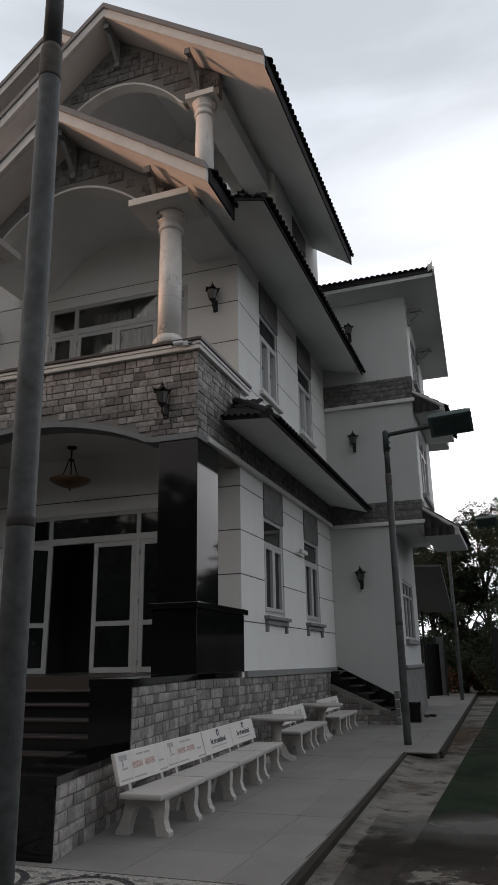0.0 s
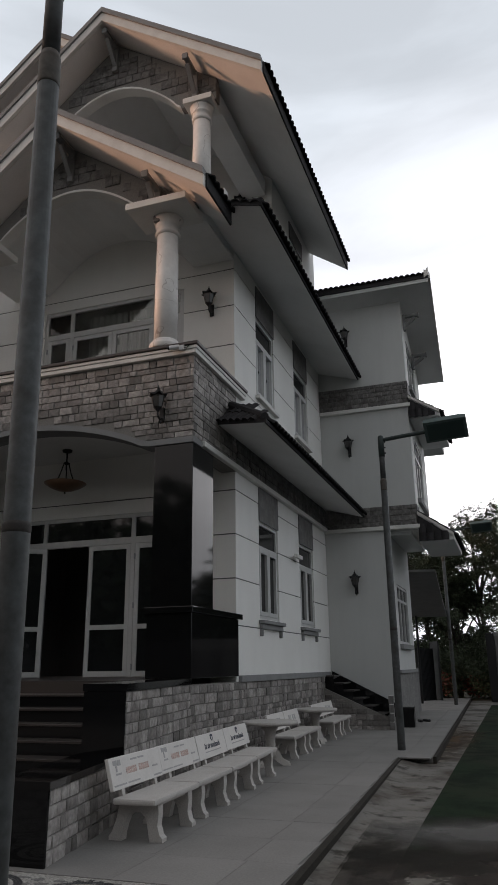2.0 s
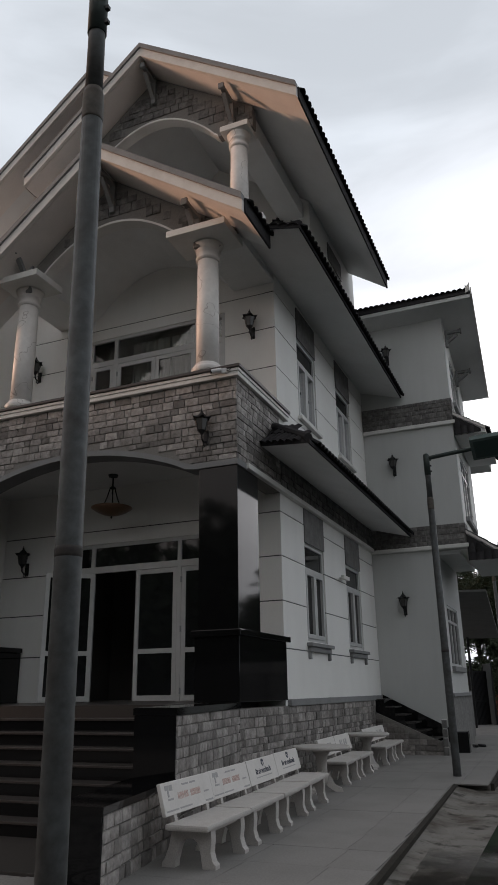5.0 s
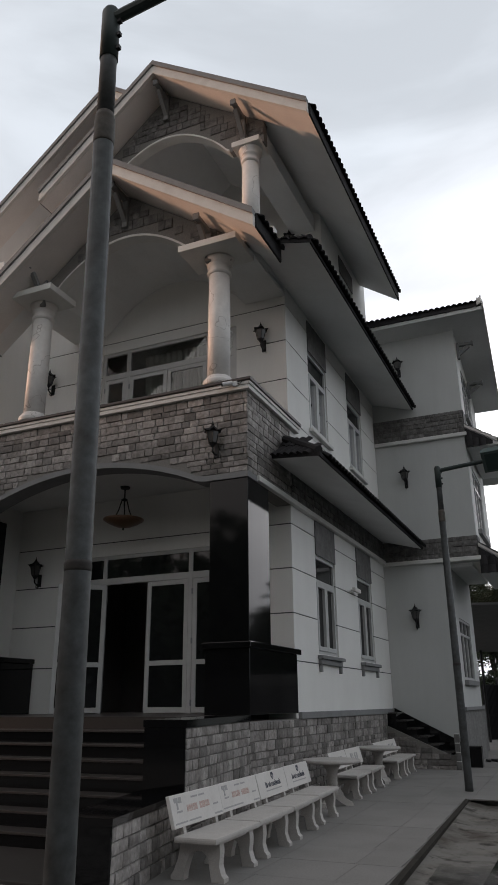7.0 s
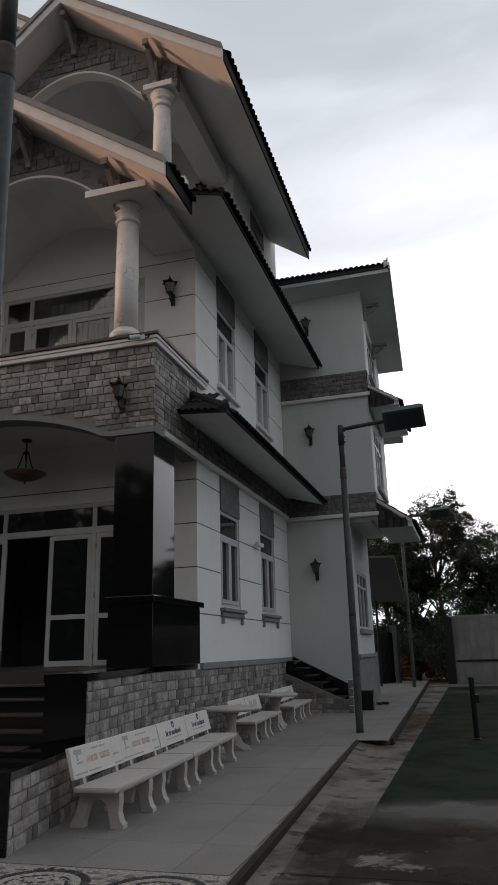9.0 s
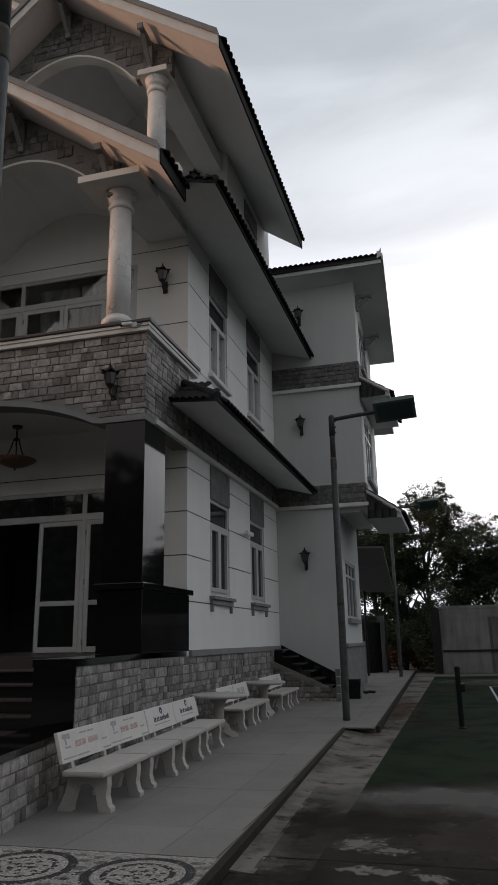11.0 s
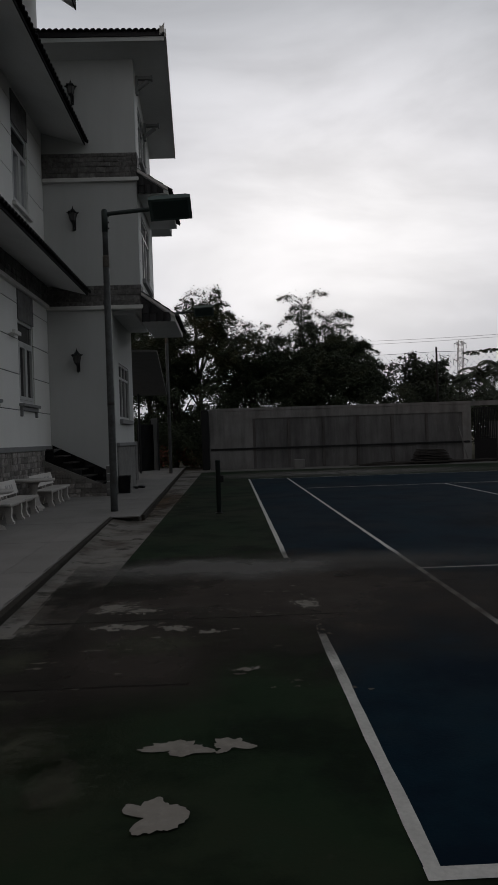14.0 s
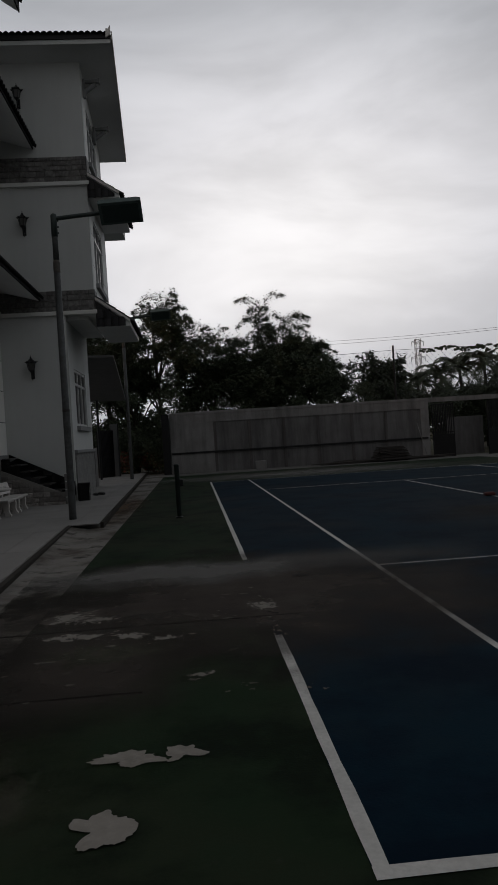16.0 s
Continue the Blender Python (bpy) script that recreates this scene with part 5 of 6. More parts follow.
for k in range(7):
    x1 = -3.78 - 0.24 * k
    z = 0.1 + 0.18 * (k + 1)
    part("step", box(max(x1 - 0.24, XB + 0.001) if k < 6 else XB + 0.001, x1, 16.75, YG - 0.06, 0.09, z - 0.03), M_BLACK, stair)
    part("tread", box(max(x1 - 0.24, XB + 0.001) if k < 6 else XB + 0.001, x1 + 0.02, 16.75, YG - 0.06, z - 0.029, z, 0.004), M_STEP, stair)
part("flank", prism([(XB + 0.001, 0.08), (-3.72, 0.08), (-3.72, 0.38), (-4.0, 0.42), (XB + 0.001, 1.05)], "y", 16.66, 16.748), M_MORTAR, stair, "stone faced stair flank")
part("skirting", prism([(XB + 0.001, 1.0), (-3.74, 0.25), (-3.74, 0.62), (XB + 0.001, 1.46)], "y", YG - 0.055, YG - 0.003), M_BLACK, stair, "black granite skirting up the stair")
tagged(part("stone_block", box(-3.66, -3.36, 17.40, 17.69, 0.09, 0.58, 0.02), M_BLACK), "black granite block at the foot of the side stair", "block")
newel = thing("newel_post", "short banded stone post at the foot of the side stair", "post")
for k in range(4):
    part("block", box(-3.84, -3.722, 16.54, 16.655, 0.09 + 0.2 * k, 0.275 + 0.2 * k, 0.012), M_SLATE, newel)
    part("band", box(-3.83, -3.732, 16.55, 16.645, 0.276 + 0.2 * k, 0.289 + 0.2 * k), M_TRIM, newel, "pale band")
tagged(part("low_pillar", box(-4.6, -4.0, 23.8, 24.4, 0.09, 1.5, 0.02), M_SLATE), "dark stone gate pillar beyond the wing", "pillar")
lean = thing("rear_lean_to", "dark sheet canopy behind the rear wing", "canopy", kind="structure")
part("sheet", hexa([(-5.6, 22.0, 4.55), (-2.95, 22.0, 4.45), (-3.35, 30.0, 3.50), (-5.6, 30.0, 3.55)], [(-5.6, 22.0, 4.62), (-2.95, 22.0, 4.52), (-3.35, 30.0, 3.57), (-5.6, 30.0, 3.62)]), M_LEDGE, lean)
for x, y in ((-5.2, 29.5), (-4.55, 29.5)):
    part("post", tube([(x, y, 0.05), (x, y, 3.55)], 0.05), M_IRON, lean)


# ---------------------------------------------------------------- boundary wall
YW = 33.0
M_PILASTER = mat("rust_stained_pilaster", (0.105, 0.098, 0.096), 0.9, grain=0.15, stain=0.6, sscale=1.2, stain_rgb=(0.07, 0.056, 0.05), streak=0.4)
bw = tagged(part("boundary_wall", box(-1.6, 11.2, YW, YW + 0.2, -0.02, 2.80), M_WALLC), "weathered grey boundary wall behind the court", "wall", kind="structure")
part("coping", box(-1.62, 11.22, YW - 0.05, YW + 0.25, 2.802, 2.95, 0.02), M_WALLD, bw, "pale stained coping")
part("top_beam", box(-1.6, 11.2, YW - 0.04, YW - 0.002, 2.42, 2.80, 0.01), M_WALLD, bw, "pale stained top beam")
part("end_panel", box(-1.6, 0.55, YW - 0.055, YW - 0.001, 0.0, 2.418, 0.01), M_WALLD, bw, "plain stained end panel")
part("end_panel", box(10.78, 11.2, YW - 0.055, YW - 0.001, 0.0, 2.418, 0.01), M_WALLD, bw, "plain stained end panel")
for k in range(6):
    x = 0.50 + 1.69 * k
    part("pilaster", box(x, x + 0.14, YW - 0.06, YW - 0.001, 0.0, 2.418, 0.01), M_PILASTER, bw, "shallow darker wall pilaster")
part("rail", box(-1.55, 11.1, YW - 0.10, YW - 0.062, 0.93, 1.02, 0.01), M_IRON, bw, "dark horizontal rail")
tagged(part("boundary_wall_right", box(15.3, 30, YW, YW + 0.2, -0.02, 3.12), M_WALLD), "pale boundary wall beyond the gate", "wall", kind="structure")
tagged(part("boundary_rail", box(15.3, 30, YW - 0.04, YW - 0.002, 1.0, 1.1), M_IRON), "dark rail on the boundary wall", "rail", kind="structure")
tagged(part("gate_lintel", box(11.2, 15.3, YW, YW + 0.2, 2.72, 2.95), M_WALLD), "concrete beam over the gateway", "beam", kind="structure")
tagged(part("wall_stub", box(12.75, 14.6, YW + 1.6, YW + 1.8, 0, 1.95), M_WALLC), "grey wall seen through the gateway", "wall", kind="structure")

rng = random.Random(12)
for k in range(9):
    x = 9.75 + 0.19 * k
    tagged(part("starter_bar", tube([(x, YW + 0.1, 2.95), (x + rng.uniform(-0.03, 0.03), YW + 0.1, 3.12 + rng.uniform(0, 0.12))], 0.012, 5), M_RUST), "rusty starter bar standing out of the coping", "bar", "starter bars")
tagged(part("leaning_rod", tube([(10.9, YW - 0.45, 0.0), (10.55, YW - 0.09, 1.75)], 0.02, 6), M_WALLD), "pale rod leaning on the boundary wall", "rod")


def gate_leaf(x, y, ang, w, h, solid=0.45):
    g = thing("gate_leaf", "open dark steel gate leaf with upright bars", "gate", "gate leaves", at=Matrix.Translation((x, y, -0.01)) @ Matrix.Rotation(radians(ang), 4, "Z"))
    for xx in (0, w - 0.06):
        part("stile", box(xx, xx + 0.06, -0.03, 0.03, 0, h, 0.005), M_IRON, g)
    for z in (0, h * 0.45, h - 0.06):
        part("rail", box(0.06, w - 0.06, -0.025, 0.025, z, z + 0.06, 0.004), M_IRON, g)
    part("sheet", box(0.06, w - 0.06, -0.006, 0.006, 0.06, h * solid - 0.06), M_IRON, g, "dark sheet infill")
    for k in range(1, 12):
        part("bar", box(0.06 + (w - 0.12) * k / 12 - 0.025, 0.06 + (w - 0.12) * k / 12 + 0.025, -0.02, -0.008, 0.06, h - 0.06), M_IRON, g)


gate_leaf(11.32, YW - 0.1, -20, 1.06, 2.62)
gate_leaf(15.22, YW - 0.1, 197, 1.28, 2.62)
gate_leaf(-4.9, 31.5, 60, 1.2, 2.3, 1.0)
gate_leaf(-4.0, 32.2, 112, 1.3, 2.6, 1.0)
tagged(part("gate_post", box(-1.98, -1.62, YW - 0.15, YW + 0.25, 0, 2.9, 0.02), M_IRON), "dark gate post at the end of the wall", "post")
tagged(part("concrete_block", box(2.35, 2.85, 31.6, 31.9, -0.012, 0.42, 0.03), M_WALLD), "pale concrete block by the boundary wall", "block")

# a heap of steel bars and planks by the wall
rng = random.Random(8)
for k in range(34):
    x, y, z = rng.uniform(5.8, 11.2), rng.uniform(31.4, 32.4), 0.02 + 0.02 * (k % 6)
    a = rng.uniform(-0.12, 0.12)
    l = rng.uniform(1.0, 2.6)
    bm = tube([(x - l / 2, y - a * l, z), (x + l / 2, y + a * l, z + rng.uniform(-0.01, 0.05))], 0.025, 6)
    tagged(part("scaffold_bar", bm, M_RUST), "rusty bar in the heap by the boundary wall", "bar", "heap of bars")
for k in range(9):
    z = 0.04 + 0.075 * k
    tagged(part("plank", box(-0.95 + 0.04 * k, 0.95 - 0.05 * k, -0.4, 0.4, z, z + 0.05, 0.006, pose(8.9, 31.9, 0, 0, 0, rng.uniform(-8, 8))), M_RUST), "old board stacked by the boundary wall", "board", "stacked boards")

# ---------------------------------------------------------------- court furniture
M_POST = mat("dark_green_post_paint", (0.006, 0.011, 0.009), 0.5, grain=0.1, spec=0.2)
np_ = thing("net_post", "dark green steel net post without its net", "net post", at=Matrix.Translation((-0.87, 12.13, 0)))
part("tube", tube([(0, 0, 0), (0, 0, 1.03)], 0.05, 14), M_POST, np_)
part("cap", lathe([(0.056, 1.02), (0.056, 1.05), (0.03, 1.065)], 14), M_POST, np_)
part("winch", box(0.03, 0.11, -0.035, 0.035, 0.62, 0.76, 0.01), M_IRON, np_, "small black winch")
part("foot", lathe([(0.075, 0.0), (0.075, 0.02), (0.05, 0.03)], 14), M_IRON, np_)
tagged(part("red_bundle", box(5.32, 5.54, 12.0, 12.14, 0.008, 0.08, 0.03), mat("faded_red_cloth", (0.07, 0.016, 0.014), 0.9)), "small dark red bundle lying on the court", "bundle")


# ---------------------------------------------------------------- lamp posts
M_SLEEVE = mat("dark_green_steel", (0.028, 0.040, 0.037), 0.5, metal=0.2, grain=0.15, stain=0.4, sscale=5)
M_COLLAR = mat("rust_stained_steel", (0.075, 0.066, 0.055), 0.7, grain=0.3, gscale=18, stain=0.7, sscale=7, stain_rgb=(0.045, 0.030, 0.020))


def lamp_post(x, y, h, arm, label, r0=0.068, r1=0.054, turn=0.0, clamp=True):
    p = thing("street_lamp", label, "street lamp", "lamp posts", at=Matrix.Translation((x, y, 0.09)) @ Matrix.Rotation(radians(turn), 4, "Z"))
    part("weld_seam", lathe([(r0 * 1.03, h * 0.355), (r0 * 1.07, h * 0.358), (r0 * 1.07, h * 0.362), (r0 * 1.02, h * 0.365)], 20), M_RUST, p, "dark weld seam", True)
    part("lower_tube", lathe([(r0 * 1.08, 0.0), (r0 * 1.06, 0.10), (r0 * 1.04, h * 0.36), (r0 * 1.02, h * 0.362), (r0 * 0.95, h * 0.815)], 20), M_POLE, p, "", True)
    part("collar", lathe([(r0 * 0.96, h * 0.812), (r0 * 1.0, h * 0.815), (r0 * 0.98, h * 0.845), (r0 * 0.84, h * 0.853)], 20), M_COLLAR, p, "rust stained collar", True)
    part("upper_tube", lathe([(r0 * 0.83, h * 0.845), (r1, h)], 20), M_POLE, p, "", True)
    part("cap", lathe([(r1 * 1.16, h - 0.42), (r1 * 1.16, h), (r1 * 0.9, h + 0.03), (r1 * 0.3, h + 0.045)], 18), M_SLEEVE, p, "dark green sleeve at the top", True)
    for k in range(3):
        part("bracket_bolt", box(r1 * 1.14, r1 + 0.035, -0.015, 0.015, h - 0.36 + 0.12 * k, h - 0.33 + 0.12 * k, 0.003), M_IRON, p)
    part("arm", tube([(0.02, 0, h - 0.06), (arm * 0.5, 0, h - 0.02), (arm + 0.05, 0, h + 0.02)], 0.042, 10), M_SLEEVE, p)
    head = part("lamp_head", prism([(-0.42, -0.06), (0.42, -0.06), (0.42, 0.03), (0.34, 0.07), (-0.34, 0.07), (-0.42, 0.03)], "y", -0.25, 0.25), M_HEAD, p, "dark green flood lamp housing")
    head.matrix_basis = pose(arm + 0.42, 0, h + 0.04, -38, -3, 0)
    part("lens", box(-0.36, 0.36, -0.20, 0.20, -0.070, -0.061, 0.003), mat("dull_lamp_glass", (0.03, 0.05, 0.048), 0.35, grain=0.1), head, "dark lamp glass")
    for k in range(7):
        part("fin", box(-0.27 + 0.09 * k, -0.25 + 0.09 * k, -0.18, 0.18, 0.07, 0.095), M_HEAD, head)
    return p


lamp_post(-2.97, 12.29, 6.02, 0.90, "grey steel lamp post on the walkway edge")
lamp_post(-3.16, 28.5, 6.80, 1.20, "grey steel lamp post far along the walkway")
lamp_post(14.65, 25.2, 6.3, 0.9, "grey steel lamp post on the far side of the court", turn=180)
near = lamp_post(-3.10, 0.865, 6.05, 1.0, "tall grey steel lamp post standing in the mosaic")
near.matrix_basis = Matrix.Translation((-3.115, 0.832, 0.09)) @ Matrix.Rotation(radians(0.62), 4, Vector((0.745, -0.667, 0)))


# ---------------------------------------------------------------- benches and tables
def bench_proto(kind):
    """A precast bench along y, its seat facing +x; the origin lies on the ground at its middle."""
    L = 1.10
    b = thing("bench", "", "bench", "precast benches")
    part("seat", box(-0.21, 0.25, -L / 2, L / 2, 0.375, 0.438, 0.022), M_BENCH, b)
    part("seat_apron", box(-0.14, 0.18, -L / 2 + 0.14, L / 2 - 0.14, 0.335, 0.376, 0.008), M_BENCH, b)
    tilt = Matrix.Translation((-0.20, 0, 0.44)) @ Matrix.Rotation(radians(-14), 4, "Y")
    back = part("backrest", box(-0.022, 0.022, -L / 2, L / 2, 0.06, 0.395, 0.010), M_PANEL, b, "pale printed backrest panel")
    back.matrix_basis = tilt
    for y in (-0.36, 0.36):
        part("back_post", box(-0.025, 0.02, y - 0.03, y + 0.03, -0.06, 0.10, 0.006, tilt), M_BENCH, b)
        leg = part("leg_frame", prism([(-0.20, 0.375), (0.215, 0.375), (0.222, 0.28), (0.21, 0.16), (0.235, 0.07), (0.265, 0.04), (0.265, 0.0), (0.13, 0.0), (0.12, 0.06), (0.10, 0.18),
                                       (0.08, 0.24), (0.03, 0.285), (-0.06, 0.285), (-0.11, 0.24), (-0.14, 0.16), (-0.165, 0.06), (-0.17, 0.0), (-0.31, 0.0), (-0.31, 0.04), (-0.275, 0.09), (-0.235, 0.20)], "y", y - 0.05, y + 0.05), M_BENCH, b, "curved precast leg frame")
    w = back

    def ink(y0, y1, z0, z1, m, label=""):
        part("print", box(0.0225, 0.0245, y0, y1, z0, z1), m, w, label)

    def text(s, size, y, z, m):
        cu = bpy.data.curves.new("lettering", "FONT")
        cu.body = s
        cu.size = size
        cu.extrude = 0.001
        cu.align_x, cu.align_y = "CENTER", "CENTER"
        cu.materials.append(m)
        t = new("lettering", cu)
        t.parent = w
        t.matrix_basis = Matrix.Translation((0.0245, y, z)) @ Matrix(((0, 0, 1, 0), (1, 0, 0, 0), (0, 1, 0, 0), (0, 0, 0, 1)))
    if kind == "red":
        for k, wd in enumerate((0.034, 0.036, 0.030, 0.036, 0.034, 0.0, 0.034, 0.036, 0.034, 0.036, 0.034)):
            y = -0.24 + 0.046 * k
            if wd:
                ink(y, y + wd * 0.35, 0.195, 0.265, M_RED, "faded red lettering bar")
                ink(y + wd * 0.65, y + wd, 0.195, 0.265, M_RED, "faded red lettering bar")
                ink(y + wd * 0.35, y + wd * 0.65, 0.222 + 0.02 * (k % 2), 0.24 + 0.02 * (k % 2), M_RED, "faded red lettering bar")
        for y0, y1, z0, z1 in ((-0.12, 0.02, 0.325, 0.345), (0.05, 0.18, 0.325, 0.345), (-0.48, -0.40, 0.31, 0.36), (-0.39, -0.33, 0.30, 0.36), (-0.45, -0.34, 0.205, 0.225), (0.34, 0.46, 0.19, 0.21), (-0.52, -0.27, 0.095, 0.112), (-0.24, 0.02, 0.095, 0.112), (0.34, 0.52, 0.085, 0.105)):
            ink(y0, y1, z0, z1, M_GREYINK, "faded grey lettering bar")
        ink(-0.44, -0.41, 0.24, 0.31, M_GREYINK)
    elif kind == "dark":
        for k, (wd, h) in enumerate(((0.055, 0.08), (0.02, 0.07), (0.05, 0.055), (0.03, 0.07), (0.05, 0.055), (0.05, 0.055), (0.05, 0.055), (0.05, 0.08), (0.05, 0.055), (0.05, 0.055), (0.045, 0.08))):
            y = -0.29 + 0.054 * k
            ink(y, y + wd * 0.36, 0.185, 0.185 + h, M_INK, "dark lettering bar")
            ink(y + wd * 0.6, y + wd * 0.86, 0.185, 0.185 + min(h, 0.058), M_INK, "dark lettering bar")
        ink(-0.30, 0.30, 0.135, 0.15, M_GREYINK, "thin grey lettering bar")
        part("emblem", prism([(0.02, 0.27), (0.065, 0.30), (0.075, 0.355), (0.035, 0.375), (-0.02, 0.365), (-0.03, 0.31)], "x", 0.0225, 0.0245), M_INK, w, "dark rounded emblem")
        part("emblem_inset", prism([(0.02, 0.29), (0.045, 0.335), (0.0, 0.335)], "x", 0.0247, 0.0255), M_PANEL, w)
    else:
        for k, wd in enumerate((0.10, 0.04, 0.09, 0.09)):
            y = -0.28 + 0.14 * k
            ink(y, y + wd, 0.17, 0.29, M_GREYINK, "faded lettering bar")
    return b


PROTO = {k: bench_proto(k) for k in ("red", "dark", "plain")}
LABELS = {"red": "pale precast concrete bench with faded red print on its back",
          "dark": "pale precast concrete bench with dark lettering and emblem on its back",
          "plain": "pale precast concrete bench with faded grey print on its back"}
FIRST = {}
for kind, x, y, turn in (("red", -4.22, 4.72, 2.0), ("red", -4.28, 5.85, 2.5), ("dark", -4.35, 6.99, 3.8), ("dark", -4.44, 8.14, 3.5),
                         ("plain", -4.71, 10.92, 2.5), ("plain", -4.76, 12.06, 2.0), ("plain", -4.83, 14.35, 2.0), ("plain", -4.88, 15.5, 1.5)):
    m = pose(x, y, ZW, 0, 0, turn)
    if kind in FIRST:
        copy_thing(PROTO[kind], m)
    else:
        PROTO[kind].matrix_basis = m @ Matrix.Diagonal((0.92, 1, 0.84, 1))
        tagged(PROTO[kind], LABELS[kind])
        FIRST[kind] = True


def table_proto():
    t = thing("round_table", "round pale terrazzo table on a curved pedestal", "table", "precast tables")
    part("tabletop", lathe([(0.40, 0.60), (0.45, 0.615), (0.455, 0.645), (0.44, 0.66)], 36), M_BENCH, t, "", True)
    part("pedestal", lathe([(0.09, 0.12), (0.10, 0.2), (0.075, 0.35), (0.09, 0.5), (0.16, 0.60)], 20), M_BENCH, t, "", True)
    for k in range(3):
        a = 120 * k + 20
        part("foot", prism([(0.05, 0.34), (0.13, 0.22), (0.20, 0.10), (0.30, 0.05), (0.32, 0.0), (0.20, 0.0), (0.10, 0.06), (0.05, 0.10)], "y", -0.045, 0.045), M_BENCH, t, "curved pedestal foot").matrix_basis = Matrix.Rotation(radians(a), 4, "Z")
    return t


tb = table_proto()
tb.matrix_basis = pose(-4.64, 9.62, ZW)
copy_thing(tb, pose(-4.82, 13.22, ZW, 0, 0, 50))


# ---------------------------------------------------------------- wall lanterns
def lantern_proto():
    """A coach lantern: its wall face at y = 0, standing out towards -y; origin at the middle of its wall plate."""
    l = thing("wall_lantern", "black cast iron coach lantern on the wall", "lantern", "wall lanterns")
    part("wall_plate", box(-0.055, 0.055, -0.025, 0.0, -0.20, 0.10, 0.012), M_IRON, l)
    part("arm", tube([(0, -0.02, -0.12), (0, -0.10, -0.17), (0, -0.19, -0.12), (0, -0.20, 0.0)], 0.018, 8), M_IRON, l)
    part("cup", lathe([(0.03, -0.02), (0.07, 0.03), (0.085, 0.05)], 6, Matrix.Translation((0, -0.20, 0))), M_IRON, l)
    part("glass", lathe([(0.08, 0.05), (0.125, 0.27)], 6, Matrix.Translation((0, -0.20, 0))), M_LGLASS, l, "smoked lantern glass")
    for k in range(6):
        a = 2 * math.pi * k / 6
        c, s = math.cos(a), math.sin(a)
        part("glazing_bar", tube([(0.083 * c, -0.20 + 0.083 * s, 0.05), (0.13 * c, -0.20 + 0.13 * s, 0.275)], 0.008, 6), M_IRON, l)
    bm = bmesh.new()
    rim, up, top = [], [], []
    for k in range(12):
        t = 2 * math.pi * k / 12
        tip = k % 2 == 0
        rim.append(bm.verts.new(((0.205 if tip else 0.145) * math.cos(t), -0.20 + (0.205 if tip else 0.145) * math.sin(t), 0.305 if tip else 0.268)))
        up.append(bm.verts.new((0.105 * math.cos(t), -0.20 + 0.105 * math.sin(t), 0.325)))
        top.append(bm.verts.new((0.03 * math.cos(t), -0.20 + 0.03 * math.sin(t), 0.41)))
    under = bm.verts.new((0, -0.20, 0.262))
    for k in range(12):
        j = (k + 1) % 12
        bm.faces.new((rim[k], rim[j], up[j], up[k]))
        bm.faces.new((up[k], up[j], top[j], top[k]))
        bm.faces.new((rim[j], rim[k], under))
    bm.faces.new(top)
    part("roof", bm, M_IRON, l, "flared crown with upturned points")
    part("drop", lathe([(0.004, -0.12), (0.02, -0.09), (0.012, -0.06), (0.032, -0.015)], 8, Matrix.Translation((0, -0.20, 0))), M_IRON, l)
    part("scroll", tube([(0, -0.03, -0.20), (0, -0.08, -0.24), (0, -0.13, -0.22), (0, -0.13, -0.17), (0, -0.09, -0.16)], 0.012, 6), M_IRON, l)
    part("finial", lathe([(0.012, 0.40), (0.028, 0.43), (0.012, 0.455), (0.006, 0.50)], 8, Matrix.Translation((0, -0.20, 0))), M_IRON, l)
    return l


lt = lantern_proto()
lt.matrix_basis = pose(-6.02, YB - 0.0, 5.72) @ Matrix.Diagonal((0.88, 0.88, 0.88, 1))
for x, y, z in ((-5.98, YF, 8.70), (-11.43, YF, 8.70), (-11.33, YF, 4.18), (-4.68, YG, 3.62), (-4.66, YG, 7.47), (-4.60, YG, 10.88), (-11.45, YB, 5.72), (-6.33, 13.27, 13.02)):
    copy_thing(lt, pose(x, y, z))

# hanging bowl lamp in the porch
ch = thing("pendant_lamp", "hanging amber glass bowl lamp under the porch ceiling", "pendant lamp", at=Matrix.Translation((-8.73, 9.6, 5.02)))
part("canopy", lathe([(0.03, 0.64), (0.09, 0.66), (0.10, 0.70)], 18), M_IRON, ch)
part("stem", tube([(0, 0, 0.30), (0, 0, 0.66)], 0.016, 8), M_IRON, ch)
part("hub", lathe([(0.02, 0.40), (0.07, 0.43), (0.02, 0.47)], 12), M_IRON, ch)
for k in range(3):
    a = 2 * math.pi * k / 3
    part("chain_arm", tube([(0.05 * math.cos(a), 0.05 * math.sin(a), 0.43), (0.12 * math.cos(a), 0.12 * math.sin(a), 0.20), (0.20 * math.cos(a), 0.20 * math.sin(a), 0.02)], 0.012, 6), M_IRON, ch)
part("bowl", lathe([(0.02, -0.14), (0.16, -0.11), (0.30, -0.05), (0.40, 0.015), (0.40, 0.03), (0.28, -0.03), (0.05, -0.10)], 32), M_SHADE, ch, "amber glass bowl", True)
part("bottom_knob", lathe([(0.006, -0.19), (0.02, -0.17), (0.012, -0.14)], 10), M_IRON, ch)

# small camera on the balcony coping, and a stub pipe on the side wall
cctv = thing("security_camera", "small white security camera below the balcony coping", "camera", at=Matrix.Translation((-5.64, YB - 0.05, 6.83)))
part("mount", box(-0.05, 0.05, -0.06, 0.05, -0.05, 0.05, 0.012), M_CAM, cctv)
part("body", tube([(-0.03, -0.08, 0.0), (-0.19, -0.13, -0.02)], 0.042, 12), M_CAM, cctv)
part("lens", tube([(-0.185, -0.129, -0.02), (-0.215, -0.139, -0.024)], 0.034, 12), M_IRON, cctv, "black camera lens")
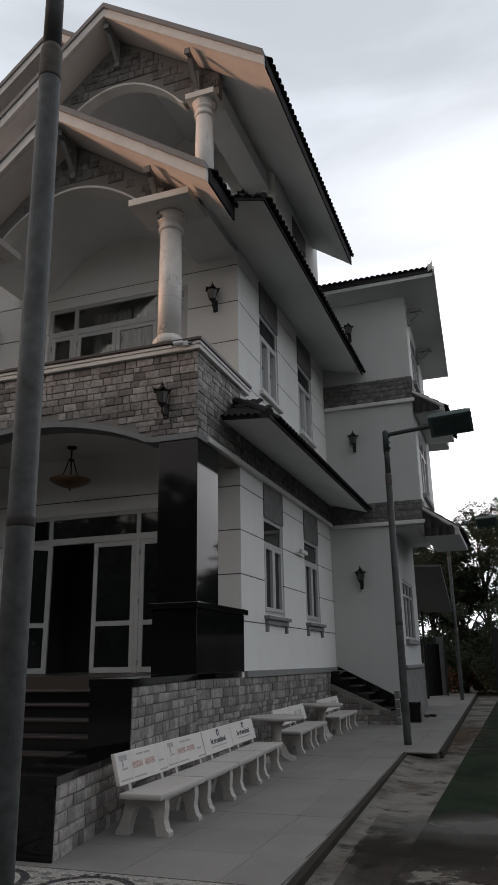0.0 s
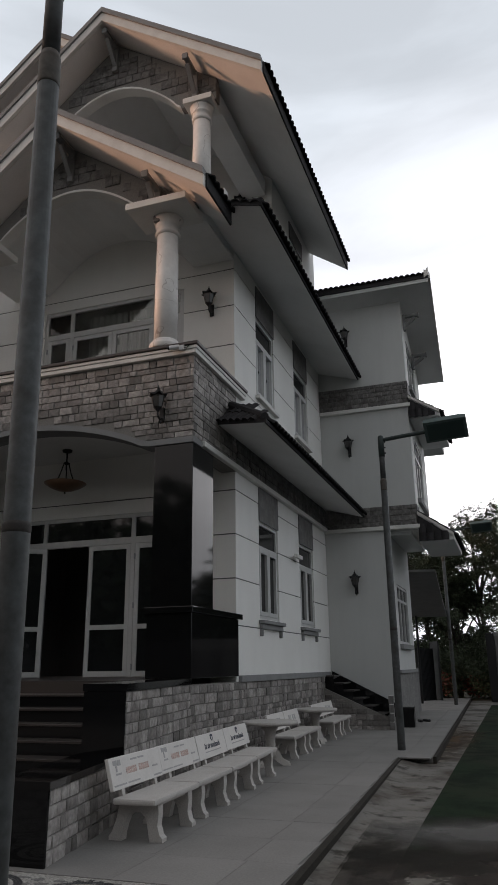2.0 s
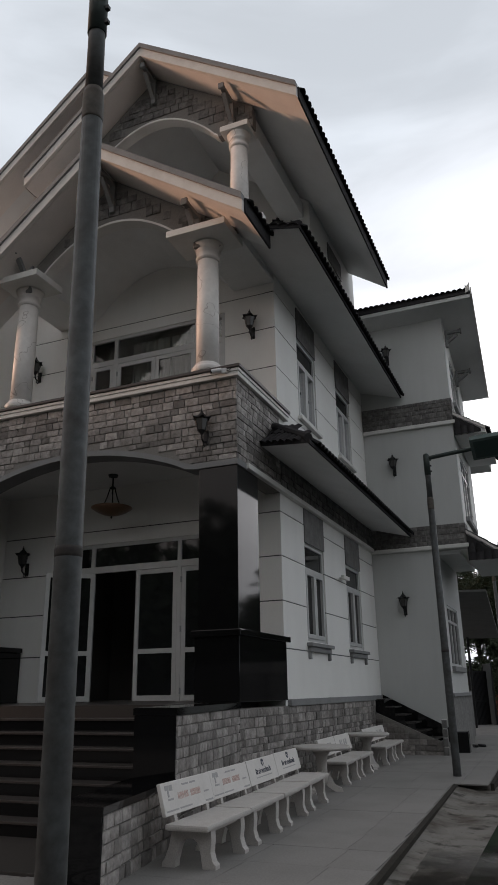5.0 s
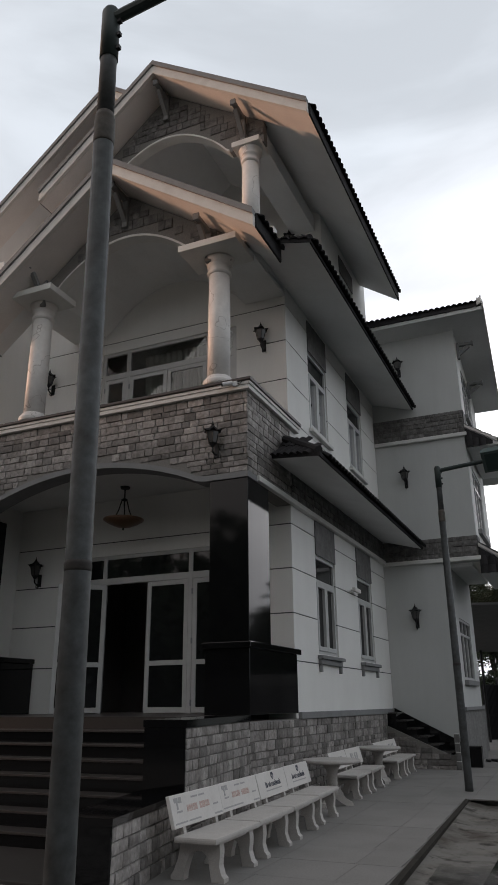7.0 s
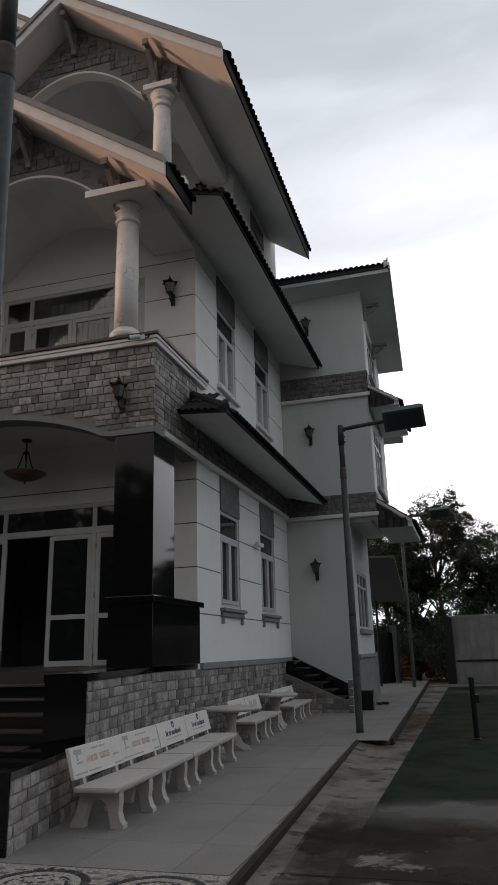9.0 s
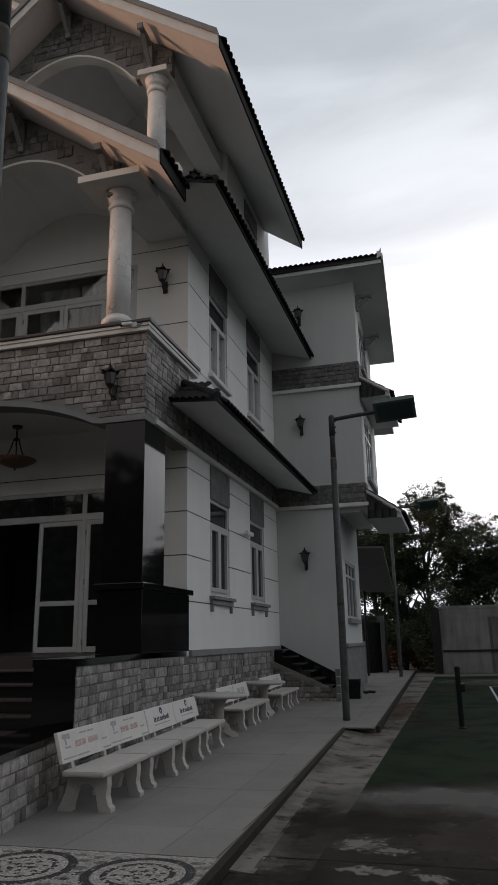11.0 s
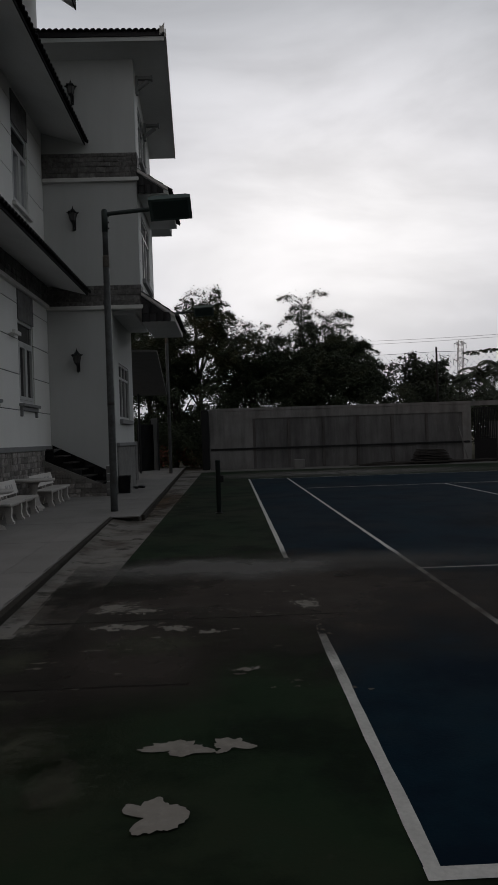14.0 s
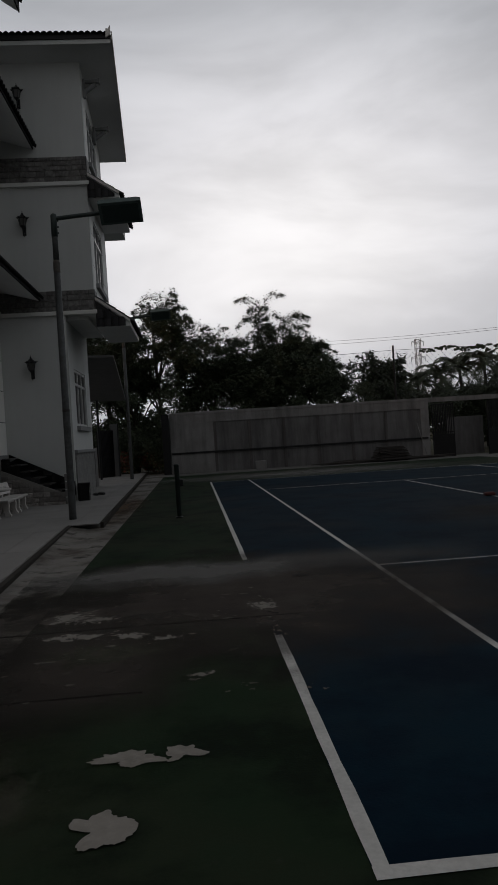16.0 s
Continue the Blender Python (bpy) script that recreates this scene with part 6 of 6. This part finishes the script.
part("cable", tube([(0.05, -0.03, 0.0), (0.09, -0.05, -0.03), (0.13, -0.04, 0.02), (0.15, 0.0, 0.10)], 0.008, 6), M_IRON, cctv, "thin black cable")
pl = thing("wall_camera", "small pale camera arm on the side wall between windows", "camera", at=Matrix.Translation((XW, 14.25, 4.05)))
part("arm", tube([(0, 0, 0), (0.10, 0, 0.0)], 0.02, 8), M_TRIM, pl)
part("body", box(0.08, 0.16, -0.18, 0.30, -0.05, 0.04, 0.015), M_TRIM, pl)
# shoes by the side stair
for k, (x, y, a) in enumerate(((-3.45, 19.3, 20), (-3.30, 19.45, 40))):
    tagged(part("shoe", box(-0.05, 0.05, -0.14, 0.14, 0, 0.07, 0.03, pose(x, y, ZW, 0, 0, a)), M_IRON), "dark shoe lying on the walkway", "shoe", "pair of shoes")


# ---------------------------------------------------------------- planting and distance
def leaf_cloud(centres, count, size, seed, elong=2.2):
    """Many small leaves scattered through round clumps, joined into one crown."""
    rng = random.Random(seed)
    verts, faces = [], []
    for k in range(count):
        c, r = centres[rng.randrange(len(centres))]
        d = Vector((rng.gauss(0, 1), rng.gauss(0, 1), rng.gauss(0, 1))).normalized() * r * rng.random() ** 0.45
        p = Vector(c) + Vector((d.x, d.y, d.z * 0.75))
        a = Euler((rng.uniform(0, 6.3), rng.uniform(0, 6.3), rng.uniform(0, 6.3))).to_matrix()
        s = size * rng.uniform(0.6, 1.4)
        o = len(verts)
        for q in ((0, -s * elong * 0.5, 0), (s * 0.5, 0, 0.1 * s), (0, s * elong * 0.5, 0), (-s * 0.5, 0, 0.1 * s)):
            verts.append(p + a @ Vector(q))
        faces.append((o, o + 1, o + 2, o + 3))
    me = bpy.data.meshes.new("crown")
    me.from_pydata(verts, [], faces)
    return me


def tree(x, y, h, spread, seed, leaves, label, size=0.065, trunk_r=0.14):
    """A trunk with limbs, twigs that arch outwards, and small leaves set along the twigs."""
    rng = random.Random(seed)
    t = thing("tree", label, "tree", "trees beyond the wall", at=Matrix.Translation((x, y, -0.03)))
    lean = rng.uniform(-0.5, 0.5)
    bm = tube([(0, 0, 0), (0.2 * lean, 0.05, h * 0.18), (0.6 * lean, 0, h * 0.36), (lean, 0.1, h * 0.55)], trunk_r, 8, trunk_r * 0.5)
    twigs = []
    for k in range(13):
        a = 2 * math.pi * k / 13 + rng.uniform(-0.3, 0.3)
        r = spread * rng.uniform(0.2, 0.8)
        s = Vector((0.6 * lean, 0, h * rng.uniform(0.2, 0.5)))
        e = Vector((r * math.cos(a) + lean, r * math.sin(a), h * rng.uniform(0.5, 0.86) * (1 - 0.12 * r / spread)))
        m = (s + e) / 2 + Vector((rng.uniform(-0.3, 0.3), rng.uniform(-0.3, 0.3), 0.25))
        tube([s, m, e], trunk_r * 0.38, 5, 0.02, bm)
        for q in range(13):
            b0 = m.lerp(e, rng.uniform(0.1, 1.0))
            d = Vector((rng.gauss(0, 1) + 0.7 * math.cos(a), rng.gauss(0, 1) + 0.7 * math.sin(a), rng.uniform(-0.35, 1.0))).normalized()
            l = spread * rng.uniform(0.22, 0.5) * (1.5 if rng.random() < 0.12 else 1.0)
            tip = b0 + d * l + Vector((0, 0, -0.22 * l))
            mid = b0 + d * l * 0.55 + Vector((0, 0, 0.07 * l))
            tube([b0, mid, tip], 0.014, 3, 0.004, bm)
            twigs.append((b0, mid, tip))
    part("trunk", bm, M_BARK, t)
    verts, faces = [], []
    for k in range(leaves):
        b0, mid, tip = twigs[rng.randrange(len(twigs))]
        u = rng.uniform(0.1, 1.0)
        p = b0.lerp(mid, u * 2) if u < 0.5 else mid.lerp(tip, u * 2 - 1)
        g = 0.20 * (1.12 - u * 0.85)
        p = p + Vector((rng.gauss(0, g), rng.gauss(0, g), rng.gauss(0, g * 0.8)))
        rot = Euler((rng.uniform(-0.9, 0.9), rng.uniform(-0.9, 0.9), rng.uniform(0, 6.3))).to_matrix()
        sz = size * rng.uniform(0.6, 1.4)
        o = len(verts)
        for q in ((0, -sz * 1.2, 0), (sz * 0.5, 0, 0.12 * sz), (0, sz * 1.2, 0), (-sz * 0.5, 0, 0.12 * sz)):
            verts.append(p + rot @ Vector(q))
        faces.append((o, o + 1, o + 2, o + 3))
    me = bpy.data.meshes.new("crown")
    me.from_pydata(verts, [], faces)
    me.materials.append(M_LEAF)
    cr = new("crown", me)
    cr.parent = t
    tagged(cr, "open crown of small dark leaves")
    return t


for x, y, h, spread, seed, leaves, size, label in (
        (-2.0, 37.5, 12.2, 3.6, 21, 44000, 0.052, "dark leafy tree behind the boundary wall"),
        (3.3, 38.0, 10.4, 4.2, 22, 50000, 0.052, "tall feathery dark tree behind the boundary wall"),
        (5.2, 36.8, 9.2, 2.4, 23, 36000, 0.052, "dense dark tree behind the boundary wall"),
        (0.4, 36.0, 8.4, 2.8, 24, 36000, 0.052, "dense dark tree behind the boundary wall"),
        (3.8, 35.6, 7.2, 2.4, 32, 24000, 0.065, "dense low tree close behind the boundary wall"),
        (7.3, 37.5, 7.0, 1.7, 25, 11000, 0.07, "smaller dark tree behind the boundary wall"),
        (9.25, 36.5, 7.3, 1.1, 26, 6000, 0.085, "slender dark tree behind the boundary wall"),
        (10.7, 37.0, 6.6, 1.3, 27, 6000, 0.085, "slender dark tree behind the boundary wall"),
        (-5.0, 40.0, 10.2, 3.4, 28, 26000, 0.07, "dark leafy tree beyond the side passage"),
        (-3.6, 38.0, 7.6, 2.6, 29, 18000, 0.07, "dark leafy tree beyond the side passage"),
        (14.6, 42.0, 4.9, 2.6, 30, 9000, 0.08, "low dark tree beyond the gateway"),
        (19.0, 41.0, 5.2, 3.2, 31, 12000, 0.08, "low dark tree beyond the gateway")):
    tree(x, y, h, spread, seed, leaves, label, size)


def palm(x, y, h, seed):
    rng = random.Random(seed)
    p = thing("palm_tree", "palm with drooping dark fronds beyond the wall", "palm", "palms", at=Matrix.Translation((x, y, -0.03)))
    part("trunk", tube([(0, 0, 0), (0.1, 0, h * 0.5), (0.0, 0.1, h)], 0.16, 8, 0.10), M_BARK, p)
    for k in range(26):
        a = 2 * math.pi * k / 13 + rng.uniform(-0.2, 0.2)
        up = rng.uniform(-0.5, 1.45)
        L = rng.uniform(1.9, 2.7)
        bm = bmesh.new()
        pts = [Vector((math.cos(a) * L * t * math.cos(up * 0.6), math.sin(a) * L * t * math.cos(up * 0.6), h + L * (t * math.sin(up) - 0.75 * t * t))) for t in (0, 0.2, 0.4, 0.6, 0.8, 1.0)]
        tube(pts, 0.02, 4, 0.006, bm)
        side = Vector((-math.sin(a), math.cos(a), 0))
        for i in range(22):
            t = 0.12 + 0.86 * i / 22
            j = min(int(t * 5), 4)
            q = pts[j].lerp(pts[j + 1], t * 5 - j)
            for s in (-1, 1):
                tip = q + side * s * 0.50 * (1 - 0.6 * t) + (pts[j + 1] - pts[j]).normalized() * 0.22 + Vector((0, 0, -0.16))
                w = (pts[j + 1] - pts[j]).normalized() * 0.05
                vs = [bm.verts.new(v) for v in (q - w, q + w, tip)]
                bm.faces.new(vs)
        part("frond", bm, M_PALM, p)
    return p


for x, y, h, s in ((14.9, 46, 4.7, 1), (16.2, 45, 5.0, 2), (17.7, 45.5, 5.5, 3), (19.2, 45, 5.8, 4), (20.9, 46, 5.7, 5), (22.6, 47, 5.9, 6), (13.6, 47, 4.4, 7)):
    palm(x, y, h, s)

# undergrowth close behind the wall
rng = random.Random(41)
me = leaf_cloud([((rng.uniform(-6.5, 11.5), rng.uniform(34.6, 37.5), rng.uniform(1.2, 4.3)), rng.uniform(0.5, 1.0)) for k in range(110)]
                + [((rng.uniform(-1.5, 7.0), rng.uniform(34.6, 37.5), rng.uniform(3.0, 5.6)), rng.uniform(0.5, 1.0)) for k in range(50)], 60000, 0.065, 42)
me.materials.append(M_LEAF)
tagged(new("undergrowth", me), "dense dark undergrowth close behind the boundary wall", "undergrowth", kind="stuff")

rng = random.Random(45)
me = leaf_cloud([((rng.uniform(11.5, 27.0), rng.uniform(43.0, 47.0), rng.uniform(0.8, 4.0)), rng.uniform(0.6, 1.1)) for k in range(120)], 30000, 0.09, 46)
me.materials.append(M_LEAF)
tagged(new("undergrowth", me), "dark undergrowth among the palms", "undergrowth", kind="stuff")
rng = random.Random(43)
me = leaf_cloud([((rng.uniform(-8.5, -1.4), rng.uniform(38.2, 39.6), rng.uniform(0.2, 2.7)), rng.uniform(0.5, 0.8)) for k in range(110)], 34000, 0.075, 44)
me.materials.append(M_LEAF)
tagged(new("hedge", me), "dense dark green hedge across the end of the passage", "hedge", kind="stuff")

# hedge and shrubs past the end of the walkway
rng = random.Random(17)
for k in range(12):
    x, y = -6.5 + 0.42 * k + rng.uniform(-0.1, 0.1), rng.uniform(35.0, 37.5)
    me = leaf_cloud([((0, 0, 0.5), 0.7), ((0.2, 0.1, 0.9), 0.55), ((-0.3, 0, 0.8), 0.5)], 420, 0.07, 60 + k)
    me.materials.append(M_REDLEAF if k % 4 == 1 else M_SHRUB)
    sh = new("shrub", me)
    sh.location = (x, y, 0)
    tagged(sh, "leafy garden shrub past the walkway's end", "shrub", "shrubs")
me = leaf_cloud([((-30 + 4.2 * k, 60 + 8 * math.sin(k * 1.7), 1.6 + 0.7 * math.sin(k * 2.3)), 3.0) for k in range(40)], 26000, 0.32, 77)
me.materials.append(M_LEAF)
tagged(new("far_woods", me), "dark belt of distant trees", "woods", kind="stuff")
# behind the walker, added and unseen: compound wall and trees that cut low light
tagged(part("boundary_wall_south", box(-45, 32, -16.2, -16.0, -0.03, 2.9), M_WALLC), "unseen weathered wall added to close the compound and cut low light", "wall", kind="structure")
tagged(part("boundary_wall_east", box(31.8, 32, -16, 34, -0.03, 2.9), M_WALLC), "unseen weathered wall added to close the compound and cut low light", "wall", kind="structure")
# unseen trees on three sides dim the porch and darken reflections
me = leaf_cloud([((-44 + 2.6 * k, -20 + 2.0 * math.sin(k * 1.9), 7.0 + 2.4 * math.sin(k * 2.3)), 4.8) for k in range(34)] + [((36 + 2 * math.sin(k * 1.3), -16 + 3.0 * k, 3.2 + 1.2 * math.sin(k * 2.1)), 3.2) for k in range(17)]
                + [((-24 + 2 * math.sin(k * 1.3), -16 + 3.0 * k, 4.6 + 1.2 * math.sin(k * 2.1)), 3.6) for k in range(20)], 68000, 0.46, 78)
me.materials.append(M_LEAF)
tagged(new("belt_of_trees", me), "unseen dark tree belt added to cut low sky and sunlight", "woods", kind="stuff")


# wire fence above the wall with a climbing plant
fence = thing("wire_fence", "tall wire mesh fence above the boundary wall", "fence")
for x in (9.9, 15.75, 23.0):
    part("post", tube([(x, YW + 1.0, -0.03), (x, YW + 1.0, 5.75)], 0.05, 8), M_IRON, fence)
bm = bmesh.new()
for k in range(64):
    x = 6.0 + 0.3 * k
    tube([(x, YW + 1.0, 2.9), (x + 2.3, YW + 1.0, 5.45)], 0.006, 3, None, bm)
    tube([(x + 2.3, YW + 1.0, 2.9), (x, YW + 1.0, 5.45)], 0.006, 3, None, bm)
tagged(part("mesh", bm, M_MESH, fence, "diamond wire mesh"), kind="stuff")
part("top_wire", tube([(4.5, YW + 1.0, 5.35), (9.9, YW + 1.0, 5.52), (15.75, YW + 1.0, 5.5), (26, YW + 1.0, 5.7)], 0.012, 5), M_IRON, fence)
rng = random.Random(5)
cs = []
for k in range(260):
    x = 11.3 + 15.0 * k / 260
    hang = 0.15 if x < 14.4 else 0.15 + 1.5 * min(1.0, (x - 14.4) / 1.6)
    cs.append(((x, YW + 1.0 + rng.uniform(-0.1, 0.1), 5.52 + 0.06 * math.sin(x * 3.1) - hang * rng.random() ** 2), 0.06 + 0.015 * max(0, x - 12) * rng.random()))
me = leaf_cloud(cs, 12000, 0.045, 91)
me.materials.append(M_LEAF)
tagged(new("creeper", me), "dark creeper hanging along the fence top", "creeper", kind="stuff")


def pylon(x, y, h, w):
    p = thing("pylon", "distant lattice steel power pylon", "pylon", "pylons", at=Matrix.Translation((x, y, 0)))
    bm = bmesh.new()
    r = h * 0.003

    def half(z):
        t = z / h
        return w * (0.5 - 0.36 * min(1, t / 0.62)) if t < 0.62 else w * 0.14
    zs = [h * k / 14 for k in range(15)]
    for z0, z1 in zip(zs, zs[1:]):
        a, b = half(z0), half(z1)
        for s0, s1 in (((1, 1), (1, -1)), ((1, -1), (-1, -1)), ((-1, -1), (-1, 1)), ((-1, 1), (1, 1))):
            tube([(s0[0] * a, s0[1] * a, z0), (s0[0] * b, s0[1] * b, z1)], r, 4, None, bm)
            tube([(s0[0] * a, s0[1] * a, z0), (s1[0] * b, s1[1] * b, z1)], r * 0.6, 3, None, bm)
            tube([(s1[0] * a, s1[1] * a, z0), (s0[0] * b, s0[1] * b, z1)], r * 0.6, 3, None, bm)
    part("mast", bm, M_STEEL, p)
    for z, l in ((h * 0.66, 0.30), (h * 0.80, 0.26), (h * 0.97, 0.22)):
        bm = bmesh.new()
        for s in (-1, 1):
            tube([(0, 0, z + h * 0.02), (s * w * l * 1.6, 0, z)], r, 4, None, bm)
            tube([(0, 0, z - h * 0.02), (s * w * l * 1.6, 0, z)], r, 4, None, bm)
            tube([(s * w * l * 1.6, 0, z), (s * w * l * 1.6, 0, z - h * 0.05)], r, 4, None, bm)
        part("cross_arm", bm, M_STEEL, p)
    return p


def at_bearing(az, d):
    return -0.5 + d * math.sin(radians(az)), -2.3 + d * math.cos(radians(az))


pylon(*at_bearing(17.85, 330), 41, 7.5)
pylon(*at_bearing(25.3, 260), 42, 7.5)
xb, yb = at_bearing(25.3, 260)
xc, yc = at_bearing(2.0, 300)
for side, z0, z1 in ((-3.0, 33.0, 39.0), (3.0, 34.0, 40.5)):
    pts = [(xb + side + (xc - xb) * k / 12, yb + (yc - yb) * k / 12, z0 + (z1 - z0) * k / 12 - 5 * k / 12 * (1 - k / 12)) for k in range(13)]
    tagged(part("power_line", tube(pts, 0.05, 4), M_STEEL), "thin power line running to the pylon", "power line", "power lines")


# ---------------------------------------------------------------- stones, slabs and mosaic, last
stonework(balcony, (XL, YB + 0.028, 5.26), (1, 0, 0), XB - XL - 0.0, 1.46, lambda u, v, w, h: max(arch(XL + u + q, ARC_X, ARC_W, ARC_Z0, ARC_Z1) for q in (-w / 2, 0, w / 2)) + 0.09 < 5.26 + v - h / 2, row=0.125, limit=300, seed=2)
stonework(balc_side, (XB - 0.028, YB + 0.02, 5.27), (0, 1, 0), YF - YB - 0.03, 1.45, row=0.125, seed=3)
stonework(pier, (splay(5.19, 0.018), 5.215, 0.09), -FL, math.hypot(YB - 5.19, 0.61) - 0.02, 1.26, row=0.125, seed=4)
stonework(low_wall, (splay(3.27, 0.018), 3.29, 0.09), -FL, math.hypot(1.92, 0.38) - 0.01, 0.57, row=0.115, seed=5)
stonework(plinth, (XB - 0.022, YB, 0.09), (0, 1, 0), 9.05, 1.24, row=0.125, limit=300, seed=6)
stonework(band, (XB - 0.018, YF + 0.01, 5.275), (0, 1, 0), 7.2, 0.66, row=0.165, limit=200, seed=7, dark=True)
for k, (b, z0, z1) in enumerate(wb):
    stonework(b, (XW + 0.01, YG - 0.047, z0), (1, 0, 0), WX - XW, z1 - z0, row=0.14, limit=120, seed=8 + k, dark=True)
stonework(stair, (XB + 0.01, 16.658, 0.09), (1, 0, 0), 1.7, 0.95, lambda u, v, w, h: v + 0.09 + h / 2 < 1.05 - (u + w / 2) * 0.40, row=0.12, seed=14)

# walkway slabs
bmesh_slab = {}


def slab_mesh(w, l):
    key = (round(w, 3), round(l, 3))
    if key not in bmesh_slab:
        bm = bmesh.new()
        add_box(bm, -w / 2 + 0.0025, w / 2 - 0.0025, -l / 2 + 0.0025, l / 2 - 0.0025, -0.02, 0.0)
        top = [v for v in bm.verts if v.co.z > -0.01]
        me = bpy.data.meshes.new("slab")
        bm.to_mesh(me)
        bm.free()
        me.materials.append(M_WALK)
        bmesh_slab[key] = me
    return bmesh_slab[key]


SL = 0.8
for j in range(39):
    y0 = 3.165 + SL * j
    edge = kerb_x(y0 + SL) - 0.055
    if y0 > 11.1:
        edge = -2.325 - 0.0277 * (y0 + SL - 11.35)
    x1 = edge
    k = 0
    while x1 > -5.4:
        w = SL if k else 0.45
        x0 = max(x1 - w, -5.44)
        if x1 - x0 > 0.1:
            ob = new("slab", slab_mesh(x1 - x0, SL))
            ob.location = ((x0 + x1) / 2, y0 + SL / 2, ZW - 0.0005 * ((j * 7 + k * 3) % 3))
            ob.parent = walkway
        x1 -= w
        k += 1


# pebble mosaic: laid in rings inside each medallion, in rows over the field
def pebbles():
    rng = random.Random(33)
    sorts = {"pale": ([], []), "grey": ([], []), "black": ([], [])}
    step = 0.022
    centres = [(-2.97 - 0.88 * i, 2.70 - 0.86 * j) for i in range(5) for j in range(5)]

    def pebble(k, px, py, size):
        vs, fs = sorts[k]
        o, r, t = len(vs), size * rng.uniform(0.92, 1.06), rng.uniform(0, 1.5)
        for q in range(5):
            vs.append((px + r * math.cos(t + q * 1.2566), py + r * math.sin(t + q * 1.2566), ZW - 0.002))
        vs.append((px, py, ZW + 0.002 + rng.uniform(0, 0.001)))
        for q in range(5):
            fs.append((o + q, o + (q + 1) % 5, o + 5))

    def inside(x, y):
        return x < kerb_x(y) - 0.065 and y < 3.15

    # darker spots: grey stones in a loose grid, small black ones in groups
    grey, black = [], []
    for i in range(26):
        for j in range(22):
            grey.append((-6.2 + 0.15 * i + 0.075 * (j % 2) + rng.uniform(-0.02, 0.02), 0.4 + 0.125 * j + rng.uniform(-0.02, 0.02), rng.uniform(0.045, 0.062), rng.uniform(0.026, 0.04)))
    for k in range(70):
        bx, by = rng.uniform(-6.2, -2.4), rng.uniform(0.4, 3.1)
        for q in range(4):
            black.append((bx + rng.gauss(0, 0.07), by + rng.gauss(0, 0.05), 0.024, 0.017))
    cells = {}
    for kind, spots in (("grey", grey), ("black", black)):
        for s in spots:
            for ci in (-1, 0, 1):
                for cj in (-1, 0, 1):
                    cells.setdefault((int(s[0] / 0.1) + ci, int(s[1] / 0.1) + cj), []).append((kind,) + s)

    y = 0.5
    while y < 3.15:
        x = -6.2
        while x < -2.0:
            px, py = x + rng.uniform(-0.003, 0.003), y + rng.uniform(-0.003, 0.003)
            if inside(px, py) and min(math.hypot(px - cx, py - cy) for cx, cy in centres) > 0.388:
                k = "pale"
                for kind, sx, sy, rx, ry in cells.get((int(px / 0.1), int(py / 0.1)), ()):
                    if ((px - sx) / rx) ** 2 + ((py - sy) / ry) ** 2 < 1:
                        k = kind
                pebble(k, px, py, step * 0.62)
            x += step
        y += step
    for cx, cy in centres:
        dots = [(0.155 * math.cos(a * 0.785 + 0.3), 0.155 * math.sin(a * 0.785 + 0.3)) for a in range(8)]
        dots += [(0.075 * math.cos(a * 1.257), 0.075 * math.sin(a * 1.257)) for a in range(5)] + [(0.0, 0.0)]
        for ring in range(18):
            r = step * ring
            n = max(1, int(2 * math.pi * r / step))
            for a in range(n):
                t = 2 * math.pi * a / n + ring * 0.4
                px, py = cx + r * math.cos(t), cy + r * math.sin(t)
                if not inside(px, py):
                    continue
                k = "pale"
                if ring >= 15:
                    k = "black" if rng.random() < 0.93 else "grey"
                elif ring in (10, 11):
                    k = "black" if noise.noise(Vector((12 * math.cos(t), 12 * math.sin(t), cx + ring))) > -0.12 else "pale"
                elif ring < 9:
                    near_dot = min(math.hypot(px - cx - dx, (py - cy - dy) * 1.3) for dx, dy in dots)
                    k = "black" if near_dot < 0.024 else "grey" if noise.noise(Vector((px * 22, py * 22, 1))) > 0.3 else "pale"
                pebble(k, px, py, step * 0.66)
    for k, m in (("pale", M_PEB_W), ("grey", M_PEB_G), ("black", M_PEB_K)):
        me = bpy.data.meshes.new("pebbles")
        me.from_pydata(sorts[k][0], [], sorts[k][1])
        me.materials.append(m)
        ob = new("pebbles", me)
        ob.parent = mosaic
        tagged(ob, k + " mosaic pebbles", kind="stuff")


pebbles()
